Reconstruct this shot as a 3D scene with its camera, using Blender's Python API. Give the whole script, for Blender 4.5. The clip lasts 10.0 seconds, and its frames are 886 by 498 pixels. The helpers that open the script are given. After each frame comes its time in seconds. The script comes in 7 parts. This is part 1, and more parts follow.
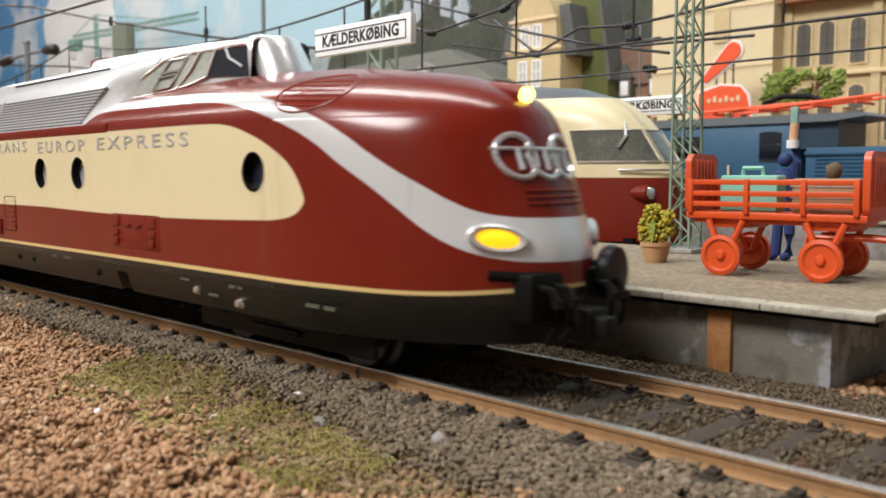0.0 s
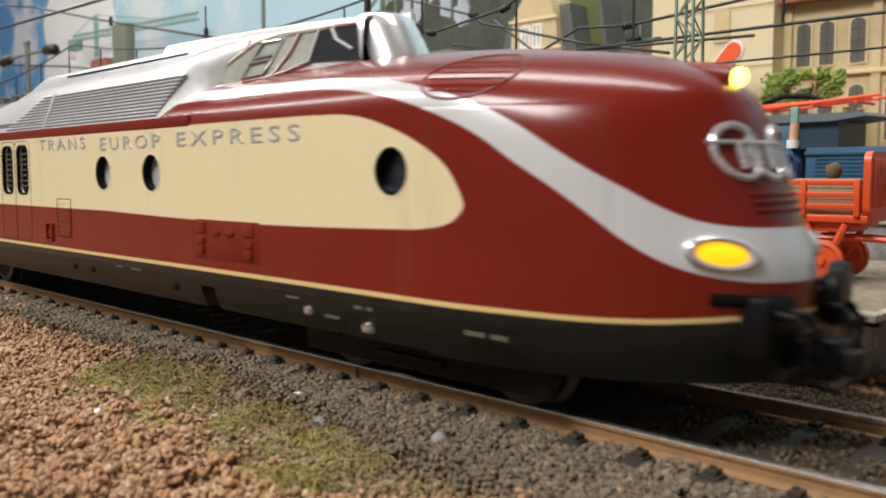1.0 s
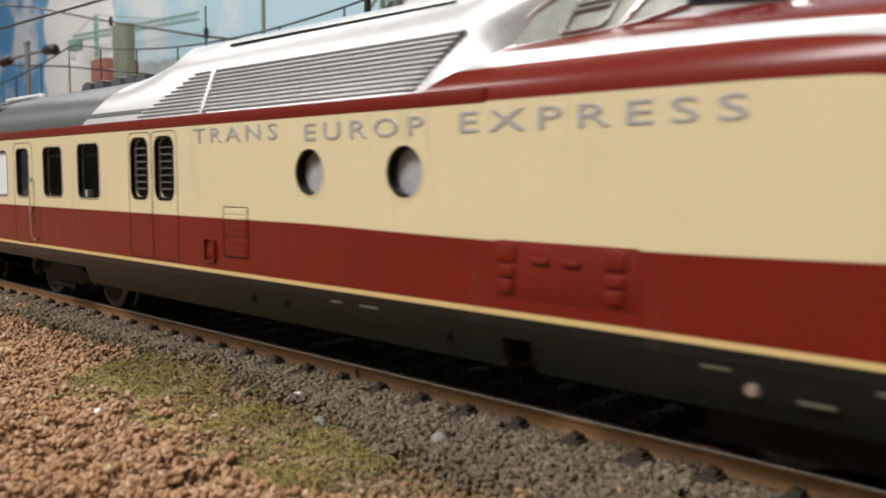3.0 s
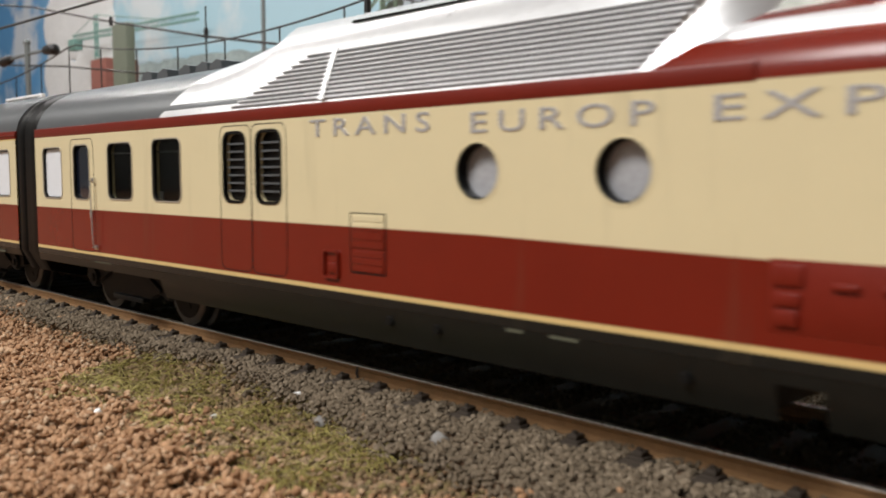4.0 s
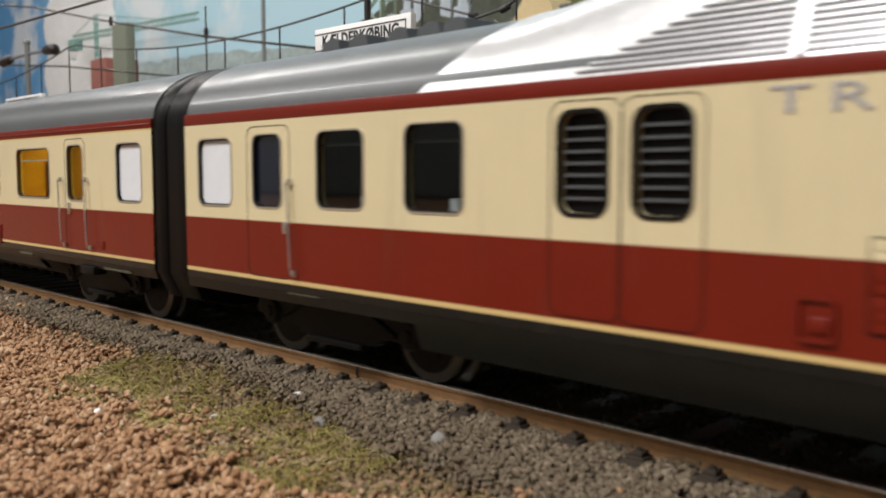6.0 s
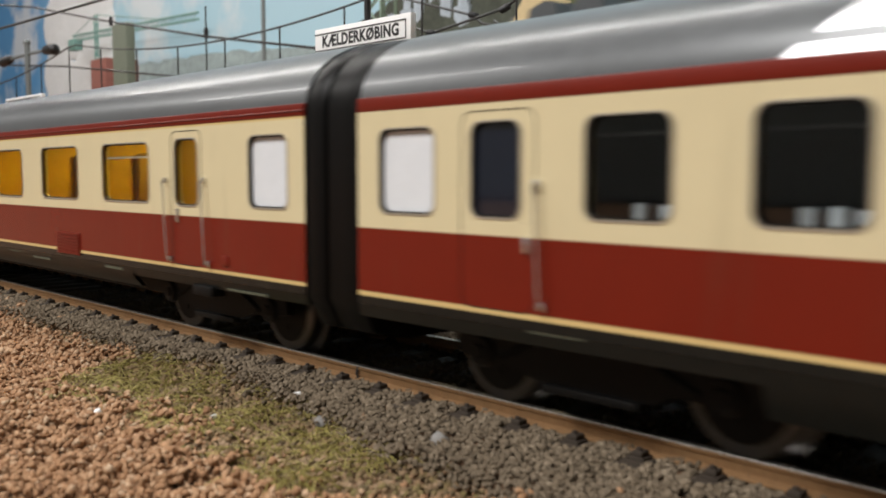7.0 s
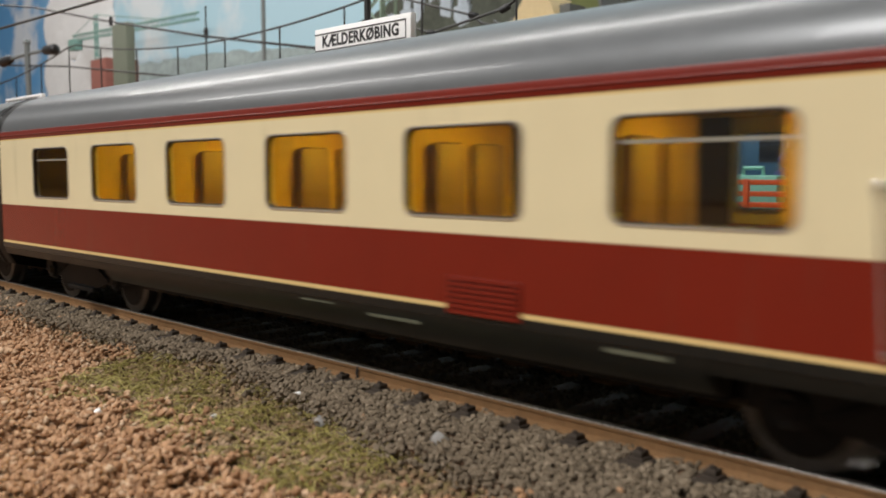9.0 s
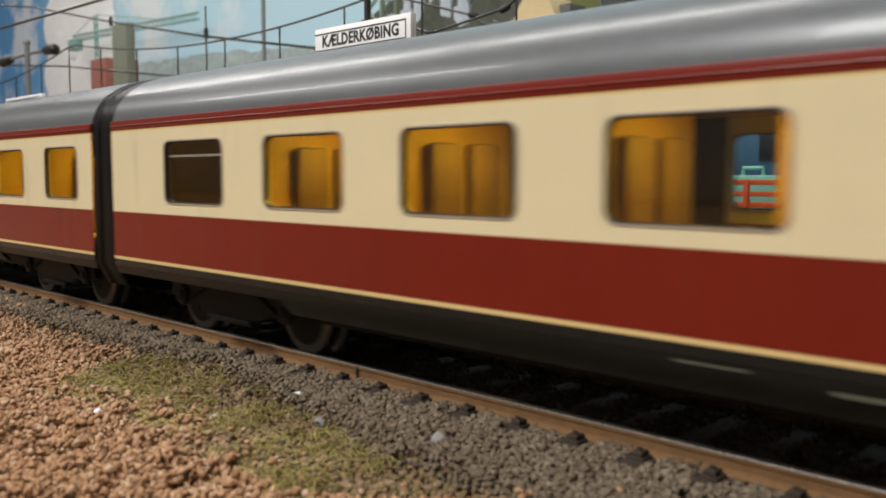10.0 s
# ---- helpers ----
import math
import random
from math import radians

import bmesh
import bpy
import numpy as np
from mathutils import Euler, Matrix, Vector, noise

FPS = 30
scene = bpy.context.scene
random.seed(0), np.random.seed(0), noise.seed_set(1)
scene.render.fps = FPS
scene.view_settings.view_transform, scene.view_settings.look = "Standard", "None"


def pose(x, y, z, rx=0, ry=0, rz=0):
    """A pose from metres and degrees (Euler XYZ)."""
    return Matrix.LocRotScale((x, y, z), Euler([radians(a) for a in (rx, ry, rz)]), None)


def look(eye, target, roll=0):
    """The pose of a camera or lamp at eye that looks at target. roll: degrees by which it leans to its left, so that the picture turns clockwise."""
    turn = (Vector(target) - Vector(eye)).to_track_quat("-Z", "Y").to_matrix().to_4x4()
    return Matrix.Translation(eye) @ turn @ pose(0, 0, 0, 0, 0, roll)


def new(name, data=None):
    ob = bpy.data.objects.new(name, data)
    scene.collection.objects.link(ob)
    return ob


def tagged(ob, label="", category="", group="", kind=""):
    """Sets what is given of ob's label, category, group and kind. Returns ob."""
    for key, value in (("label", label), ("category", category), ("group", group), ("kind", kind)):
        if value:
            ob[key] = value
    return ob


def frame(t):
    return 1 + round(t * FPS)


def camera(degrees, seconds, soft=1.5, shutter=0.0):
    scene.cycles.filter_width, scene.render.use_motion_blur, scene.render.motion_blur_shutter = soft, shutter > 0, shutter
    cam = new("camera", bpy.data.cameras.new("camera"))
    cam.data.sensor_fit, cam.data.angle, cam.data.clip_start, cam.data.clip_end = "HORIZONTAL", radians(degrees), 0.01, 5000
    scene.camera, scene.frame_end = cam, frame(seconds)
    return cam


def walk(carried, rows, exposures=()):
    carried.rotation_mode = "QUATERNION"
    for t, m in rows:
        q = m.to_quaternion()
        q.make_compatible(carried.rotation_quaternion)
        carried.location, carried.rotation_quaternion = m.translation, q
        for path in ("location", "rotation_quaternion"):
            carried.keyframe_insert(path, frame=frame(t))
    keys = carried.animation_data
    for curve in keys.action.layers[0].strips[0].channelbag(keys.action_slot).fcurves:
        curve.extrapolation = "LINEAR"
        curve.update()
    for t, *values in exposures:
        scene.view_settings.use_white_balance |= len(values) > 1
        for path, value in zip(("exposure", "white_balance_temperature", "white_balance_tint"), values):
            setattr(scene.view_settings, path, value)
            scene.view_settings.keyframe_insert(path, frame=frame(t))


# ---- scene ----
# A model railway in scale 1:87. Sizes below are in millimetres; MM turns them into metres.
MM = 0.001

cam = camera(52.78, 10.0, soft=1.7, shutter=0.8)
cam.data.dof.use_dof, cam.data.dof.focus_distance, cam.data.dof.aperture_fstop = True, 0.155, 64.0
EYE = Vector((0.0, 0.0, 0.023))
AIM = Vector((-0.71059, 0.69877, -0.08231))
walk(cam, [(0.0, look(EYE, EYE + AIM)), (10.0, look(EYE, EYE + AIM))], exposures=[(0.0, 0.28), (1.0, 0.18), (2.0, 0.12), (3.0, 0.04), (10.0, 0.0)])

# way of the train along its track, every half second
WAY = [0.0, 12.27, 25.5, 39.25, 53.0, 66.0, 79.6, 92.8, 105.57, 118.26, 131.49, 144.74, 159.29, 175.36,
       196.13, 219.65, 242.78, 267.12, 291.16, 316.1, 340.13]
TRACK_Y = 77.9
LONG, WIDE, RISE = 1.0110, 1.12, 0.3  # the train's drawing brought to its true length, width and height on the rails


def way(t):
    """Distance run by the train at t seconds."""
    i = min(int(t / 0.5), 19)
    u = t / 0.5 - i
    a, b = WAY[i], WAY[i + 1]
    m0 = (WAY[min(i + 1, 20)] - WAY[max(i - 1, 0)]) / (2 if i > 0 else 1)
    m1 = (WAY[min(i + 2, 20)] - WAY[i]) / (2 if i < 19 else 1)
    return (2 * u ** 3 - 3 * u * u + 1) * a + (u ** 3 - 2 * u * u + u) * m0 + (3 * u * u - 2 * u ** 3) * b + (u ** 3 - u * u) * m1


# ---- light ----
world = bpy.data.worlds.new("room_air")
scene.world = world
world.use_nodes = True
world.node_tree.nodes["Background"].inputs[0].default_value = (0.9, 0.95, 1.0, 1)
world.node_tree.nodes["Background"].inputs[1].default_value = 0.035


def area_lamp(name, x, y, z, sx, sy, watts, colour, tx=None, ty=None):
    d = bpy.data.lights.new(name, "AREA")
    d.shape, d.size, d.size_y, d.energy, d.color = "RECTANGLE", sx * MM, sy * MM, watts, colour
    ob = new(name, d)
    goal = Vector(((x if tx is None else tx) * MM, (y + 0.1 if ty is None else ty) * MM, 0))
    ob.matrix_world = look(Vector((x * MM, y * MM, z * MM)), goal)
    return ob


# a broad ceiling panel behind the viewer, and tubes along the ceiling
area_lamp("ceiling_panel", -250, -720, 980, 560, 360, 18.0, (1.0, 0.97, 0.95), -170, 80)
for lx, ly, watts in ((-1750, -640, 11), (-420, 330, 7.5), (-1750, 330, 8)):
    area_lamp("ceiling_tube", lx, ly, 1080, 1250, 80, watts, (1.0, 0.97, 0.93))


# ---- materials ----
def nodes_of(name):
    m = bpy.data.materials.new(name)
    m.use_nodes = True
    nt = m.node_tree
    return m, nt, nt.nodes["Principled BSDF"]


def add(nt, kind, **values):
    n = nt.nodes.new(kind)
    for k, v in values.items():
        if k == "operation":
            n.operation = v
        elif k == "blend_type":
            n.blend_type = v
        elif k == "data_type":
            n.data_type = v
    return n


def coords(nt):
    """Object coordinates in millimetres."""
    tc = nt.nodes.new("ShaderNodeTexCoord")
    sc = add(nt, "ShaderNodeVectorMath", operation="SCALE")
    sc.inputs["Scale"].default_value = 1000
    nt.links.new(tc.outputs["Object"], sc.inputs[0])
    return sc.outputs[0]


def noise_of(nt, vec, scale, detail=4, rough=0.6):
    n = nt.nodes.new("ShaderNodeTexNoise")
    n.inputs["Scale"].default_value, n.inputs["Detail"].default_value, n.inputs["Roughness"].default_value = scale, detail, rough
    nt.links.new(vec, n.inputs["Vector"])
    return n.outputs["Fac"]


def ramp(nt, fac, stops):
    r = nt.nodes.new("ShaderNodeValToRGB")
    e = r.color_ramp.elements
    while len(e) < len(stops):
        e.new(0.5)
    for el, (p, c) in zip(e, stops):
        el.position, el.color = p, (*c, 1)
    nt.links.new(fac, r.inputs[0])
    return r.outputs[0]


def bump(nt, bsdf, height, strength, dist):
    b = nt.nodes.new("ShaderNodeBump")
    b.inputs["Strength"].default_value, b.inputs["Distance"].default_value = strength, dist
    nt.links.new(height, b.inputs["Height"])
    nt.links.new(b.outputs[0], bsdf.inputs["Normal"])


def mixc(nt, fac, a, b):
    m = nt.nodes.new("ShaderNodeMix")
    m.data_type = "RGBA"
    if isinstance(fac, float):
        m.inputs[0].default_value = fac
    else:
        nt.links.new(fac, m.inputs[0])
    for sock, v in ((m.inputs[6], a), (m.inputs[7], b)):
        if isinstance(v, tuple):
            sock.default_value = (*v, 1)
        else:
            nt.links.new(v, sock)
    return m.outputs[2]


def mth(nt, op, a, b=None):
    m = add(nt, "ShaderNodeMath", operation=op)
    for sock, v in ((m.inputs[0], a), (m.inputs[1], b)):
        if v is None:
            continue
        if isinstance(v, (int, float)):
            sock.default_value = v
        else:
            nt.links.new(v, sock)
    return m.outputs[0]


def surface(name, colour, rough=0.5, metal=0.0, vary=0.12, scale=0.6, grain=0.0, grain_scale=4.0, coat=0.0, spec=0.5):
    """A plain surface with slight change of colour at two scales and a fine relief."""
    m, nt, b = nodes_of(name)
    v = coords(nt)
    n1, n2 = noise_of(nt, v, scale), noise_of(nt, v, scale * 7, 3)
    dark = tuple(c * (1 - vary) for c in colour)
    light = tuple(min(1, c * (1 + vary)) for c in colour)
    c1 = ramp(nt, n1, [(0.3, dark), (0.7, light)])
    c2 = ramp(nt, n2, [(0.35, tuple(c * (1 - vary * 0.7) for c in colour)), (0.65, light)])
    nt.links.new(mixc(nt, 0.45, c1, c2), b.inputs["Base Color"])
    b.inputs["Metallic"].default_value = metal
    b.inputs["Specular IOR Level"].default_value = spec
    b.inputs["Coat Weight"].default_value = coat
    r = mth(nt, "MULTIPLY_ADD", n2, 0.12)
    r.node.inputs[2].default_value = max(0.02, rough - 0.06)
    nt.links.new(r, b.inputs["Roughness"])
    if grain:
        bump(nt, b, noise_of(nt, v, grain_scale, 5), grain, 0.0002)
    return m


def glow(name, colour, strength):
    m, nt, b = nodes_of(name)
    b.inputs["Base Color"].default_value = (*colour, 1)
    b.inputs["Emission Color"].default_value = (*colour, 1)
    b.inputs["Emission Strength"].default_value = strength
    return m


def glass(name, tint=(0.9, 0.95, 0.95), alpha=0.75, rough=0.03):
    """Thin clear plastic: see-through with a glossy coat."""
    m, nt, b = nodes_of(name)
    t = nt.nodes.new("ShaderNodeBsdfTransparent")
    t.inputs[0].default_value = (*tint, 1)
    g = nt.nodes.new("ShaderNodeBsdfGlossy")
    g.inputs["Roughness"].default_value = rough
    mx = nt.nodes.new("ShaderNodeMixShader")
    mx.inputs[0].default_value = 1 - alpha
    nt.links.new(t.outputs[0], mx.inputs[1])
    nt.links.new(g.outputs[0], mx.inputs[2])
    nt.links.new(mx.outputs[0], nt.nodes["Material Output"].inputs[0])
    return m


RED_C, CREAM_C, SILVER_C = (0.152, 0.0115, 0.0042), (0.66, 0.575, 0.36), (0.66, 0.67, 0.68)
GREY_C, YEL_C = (0.0065, 0.0080, 0.0072), (0.62, 0.46, 0.20)


def livery(name, front):
    """Painted livery of the train: dark skirt, thin yellow line, red, cream, red; the front car adds its wave and rounded panel."""
    m, nt, b = nodes_of(name)
    v = coords(nt)
    sep = nt.nodes.new("ShaderNodeSeparateXYZ")
    nt.links.new(v, sep.inputs[0])
    x, z = mth(nt, "MULTIPLY", sep.outputs["X"], 1 / LONG), mth(nt, "SUBTRACT", sep.outputs["Z"], RISE)

    def curve(points):
        """Height (mm) of a painted edge along x, x from -160 to -50."""
        f = nt.nodes.new("ShaderNodeFloatCurve")
        c = f.mapping.curves[0]
        pts = [((px + 160) / 110, pz / 40) for px, pz in points]
        c.points[0].location, c.points[1].location = pts[0], pts[-1]
        for p in pts[1:-1]:
            c.points.new(*p)
        f.mapping.update()
        along = mth(nt, "MAXIMUM", mth(nt, "ADD", x, 160), 0.0)
        nt.links.new(mth(nt, "MULTIPLY", along, 1 / 110), f.inputs["Value"])
        return mth(nt, "MULTIPLY", f.outputs[0], 40)

    def above(edge, soft=0.08):
        d = mth(nt, "SUBTRACT", z, edge)
        r = nt.nodes.new("ShaderNodeMapRange")
        r.inputs[1].default_value, r.inputs[2].default_value = -soft, soft
        nt.links.new(d, r.inputs[0])
        return r.outputs[0]

    n1, n2 = noise_of(nt, v, 0.12), noise_of(nt, v, 1.6)
    red = mixc(nt, n1, tuple(c * 0.88 for c in RED_C), tuple(c * 1.12 for c in RED_C))
    cream = mixc(nt, n1, tuple(c * 0.95 for c in CREAM_C), tuple(c * 1.05 for c in CREAM_C))
    grey = mixc(nt, n2, tuple(c * 0.7 for c in GREY_C), tuple(c * 1.3 for c in GREY_C))
    if front:
        ytop = curve([(-160, 10.45), (-80, 10.45), (-68, 10.35), (-63, 10.6), (-59, 10.95), (-50, 11.6)])
        ylow = curve([(-160, 9.95), (-80, 9.95), (-68, 9.9), (-63, 10.15), (-59, 10.5), (-50, 11.15)])
    else:
        ytop, ylow = 10.4, 9.95
    col = mixc(nt, above(ylow), grey, YEL_C)
    col = mixc(nt, above(ytop), col, red)
    if front:
        ctop = curve([(-160, 29.3), (-112, 29.4), (-106, 29.35), (-99.3, 29.0), (-94.1, 27.75), (-89.3, 25.9), (-86.1, 24.0), (-84.2, 21.7), (-83.4, 20.0), (-82.6, 18.0), (-50, 10)])
        cbot = curve([(-160, 17.2), (-92, 17.25), (-88, 17.5), (-85.2, 18.1), (-83.9, 19.0), (-83.2, 20.2), (-82, 26), (-50, 30)])
        inside = mth(nt, "MULTIPLY", above(cbot), mth(nt, "SUBTRACT", 1, above(ctop)))
        wtop = curve([(-160, 34), (-138.6, 34.03), (-127.6, 34.18), (-117, 34.09), (-106.8, 33.71), (-98.3, 32.87), (-92.2, 31.97), (-87, 30.78), (-82.8, 29.47), (-78.4, 27.42), (-74.9, 25.19), (-71.8, 23.22), (-68.8, 21.47), (-66.2, 19.92), (-63.8, 18.8), (-61.8, 18.32), (-60.2, 18.16), (-50, 18.2)])
        wbot = curve([(-160, 32.3), (-135, 32.68), (-123.7, 32.68), (-113.6, 32.59), (-104, 32.17), (-97.7, 31.36), (-91.9, 30.14), (-86.1, 28.29), (-82.3, 26.57), (-78.3, 23.98), (-74.7, 21.68), (-71.4, 19.27), (-68.3, 16.91), (-65.6, 15.3), (-63.2, 14.33), (-61.1, 13.8), (-59.4, 13.56), (-50, 13.6)])
        wave = mth(nt, "MULTIPLY", above(wbot), mth(nt, "SUBTRACT", 1, above(wtop)))
        col = mixc(nt, inside, col, cream)
        col = mixc(nt, wave, col, SILVER_C)
        nt.links.new(mth(nt, "MULTIPLY", wave, 0.32), b.inputs["Metallic"])
    else:
        col = mixc(nt, above(17.2), col, cream)
        col = mixc(nt, above(29.15), col, YEL_C)
        col = mixc(nt, above(29.4), col, red)
    # faint grime in upright smears
    st = nt.nodes.new("ShaderNodeMapping")
    st.inputs["Scale"].default_value = (0.25, 0.25, 0.03)
    nt.links.new(v, st.inputs[0])
    smear = ramp(nt, noise_of(nt, st.outputs[0], 1.0, 5), [(0.58, (0, 0, 0)), (0.8, (0.22, 0.22, 0.22))])
    col = mixc(nt, smear, col, (0.10, 0.08, 0.05))
    nt.links.new(col, b.inputs["Base Color"])
    b.inputs["Roughness"].default_value = 0.24
    b.inputs["Specular IOR Level"].default_value = 0.30
    b.inputs["Coat Weight"].default_value = 0.15
    b.inputs["Coat Roughness"].default_value = 0.14
    bump(nt, b, noise_of(nt, v, 3.0, 3), 0.03, 0.0001)
    return m


M = {}
M["front_paint"] = livery("front_paint", True)
M["coach_paint"] = livery("coach_paint", False)
M["roof"] = surface("roof_grey", (0.098, 0.106, 0.112), 0.33, 0.15, 0.10, 0.1, coat=0.1)
M["silver"] = surface("silver_paint", (0.66, 0.67, 0.68), 0.30, 0.55, 0.06, 0.2)
M["bright"] = surface("bright_silver", (0.86, 0.87, 0.88), 0.24, 0.75, 0.03, 0.2)
M["chrome"] = surface("chrome", (0.72, 0.71, 0.70), 0.24, 0.9, 0.05, 0.5)
M["frame"] = surface("window_frame_silver", (0.50, 0.46, 0.38), 0.35, 0.6, 0.08, 1.0)
M["cream"] = surface("cream_paint", CREAM_C, 0.38, vary=0.06, scale=0.2)
M["red"] = surface("red_paint", RED_C, 0.38, vary=0.1, scale=0.2, spec=0.35)
M["louvre_shade"] = surface("louvre_shade_grey", (0.22, 0.225, 0.235), 0.42, 0.3, 0.08)
M["skirt"] = surface("skirt_grey", GREY_C, 0.3, vary=0.25, scale=0.5, spec=0.35)
M["black"] = surface("black_rubber", (0.005, 0.005, 0.005), 0.4, vary=0.3, scale=0.8, spec=0.12)
M["dark"] = surface("dark_frame", (0.006, 0.0058, 0.0055), 0.5, vary=0.3, spec=0.15)
M["steel"] = surface("wheel_steel", (0.12, 0.118, 0.115), 0.3, 0.85, 0.2, 1.0)
M["pane"] = glass("clear_pane", (0.88, 0.92, 0.92), 0.965)
M["darkglass"] = surface("dark_glass", (0.008, 0.011, 0.020), 0.08, vary=0.2, coat=0.5)
M["windscreen"] = surface("grey_windscreen", (0.10, 0.10, 0.085), 0.12, vary=0.5, scale=0.25, coat=0.5)
M["white"] = surface("white_plastic", (0.70, 0.73, 0.76), 0.4, vary=0.04)
M["amber"] = surface("amber_plastic", (0.50, 0.30, 0.010), 0.45, vary=0.22, scale=0.12)
M["amber_lamp"] = glow("amber_lamp", (1.0, 0.66, 0.04), 16)
M["seat"] = surface("brown_seat", (0.20, 0.115, 0.015), 0.6, vary=0.2)
M["letters"] = surface("grey_letters", (0.62, 0.62, 0.63), 0.28, 0.6, 0.06)
M["port_grey"] = surface("grey_round_pane", (0.40, 0.41, 0.43), 0.22, 0.1, 0.25, 0.25, coat=0.4)
M["port_dark"] = surface("blue_black_round_pane", (0.014, 0.016, 0.024), 0.2, vary=0.2)
# brown for window seals, and for panels that paint the corridor's darkness
M["corridor"] = surface("brown_shade_and_seal", (0.035, 0.022, 0.012), 0.5, vary=0.25)
M["lamp_glow"] = glow("headlamp_glow", (1.0, 0.50, 0.008), 0.95)
M["lamp_top"] = glow("top_lamp_glow", (1.0, 0.86, 0.12), 5.0)
M["rust"] = surface("rusty_rail", (0.29, 0.165, 0.075), 0.6, 0.2, 0.25, 0.7, 0.3, 3.0)
M["railtop"] = surface("bright_rail_head", (0.52, 0.50, 0.47), 0.28, 0.9, 0.2, 0.8)
M["sleeper"] = surface("dark_sleeper", (0.036, 0.025, 0.016), 0.75, vary=0.35, scale=0.8, grain=0.4, grain_scale=3)
M["soil"] = surface("soil", (0.17, 0.088, 0.044), 0.95, vary=0.35, scale=0.15, grain=0.8, grain_scale=1.5)


def stone_mat(name, tones, rough=0.9):
    m, nt, b = nodes_of(name)
    g = nt.nodes.new("ShaderNodeNewGeometry")
    c = ramp(nt, g.outputs["Random Per Island"], [(i / (len(tones) - 1), t) for i, t in enumerate(tones)])
    v = coords(nt)
    c = mixc(nt, mth(nt, "MULTIPLY", noise_of(nt, v, 2.5, 3), 0.35), c, tuple(q * 0.5 for q in tones[0]))
    nt.links.new(c, b.inputs["Base Color"])
    b.inputs["Roughness"].default_value = rough
    bump(nt, b, noise_of(nt, v, 5, 3), 0.4, 0.0002)
    return m


M["granule"] = stone_mat("brown_granules", [(0.23, 0.115, 0.052), (0.40, 0.225, 0.115), (0.50, 0.31, 0.175), (0.32, 0.17, 0.082), (0.45, 0.26, 0.135), (0.58, 0.43, 0.29)])
M["ballast"] = stone_mat("grey_ballast", [(0.105, 0.077, 0.047), (0.17, 0.128, 0.082), (0.215, 0.165, 0.110), (0.13, 0.098, 0.062), (0.31, 0.245, 0.17)])
M["ballast_brown"] = stone_mat("brown_ballast", [(0.060, 0.041, 0.022), (0.10, 0.070, 0.038), (0.135, 0.098, 0.058), (0.08, 0.060, 0.030), (0.17, 0.13, 0.085)])
M["grit"] = stone_mat("olive_grit", [(0.10, 0.07, 0.032), (0.19, 0.13, 0.062), (0.30, 0.185, 0.10), (0.17, 0.145, 0.045), (0.24, 0.155, 0.085), (0.38, 0.27, 0.17)])
M["blade"] = stone_mat("static_grass", [(0.20, 0.17, 0.04), (0.36, 0.31, 0.07), (0.28, 0.23, 0.06), (0.50, 0.43, 0.14)], 0.7)
M["platform_top"] = surface("platform_paving", (0.29, 0.24, 0.165), 0.85, vary=0.18, scale=0.12, grain=0.5, grain_scale=1.2)
M["platform_edge"] = surface("platform_edge_stone", (0.34, 0.315, 0.25), 0.8, vary=0.42, scale=0.22, grain=0.4)
M["concrete"] = surface("grey_concrete", (0.25, 0.24, 0.225), 0.85, vary=0.5, scale=0.06, grain=0.4)
M["rusty_post"] = surface("rusty_post", (0.34, 0.15, 0.05), 0.8, vary=0.35, scale=0.25, grain=0.4)
M["orange"] = surface("orange_plastic", (0.60, 0.075, 0.014), 0.38, vary=0.08, scale=0.3)
M["mast"] = surface("green_mast", (0.20, 0.27, 0.20), 0.5, vary=0.12)
M["wire"] = surface("dark_wire", (0.03, 0.03, 0.03), 0.45, 0.3, 0.2)
M["blue"] = surface("blue_paint", (0.022, 0.085, 0.16), 0.45, vary=0.1, scale=0.15)
M["blue_dark"] = surface("dark_blue_paint", (0.012, 0.035, 0.06), 0.5, vary=0.1)
M["loco_roof"] = surface("loco_roof_grey", (0.12, 0.14, 0.15), 0.6, vary=0.15)
M["facade"] = surface("yellow_plaster", (0.55, 0.44, 0.25), 0.85, vary=0.10, scale=0.03, grain=0.3, grain_scale=0.6)
M["facade_light"] = surface("pale_plaster", (0.66, 0.56, 0.36), 0.85, vary=0.07, scale=0.02, grain=0.3, grain_scale=0.5)
M["trim"] = surface("pale_trim", (0.68, 0.55, 0.33), 0.8, vary=0.08)
M["tile"] = surface("red_roof_tiles", (0.33, 0.13, 0.075), 0.8, vary=0.2, scale=0.1)
M["slate"] = surface("slate_roof", (0.10, 0.105, 0.10), 0.7, vary=0.2, scale=0.1)
M["brick"] = surface("brown_brick", (0.28, 0.16, 0.10), 0.85, vary=0.2, scale=0.1)
M["winglass"] = surface("grey_window", (0.13, 0.115, 0.10), 0.3, vary=0.2, scale=0.1)
M["sign_white"] = surface("white_enamel", (0.90, 0.90, 0.89), 0.35, vary=0.03)
M["ink"] = surface("black_ink", (0.012, 0.012, 0.013), 0.5, vary=0.1)
M["leaf"] = stone_mat("leaf_foam", [(0.16, 0.24, 0.04), (0.24, 0.33, 0.06), (0.32, 0.40, 0.09), (0.20, 0.28, 0.06)], 0.8)
M["leaf_yellow"] = stone_mat("yellow_blossom", [(0.42, 0.33, 0.02), (0.55, 0.44, 0.03), (0.33, 0.30, 0.04), (0.20, 0.22, 0.04)], 0.8)
M["clay"] = surface("clay_pot", (0.45, 0.25, 0.12), 0.7, vary=0.12)
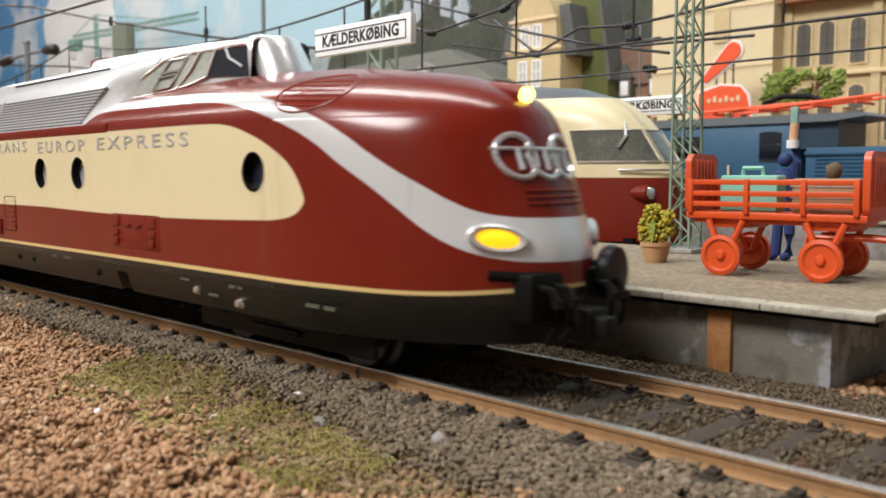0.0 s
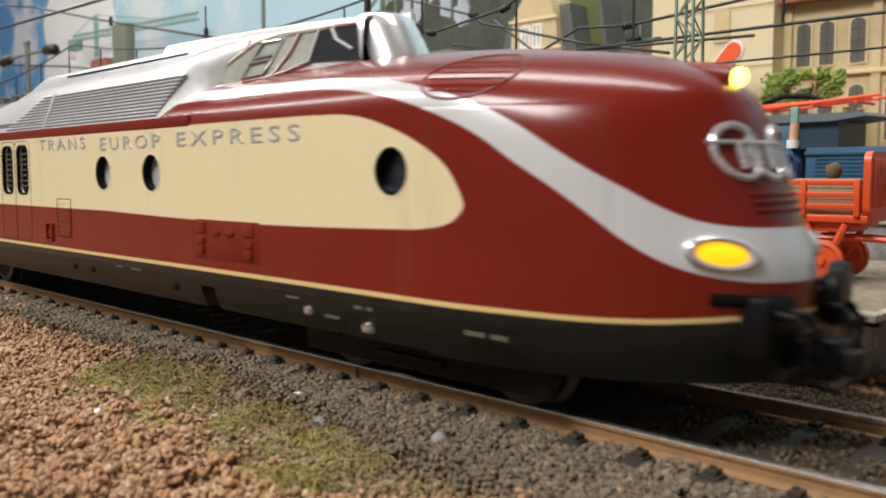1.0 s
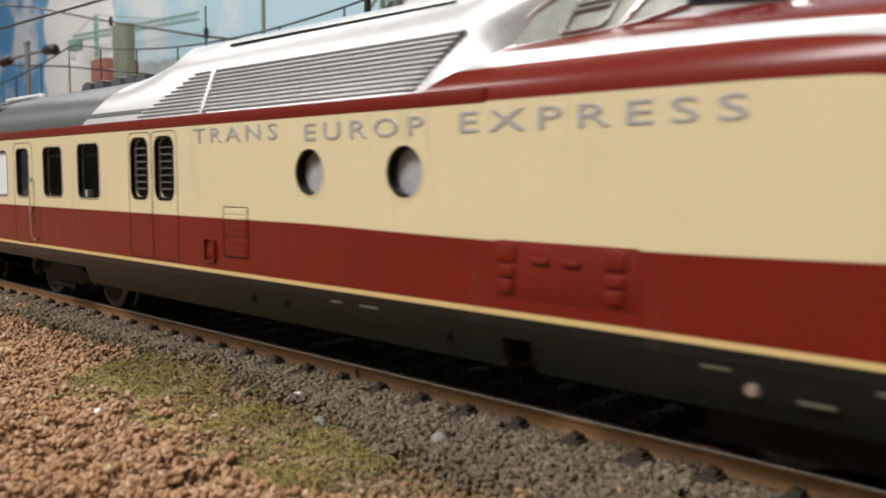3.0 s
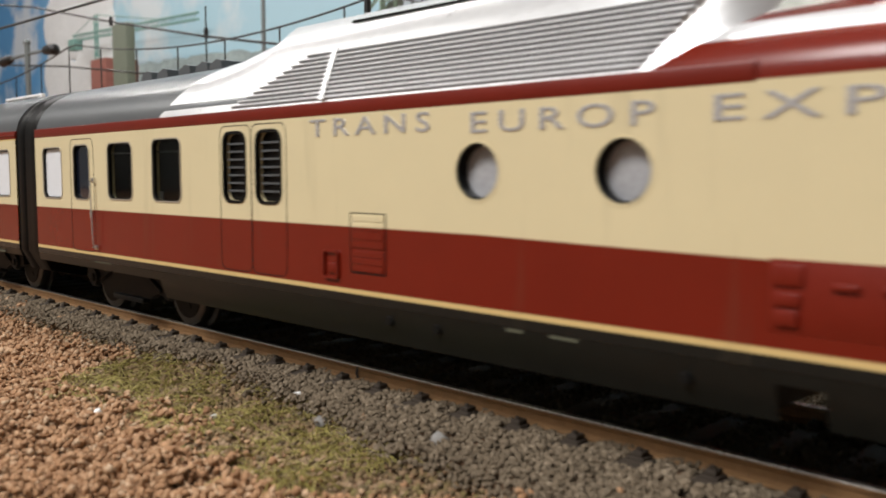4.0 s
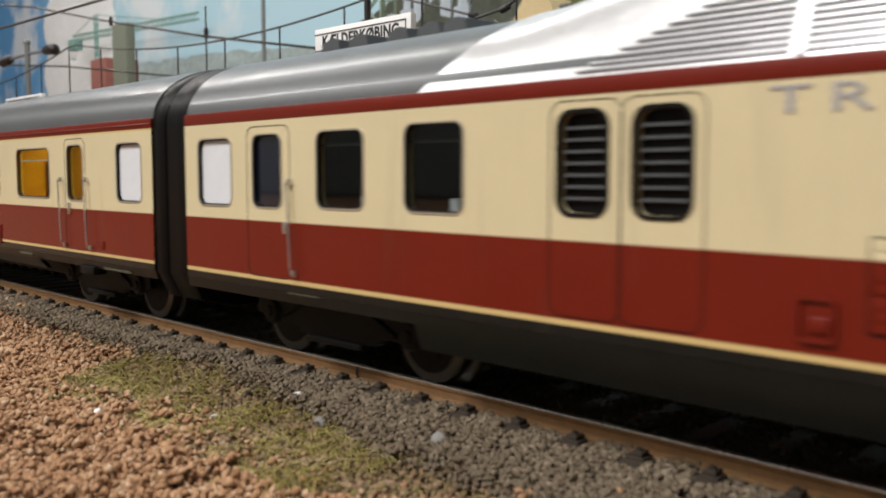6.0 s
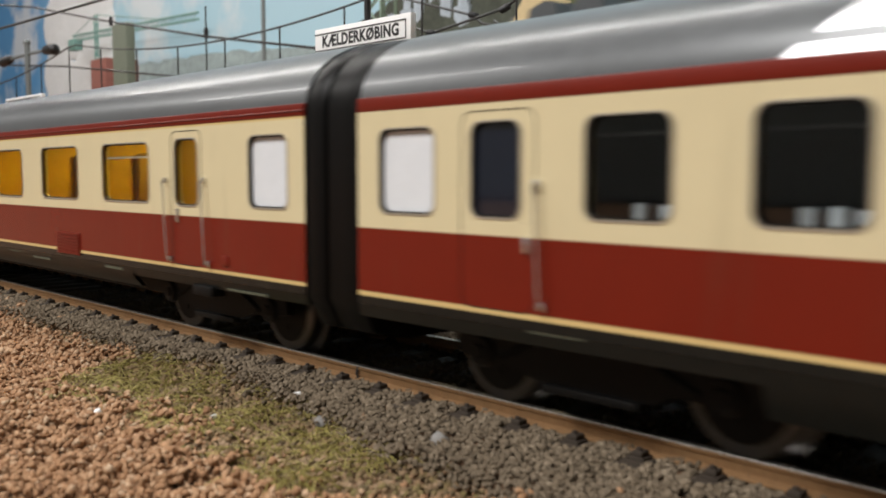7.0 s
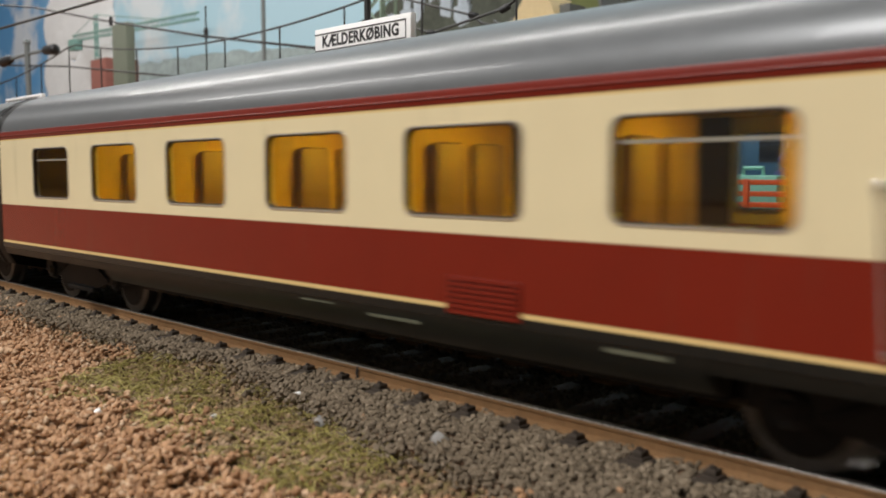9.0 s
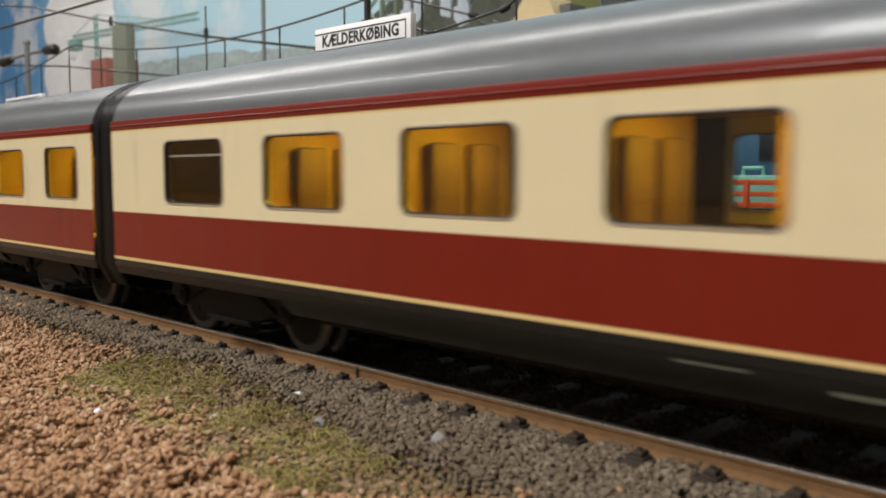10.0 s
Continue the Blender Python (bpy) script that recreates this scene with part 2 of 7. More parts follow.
M["navy"] = surface("navy_cloth", (0.012, 0.03, 0.12), 0.7, vary=0.15)
M["skin"] = surface("painted_flesh", (0.62, 0.36, 0.22), 0.6, vary=0.06)
M["teal"] = surface("teal_plastic", (0.20, 0.46, 0.36), 0.45, vary=0.08)
M["wood"] = surface("brown_crate", (0.30, 0.19, 0.10), 0.75, vary=0.2)
M["sign_red"] = surface("orange_red_sign", (0.80, 0.10, 0.03), 0.45, vary=0.05)
M["hill"] = surface("wooded_hill", (0.055, 0.06, 0.045), 0.95, vary=0.5, scale=0.02, grain=0.5, grain_scale=0.2)
M["green_roof"] = surface("green_gable", (0.10, 0.115, 0.035), 0.85, vary=0.15, scale=0.05)
M["wall"] = surface("room_wall", (0.30, 0.29, 0.27), 0.9, vary=0.04, scale=0.005)
M["crane"] = surface("green_crane", (0.20, 0.36, 0.32), 0.6, vary=0.1)
M["cab_pane"] = surface("cab_pane_pale", (0.36, 0.38, 0.34), 0.12, 0.2, 0.25, 0.15, coat=0.4)


def sky_paint():
    """Painted sky of the room's back wall: deep blue at one end, haze and white cloud."""
    m, nt, b = nodes_of("painted_sky")
    v = coords(nt)
    sep = nt.nodes.new("ShaderNodeSeparateXYZ")
    nt.links.new(v, sep.inputs[0])
    side = nt.nodes.new("ShaderNodeMapRange")
    side.inputs[1].default_value, side.inputs[2].default_value = -2450, -2000
    nt.links.new(sep.outputs["X"], side.inputs[0])
    base = mixc(nt, side.outputs[0], (0.10, 0.30, 0.58), (0.42, 0.62, 0.72))
    up = nt.nodes.new("ShaderNodeMapRange")
    up.inputs[1].default_value, up.inputs[2].default_value = 60, 260
    nt.links.new(sep.outputs["Z"], up.inputs[0])
    base = mixc(nt, up.outputs[0], (0.50, 0.62, 0.66), base)
    cl = ramp(nt, noise_of(nt, v, 0.006, 5, 0.55), [(0.50, (0, 0, 0)), (0.62, (1, 1, 1))])
    base = mixc(nt, mth(nt, "MULTIPLY", cl, 0.8), base, (0.72, 0.74, 0.76))
    nt.links.new(base, b.inputs["Base Color"])
    b.inputs["Roughness"].default_value = 0.9
    return m


M["sky"] = sky_paint()
M["city"] = surface("painted_city", (0.40, 0.45, 0.50), 0.9, vary=0.3, scale=0.03)
M["cloud"] = surface("painted_cloud", (0.78, 0.79, 0.80), 0.9, vary=0.08, scale=0.02)
M["winglass_pale"] = surface("pale_window", (0.50, 0.50, 0.48), 0.3, vary=0.15, scale=0.1)
M["shed_roof"] = surface("weathered_roof", (0.12, 0.118, 0.10), 0.8, vary=0.2, scale=0.03)
M["tile_brown"] = surface("brown_roof_tiles", (0.20, 0.12, 0.085), 0.85, vary=0.25, scale=0.1)
M["tower_red"] = surface("red_brick_tower", (0.24, 0.09, 0.07), 0.85, vary=0.15, scale=0.05)
M["city_warm"] = surface("ochre_town_wall", (0.50, 0.40, 0.22), 0.9, vary=0.2, scale=0.03)
M["hill_far"] = surface("hazy_hill", (0.26, 0.31, 0.31), 0.95, vary=0.3, scale=0.01)
M["lamp_grey"] = surface("grey_lamp_post", (0.20, 0.22, 0.22), 0.5, 0.3, 0.1)
M["mast_dark"] = surface("olive_post", (0.14, 0.16, 0.12), 0.7, vary=0.2)
M["mark"] = surface("pale_marking", (0.075, 0.078, 0.05), 0.6, vary=0.2)


def paving():
    """Sandy platform paving: small setts laid aslant, worn and stained."""
    m, nt, b = nodes_of("platform_setts")
    v = coords(nt)
    mp = nt.nodes.new("ShaderNodeMapping")
    mp.inputs["Rotation"].default_value = (0, 0, radians(45))
    nt.links.new(v, mp.inputs[0])
    br = nt.nodes.new("ShaderNodeTexBrick")
    br.inputs["Scale"].default_value = 0.36
    br.inputs["Mortar Size"].default_value = 0.035
    br.inputs["Mortar Smooth"].default_value = 0.4
    br.inputs["Color1"].default_value = (0.34, 0.28, 0.19, 1)
    br.inputs["Color2"].default_value = (0.17, 0.135, 0.09, 1)
    br.inputs["Mortar"].default_value = (0.07, 0.055, 0.035, 1)
    nt.links.new(mp.outputs[0], br.inputs["Vector"])
    stain = ramp(nt, noise_of(nt, v, 0.05, 5), [(0.35, (0.5, 0.5, 0.5)), (0.65, (0, 0, 0))])
    col = mixc(nt, stain, br.outputs["Color"], (0.17, 0.14, 0.095))
    nt.links.new(mixc(nt, mth(nt, "MULTIPLY", noise_of(nt, v, 1.8, 4), 0.3), col, (0.28, 0.24, 0.17)), b.inputs["Base Color"])
    b.inputs["Roughness"].default_value = 0.85
    bump(nt, b, br.outputs["Fac"], 0.5, 0.0002)
    return m


M["platform_top"] = paving()


def stained_concrete():
    """Grey platform wall: pale worn patches, brown splashes and olive damp."""
    m, nt, b = nodes_of("stained_concrete")
    v = coords(nt)
    pale = ramp(nt, noise_of(nt, v, 0.07, 5, 0.6), [(0.50, (0, 0, 0)), (0.54, (1, 1, 1))])
    col = mixc(nt, pale, (0.17, 0.155, 0.125), (0.33, 0.335, 0.345))
    damp = ramp(nt, noise_of(nt, v, 0.11, 6, 0.65), [(0.52, (0, 0, 0)), (0.66, (0.85, 0.85, 0.85))])
    col = mixc(nt, damp, col, (0.045, 0.042, 0.022))
    nt.links.new(mixc(nt, mth(nt, "MULTIPLY", noise_of(nt, v, 1.5, 4), 0.4), col, (0.10, 0.095, 0.085)), b.inputs["Base Color"])
    b.inputs["Roughness"].default_value = 0.85
    bump(nt, b, noise_of(nt, v, 2.0, 5), 0.4, 0.0002)
    return m


M["wall_stained"] = stained_concrete()


# ---- building helpers ----
def mesh_of(name, bm, material, smooth=None):
    bmesh.ops.recalc_face_normals(bm, faces=bm.faces)
    for v in bm.verts:
        v.co *= MM
    me = bpy.data.meshes.new(name)
    bm.to_mesh(me)
    bm.free()
    me.materials.append(M[material])
    if smooth:
        for p in me.polygons:
            p.use_smooth = True
        me.set_sharp_from_angle(angle=radians(smooth))
    return me


def part(name, bm, material, parent=None, label="", smooth=35):
    """Links a bmesh as one mesh object, under parent if given."""
    ob = new(name, mesh_of(name, bm, material, smooth))
    ob.parent = parent
    return tagged(ob, label)


def thing(name, x, y, z, label, category, group="", turn=0.0):
    ob = new(name)
    ob.empty_display_size = 0.002
    ob.matrix_basis = pose(x * MM, y * MM, z * MM, 0, 0, turn)
    return tagged(ob, label, category, group)


def box(bm, x0, x1, y0, y1, z0, z1, bevel=0.0):
    r = bmesh.ops.create_cube(bm, size=1)
    m = Matrix.Translation(((x0 + x1) / 2, (y0 + y1) / 2, (z0 + z1) / 2)) @ Matrix.Diagonal((x1 - x0, y1 - y0, z1 - z0, 1))
    bmesh.ops.transform(bm, matrix=m, verts=r["verts"])
    if bevel:
        edges = list({e for v in r["verts"] for e in v.link_edges})
        bmesh.ops.bevel(bm, geom=edges, offset=bevel, segments=2, affect="EDGES", profile=0.5)
    return bm


def disc(bm, centre, axis, r0, r1, length, seg=24):
    """A cone frustum from centre along axis."""
    a = Vector(axis).normalized()
    q = a.to_track_quat("Z", "Y").to_matrix().to_4x4()
    m = Matrix.Translation(Vector(centre) + a * length / 2) @ q
    bmesh.ops.create_cone(bm, cap_ends=True, segments=seg, radius1=r0, radius2=r1, depth=length, matrix=m)
    return bm


def rod(bm, a, b, r, seg=8):
    a, b = Vector(a), Vector(b)
    return disc(bm, a, b - a, r, r, (b - a).length, seg)


def lathe(bm, profile, centre=(0, 0, 0), axis=(0, 0, 1), seg=24):
    """Turns (radius, height) points about an axis."""
    q = Vector(axis).normalized().to_track_quat("Z", "Y").to_matrix().to_4x4()
    m = Matrix.Translation(centre) @ q
    rings = []
    for r, h in profile:
        rings.append([bm.verts.new(m @ Vector((r * math.cos(2 * math.pi * i / seg), r * math.sin(2 * math.pi * i / seg), h))) for i in range(seg)])
    for a, b in zip(rings, rings[1:]):
        for i in range(seg):
            j = (i + 1) % seg
            bm.faces.new((a[i], a[j], b[j], b[i]))
    bm.faces.new(rings[0][::-1])
    bm.faces.new(rings[-1])
    return bm


def tube(bm, points, r, seg=6, closed=False):
    """A thin pipe through points."""
    pts = [Vector(p) for p in points]
    rings = []
    n = len(pts)
    for i, p in enumerate(pts):
        if closed:
            d = pts[(i + 1) % n] - pts[i - 1]
        else:
            d = pts[min(i + 1, n - 1)] - pts[max(i - 1, 0)]
        q = d.normalized().to_track_quat("Z", "Y")
        rings.append([bm.verts.new(p + q @ Vector((r * math.cos(2 * math.pi * k / seg), r * math.sin(2 * math.pi * k / seg), 0))) for k in range(seg)])
    pairs = list(zip(rings, rings[1:])) + ([(rings[-1], rings[0])] if closed else [])
    for a, b in pairs:
        for k in range(seg):
            j = (k + 1) % seg
            bm.faces.new((a[k], a[j], b[j], b[k]))
    if not closed:
        bm.faces.new(rings[0][::-1])
        bm.faces.new(rings[-1])
    return bm


def prism(bm, outline, y0, y1):
    """Extrudes an outline of (x, z) from y0 to y1."""
    a = [bm.verts.new((x, y0, z)) for x, z in outline]
    b = [bm.verts.new((x, y1, z)) for x, z in outline]
    bm.faces.new(a)
    bm.faces.new(b[::-1])
    n = len(a)
    for i in range(n):
        bm.faces.new((a[i], b[i], b[(i + 1) % n], a[(i + 1) % n]))
    return bm


def extrude_section(bm, section, x0, x1, caps=True, steps=1):
    """Extrudes an open or closed section of (y, z) along x."""
    rings = []
    for k in range(steps + 1):
        x = x0 + (x1 - x0) * k / steps
        rings.append([bm.verts.new((x, y, z)) for y, z in section])
    n = len(section)
    for a, b in zip(rings, rings[1:]):
        for i in range(n):
            j = (i + 1) % n
            bm.faces.new((a[i], a[j], b[j], b[i]))
    if caps:
        bm.faces.new(rings[0])
        bm.faces.new(rings[-1][::-1])
    return bm


def rounded(w, h, r, seg=5):
    """Corners of a rounded rectangle about 0, counter-clockwise."""
    pts = []
    r = min(r, w / 2, h / 2)
    for cx, cz, a0 in ((w / 2 - r, h / 2 - r, 0), (-w / 2 + r, h / 2 - r, 90), (-w / 2 + r, -h / 2 + r, 180), (w / 2 - r, -h / 2 + r, 270)):
        for k in range(seg + 1):
            a = radians(a0 + 90 * k / seg)
            pts.append((cx + r * math.cos(a), cz + r * math.sin(a)))
    return pts


def ring_frame(bm, cx, cz, w, h, r, width, y0, y1):
    """A rounded ring in a wall's plane, from y0 (outer face) to y1."""
    o = rounded(w + 2 * width, h + 2 * width, r + width)
    i = rounded(w, h, r)
    n = len(o)
    rows = [[bm.verts.new((cx + px, y, cz + pz)) for px, pz in loop] for loop, y in ((o, y1), (o, y0), (i, y0), (i, y1))]
    for a, b in zip(rows, rows[1:]):
        for k in range(n):
            j = (k + 1) % n
            bm.faces.new((a[k], a[j], b[j], b[k]))
    return bm


def flat_pane(bm, cx, cz, w, h, r, y, thick=0.3):
    prism(bm, [(cx + px, cz + pz) for px, pz in rounded(w, h, r)], y, y + thick)
    return bm


def wall_with_holes(bm, x0, x1, z0, z1, y, holes, depth):
    """A flat wall at y with rounded openings (cx, cz, w, h, r), each with a rim of that depth."""
    def quad(a, b, c, d):
        if b - a > 1e-6 and d - c > 1e-6:
            bm.faces.new([bm.verts.new(p) for p in ((a, y, c), (b, y, c), (b, y, d), (a, y, d))])
    x = x0
    for cx, cz, w, h, r in sorted(holes):
        g = 0.5
        a, b, c, d = cx - w / 2 - g, cx + w / 2 + g, cz - h / 2 - g, cz + h / 2 + g
        quad(x, a, z0, z1)
        quad(a, b, z0, c)
        quad(a, b, d, z1)
        loop = rounded(w, h, r)
        outer = []
        for px, pz in loop:
            k = min((w / 2 + g) / max(abs(px), 1e-6), (h / 2 + g) / max(abs(pz), 1e-6))
            outer.append((cx + px * k, cz + pz * k))
        n = len(loop)
        vo = [bm.verts.new((px, y, pz)) for px, pz in outer]
        vi = [bm.verts.new((cx + px, y, cz + pz)) for px, pz in loop]
        vd = [bm.verts.new((cx + px, y + depth, cz + pz)) for px, pz in loop]
        for k in range(n):
            j = (k + 1) % n
            bm.faces.new((vo[k], vo[j], vi[j], vi[k]))
            bm.faces.new((vi[k], vi[j], vd[j], vd[k]))
        for sx, sz in ((a, c), (b, c), (b, d), (a, d)):
            near = sorted(range(n), key=lambda k: (outer[k][0] - sx) ** 2 + (outer[k][1] - sz) ** 2)[:2]
            bm.faces.new((vo[near[0]], vo[near[1]], bm.verts.new((sx, y, sz))))
        x = b
    quad(x, x1, z0, z1)
    return bm


def words(text, size, depth, m, material, name="lettering", parent=None, label="", bold=0.0, stretch=1.0, spacing=1.0):
    """Lettering in the built-in font, standing in the x-z plane, centred on m."""
    c = bpy.data.curves.new(name, "FONT")
    c.body, c.size, c.extrude, c.align_x, c.align_y, c.offset = text, size * MM, depth * MM, "CENTER", "CENTER", bold * MM
    c.resolution_u = 3
    c.space_character = spacing
    tmp = new("lettering", c)
    me = bpy.data.meshes.new_from_object(tmp.evaluated_get(bpy.context.evaluated_depsgraph_get()))
    bpy.data.objects.remove(tmp)
    me.transform(m @ pose(0, 0, 0, 90) @ Matrix.Diagonal((stretch, 1, 1, 1)))
    me.materials.clear()
    me.materials.append(M[material])
    ob = new(name, me)
    ob.parent = parent
    return tagged(ob, label)


def at(x, y, z, rz=0.0):
    return pose(x * MM, y * MM, z * MM, 0, 0, rz)


def lumps(name, centres, sizes, material, flat=0.75, seed=1, crumb=False):
    """Many small stones in one mesh: knobbly twenty-sided grains, or sharp eight-sided crumbs."""
    rng = np.random.default_rng(seed)
    n = len(centres)
    g = (1 + 5 ** 0.5) / 2
    base = np.array([(-1, g, 0), (1, g, 0), (-1, -g, 0), (1, -g, 0), (0, -1, g), (0, 1, g), (0, -1, -g), (0, 1, -g), (g, 0, -1), (g, 0, 1), (-g, 0, -1), (-g, 0, 1)]) / 1.9
    tris = [(0, 11, 5), (0, 5, 1), (0, 1, 7), (0, 7, 10), (0, 10, 11), (1, 5, 9), (5, 11, 4), (11, 10, 2), (10, 7, 6), (7, 1, 8),
            (3, 9, 4), (3, 4, 2), (3, 2, 6), (3, 6, 8), (3, 8, 9), (4, 9, 5), (2, 4, 11), (6, 2, 10), (8, 6, 7), (9, 8, 1)]
    if crumb:
        base = np.array([(1, 0, 0), (-1, 0, 0), (0, 1, 0), (0, -1, 0), (0, 0, 1), (0, 0, -1)]) * 1.25
        tris = [(0, 2, 4), (2, 1, 4), (1, 3, 4), (3, 0, 4), (2, 0, 5), (1, 2, 5), (3, 1, 5), (0, 3, 5)]
    nb = len(base)
    rough = 0.42 if crumb else 0.34
    v = base[None] * (1 + rng.uniform(-rough, rough, (n, nb, 1)))
    v = v * np.stack([rng.uniform(0.75, 1.25, n), rng.uniform(0.75, 1.25, n), np.full(n, flat) * rng.uniform(0.7, 1.2, n)], 1)[:, None]
    ang = rng.uniform(0, 2 * np.pi, n)
    tilt = rng.uniform(-0.7, 0.7, n)
    ct, st = np.cos(tilt)[:, None], np.sin(tilt)[:, None]
    y, z = v[..., 1] * ct - v[..., 2] * st, v[..., 1] * st + v[..., 2] * ct
    ca, sa = np.cos(ang)[:, None], np.sin(ang)[:, None]
    v = np.stack([v[..., 0] * ca - y * sa, v[..., 0] * sa + y * ca, z], 2)
    v = v * np.asarray(sizes)[:, None, None] + np.asarray(centres)[:, None]
    t = np.array(tris)[None] + (np.arange(n) * nb)[:, None, None]
    me = bpy.data.meshes.new(name)
    nv, nt = n * nb, n * len(tris)
    me.vertices.add(nv)
    me.vertices.foreach_set("co", (v * MM).astype(np.float32).ravel())
    me.loops.add(nt * 3)
    me.loops.foreach_set("vertex_index", t.astype(np.int32).ravel())
    me.polygons.add(nt)
    me.polygons.foreach_set("loop_start", np.arange(0, nt * 3, 3, dtype=np.int32))
    me.polygons.foreach_set("use_smooth", np.ones(nt, dtype=bool))
    me.update(calc_edges=True)
    me.materials.append(M[material])
    return new(name, me)


# ---- the layout's ground ----
def lift(x, y):
    """Height of the ground beside the track (mm)."""
    shoulder = max(0.0, min(1.0, (66 - y) / 16))
    bumps = 1.3 * noise.noise(Vector((x * 0.035, y * 0.05, 3.1))) + 0.5 * noise.noise(Vector((x * 0.12, y * 0.12, 7.7)))
    bank = 1.5 * max(0.0, min(1.0, (y - 58) / 5))
    return -3.9 - 0.6 * shoulder + bumps * shoulder + bank


def build_ground():
    bm = bmesh.new()
    xs = [-3300, -2400, -1500, -900, -600, -450] + list(range(-400, 41, 4)) + [80, 200, 500, 1000]
    ys = [-600, -300, -100, -40] + list(range(-16, 97, 4)) + [130, 200, 300, 450, 700, 1000, 1150]
    grid = [[bm.verts.new((x, y, lift(x, y) if y < 70 else -2.7 if y < 101 else -3.9)) for y in ys] for x in xs]
    for i in range(len(xs) - 1):
        for j in range(len(ys) - 1):
            bm.faces.new((grid[i][j], grid[i + 1][j], grid[i + 1][j + 1], grid[i][j + 1]))
    ob = part("ground", bm, "soil", smooth=60)
    tagged(ob, "brown earthen base of the model landscape", "ground", kind="structure")


def scatter(n, x0, x1, y0, y1, seed):
    rng = np.random.default_rng(seed)
    return x0 + (x1 - x0) * rng.random(n), y0 + (y1 - y0) * rng.random(n), rng


def brown_edge(x):
    """The far limit of the brown granules (mm from the viewer)."""
    e = float(np.interp(x, (-400, -126, -119, -104, -92, -80, -60, -54, -44, 20), (59.5, 59.0, 44, 44.5, 46, 41.5, 44, 49, 53, 54)))
    return e + 1.5 * noise.noise(Vector((x * 0.09, 2.2, 0.0)))


def ballast_edge(x):
    """Where the grey ballast begins."""
    return float(np.interp(x, (-400, -126, -108, -82, -63, -46, 20), (60, 60, 62, 59, 55.5, 54.5, 55))) + 1.2 * noise.noise(Vector((x * 0.11, 8.2, 0.0)))


def build_granules():
    x, y, rng = scatter(175000, -300, 10, 8, 64, 5)
    pts, size, gpts, gsize = [], [], [], []
    for a, b in zip(x, y):
        # only what lies in the open field before the track
        if b < 0.45 * -a - 52 and b < 60 and a < -180 and b < 26:
            continue
        e = brown_edge(a)
        w = noise.noise(Vector((a * 0.09, b * 0.09, 5.0)))
        crumb = noise.noise(Vector((a * 0.33, b * 0.33, 2.0)))
        stray = rng.normal() * 2.2
        if b < e + 3.5 * w + stray:
            if crumb < -0.42 and rng.random() < 0.8:
                continue
            s = 0.19 + 0.27 * rng.random() ** 1.8
            pts.append((a, b, lift(a, b) + 0.05 + 0.7 * rng.random() ** 2 + max(0, w) * 0.8 + 1.5 * max(-0.25, crumb)))
            size.append(s)
        elif b < ballast_edge(a) + 1 + rng.normal() * 1.3:
            gpts.append((a, b, lift(a, b) + 0.1 + 0.3 * rng.random() + 0.6 * max(0, crumb)))
            gsize.append(0.15 + 0.30 * rng.random() ** 3)
    g = lumps("granule_field", pts, size, "granule", 0.9, 2, True)
    tagged(g, "rust-brown crumbly granules strewn over the ground", "ground cover", kind="stuff")
    q = lumps("grit_strip", gpts, gsize, "grit", 0.8, 3, True)
    tagged(q, "mixed olive and brown grit beside the track", "ground cover", kind="stuff")
    # pale and dark single pebbles
    rng = np.random.default_rng(12)
    for k, (px, py, s, mat) in enumerate([(-85.5, 49.1, 0.6, "white"), (-85.3, 60, 0.8, "sign_white"), (-76, 56.5, 0.8, "concrete"), (-80, 58, 0.8, "platform_edge"),
                                          (-72.3, 59, 0.7, "granule"), (-61, 59.5, 1.1, "concrete"), (-93, 58, 0.8, "ballast"), (-98, 41.5, 0.6, "sign_white")]):
        p = lumps("pebble", [(px, py, lift(px, py) + 0.7)], [s], mat, 0.8, 40 + k)
        tagged(p, "small loose pebble lying on the ground", "pebble", "pebbles")


def build_grass():
    rng = np.random.default_rng(21)
    bm = bmesh.new()
    n = 0
    while n < 1250:
        x = rng.uniform(-150, -60)
        if rng.random() < 0.25:
            x = rng.uniform(-150, -105)
        e = brown_edge(x)
        y = rng.uniform(e - 1, max(e, ballast_edge(x)))
        if x < -122 or noise.noise(Vector((x * 0.16, y * 0.2, 9.0))) < -0.18 + 0.25 * rng.random():
            continue
        a, l, h = rng.uniform(0, 6.28), rng.uniform(1.2, 4.6), rng.uniform(0.1, 0.8)
        z = lift(x, y) + 0.5
        p = [Vector((x + math.cos(a) * l * k + 0.4 * math.sin(3 * k + a), y + math.sin(a) * l * k, z + h * math.sin(math.pi * min(1, k * 1.05)))) for k in (0, 0.35, 0.7, 1.0)]
        tube(bm, p, 0.045, 3)
        n += 1
    g = part("grass_tuft", bm, "blade", smooth=None)
    tagged(g, "thin yellow-green fibres of static grass", "grass", kind="stuff")


SLEEPER_PITCH = 7.0
SLEEPER_X0 = -28.5


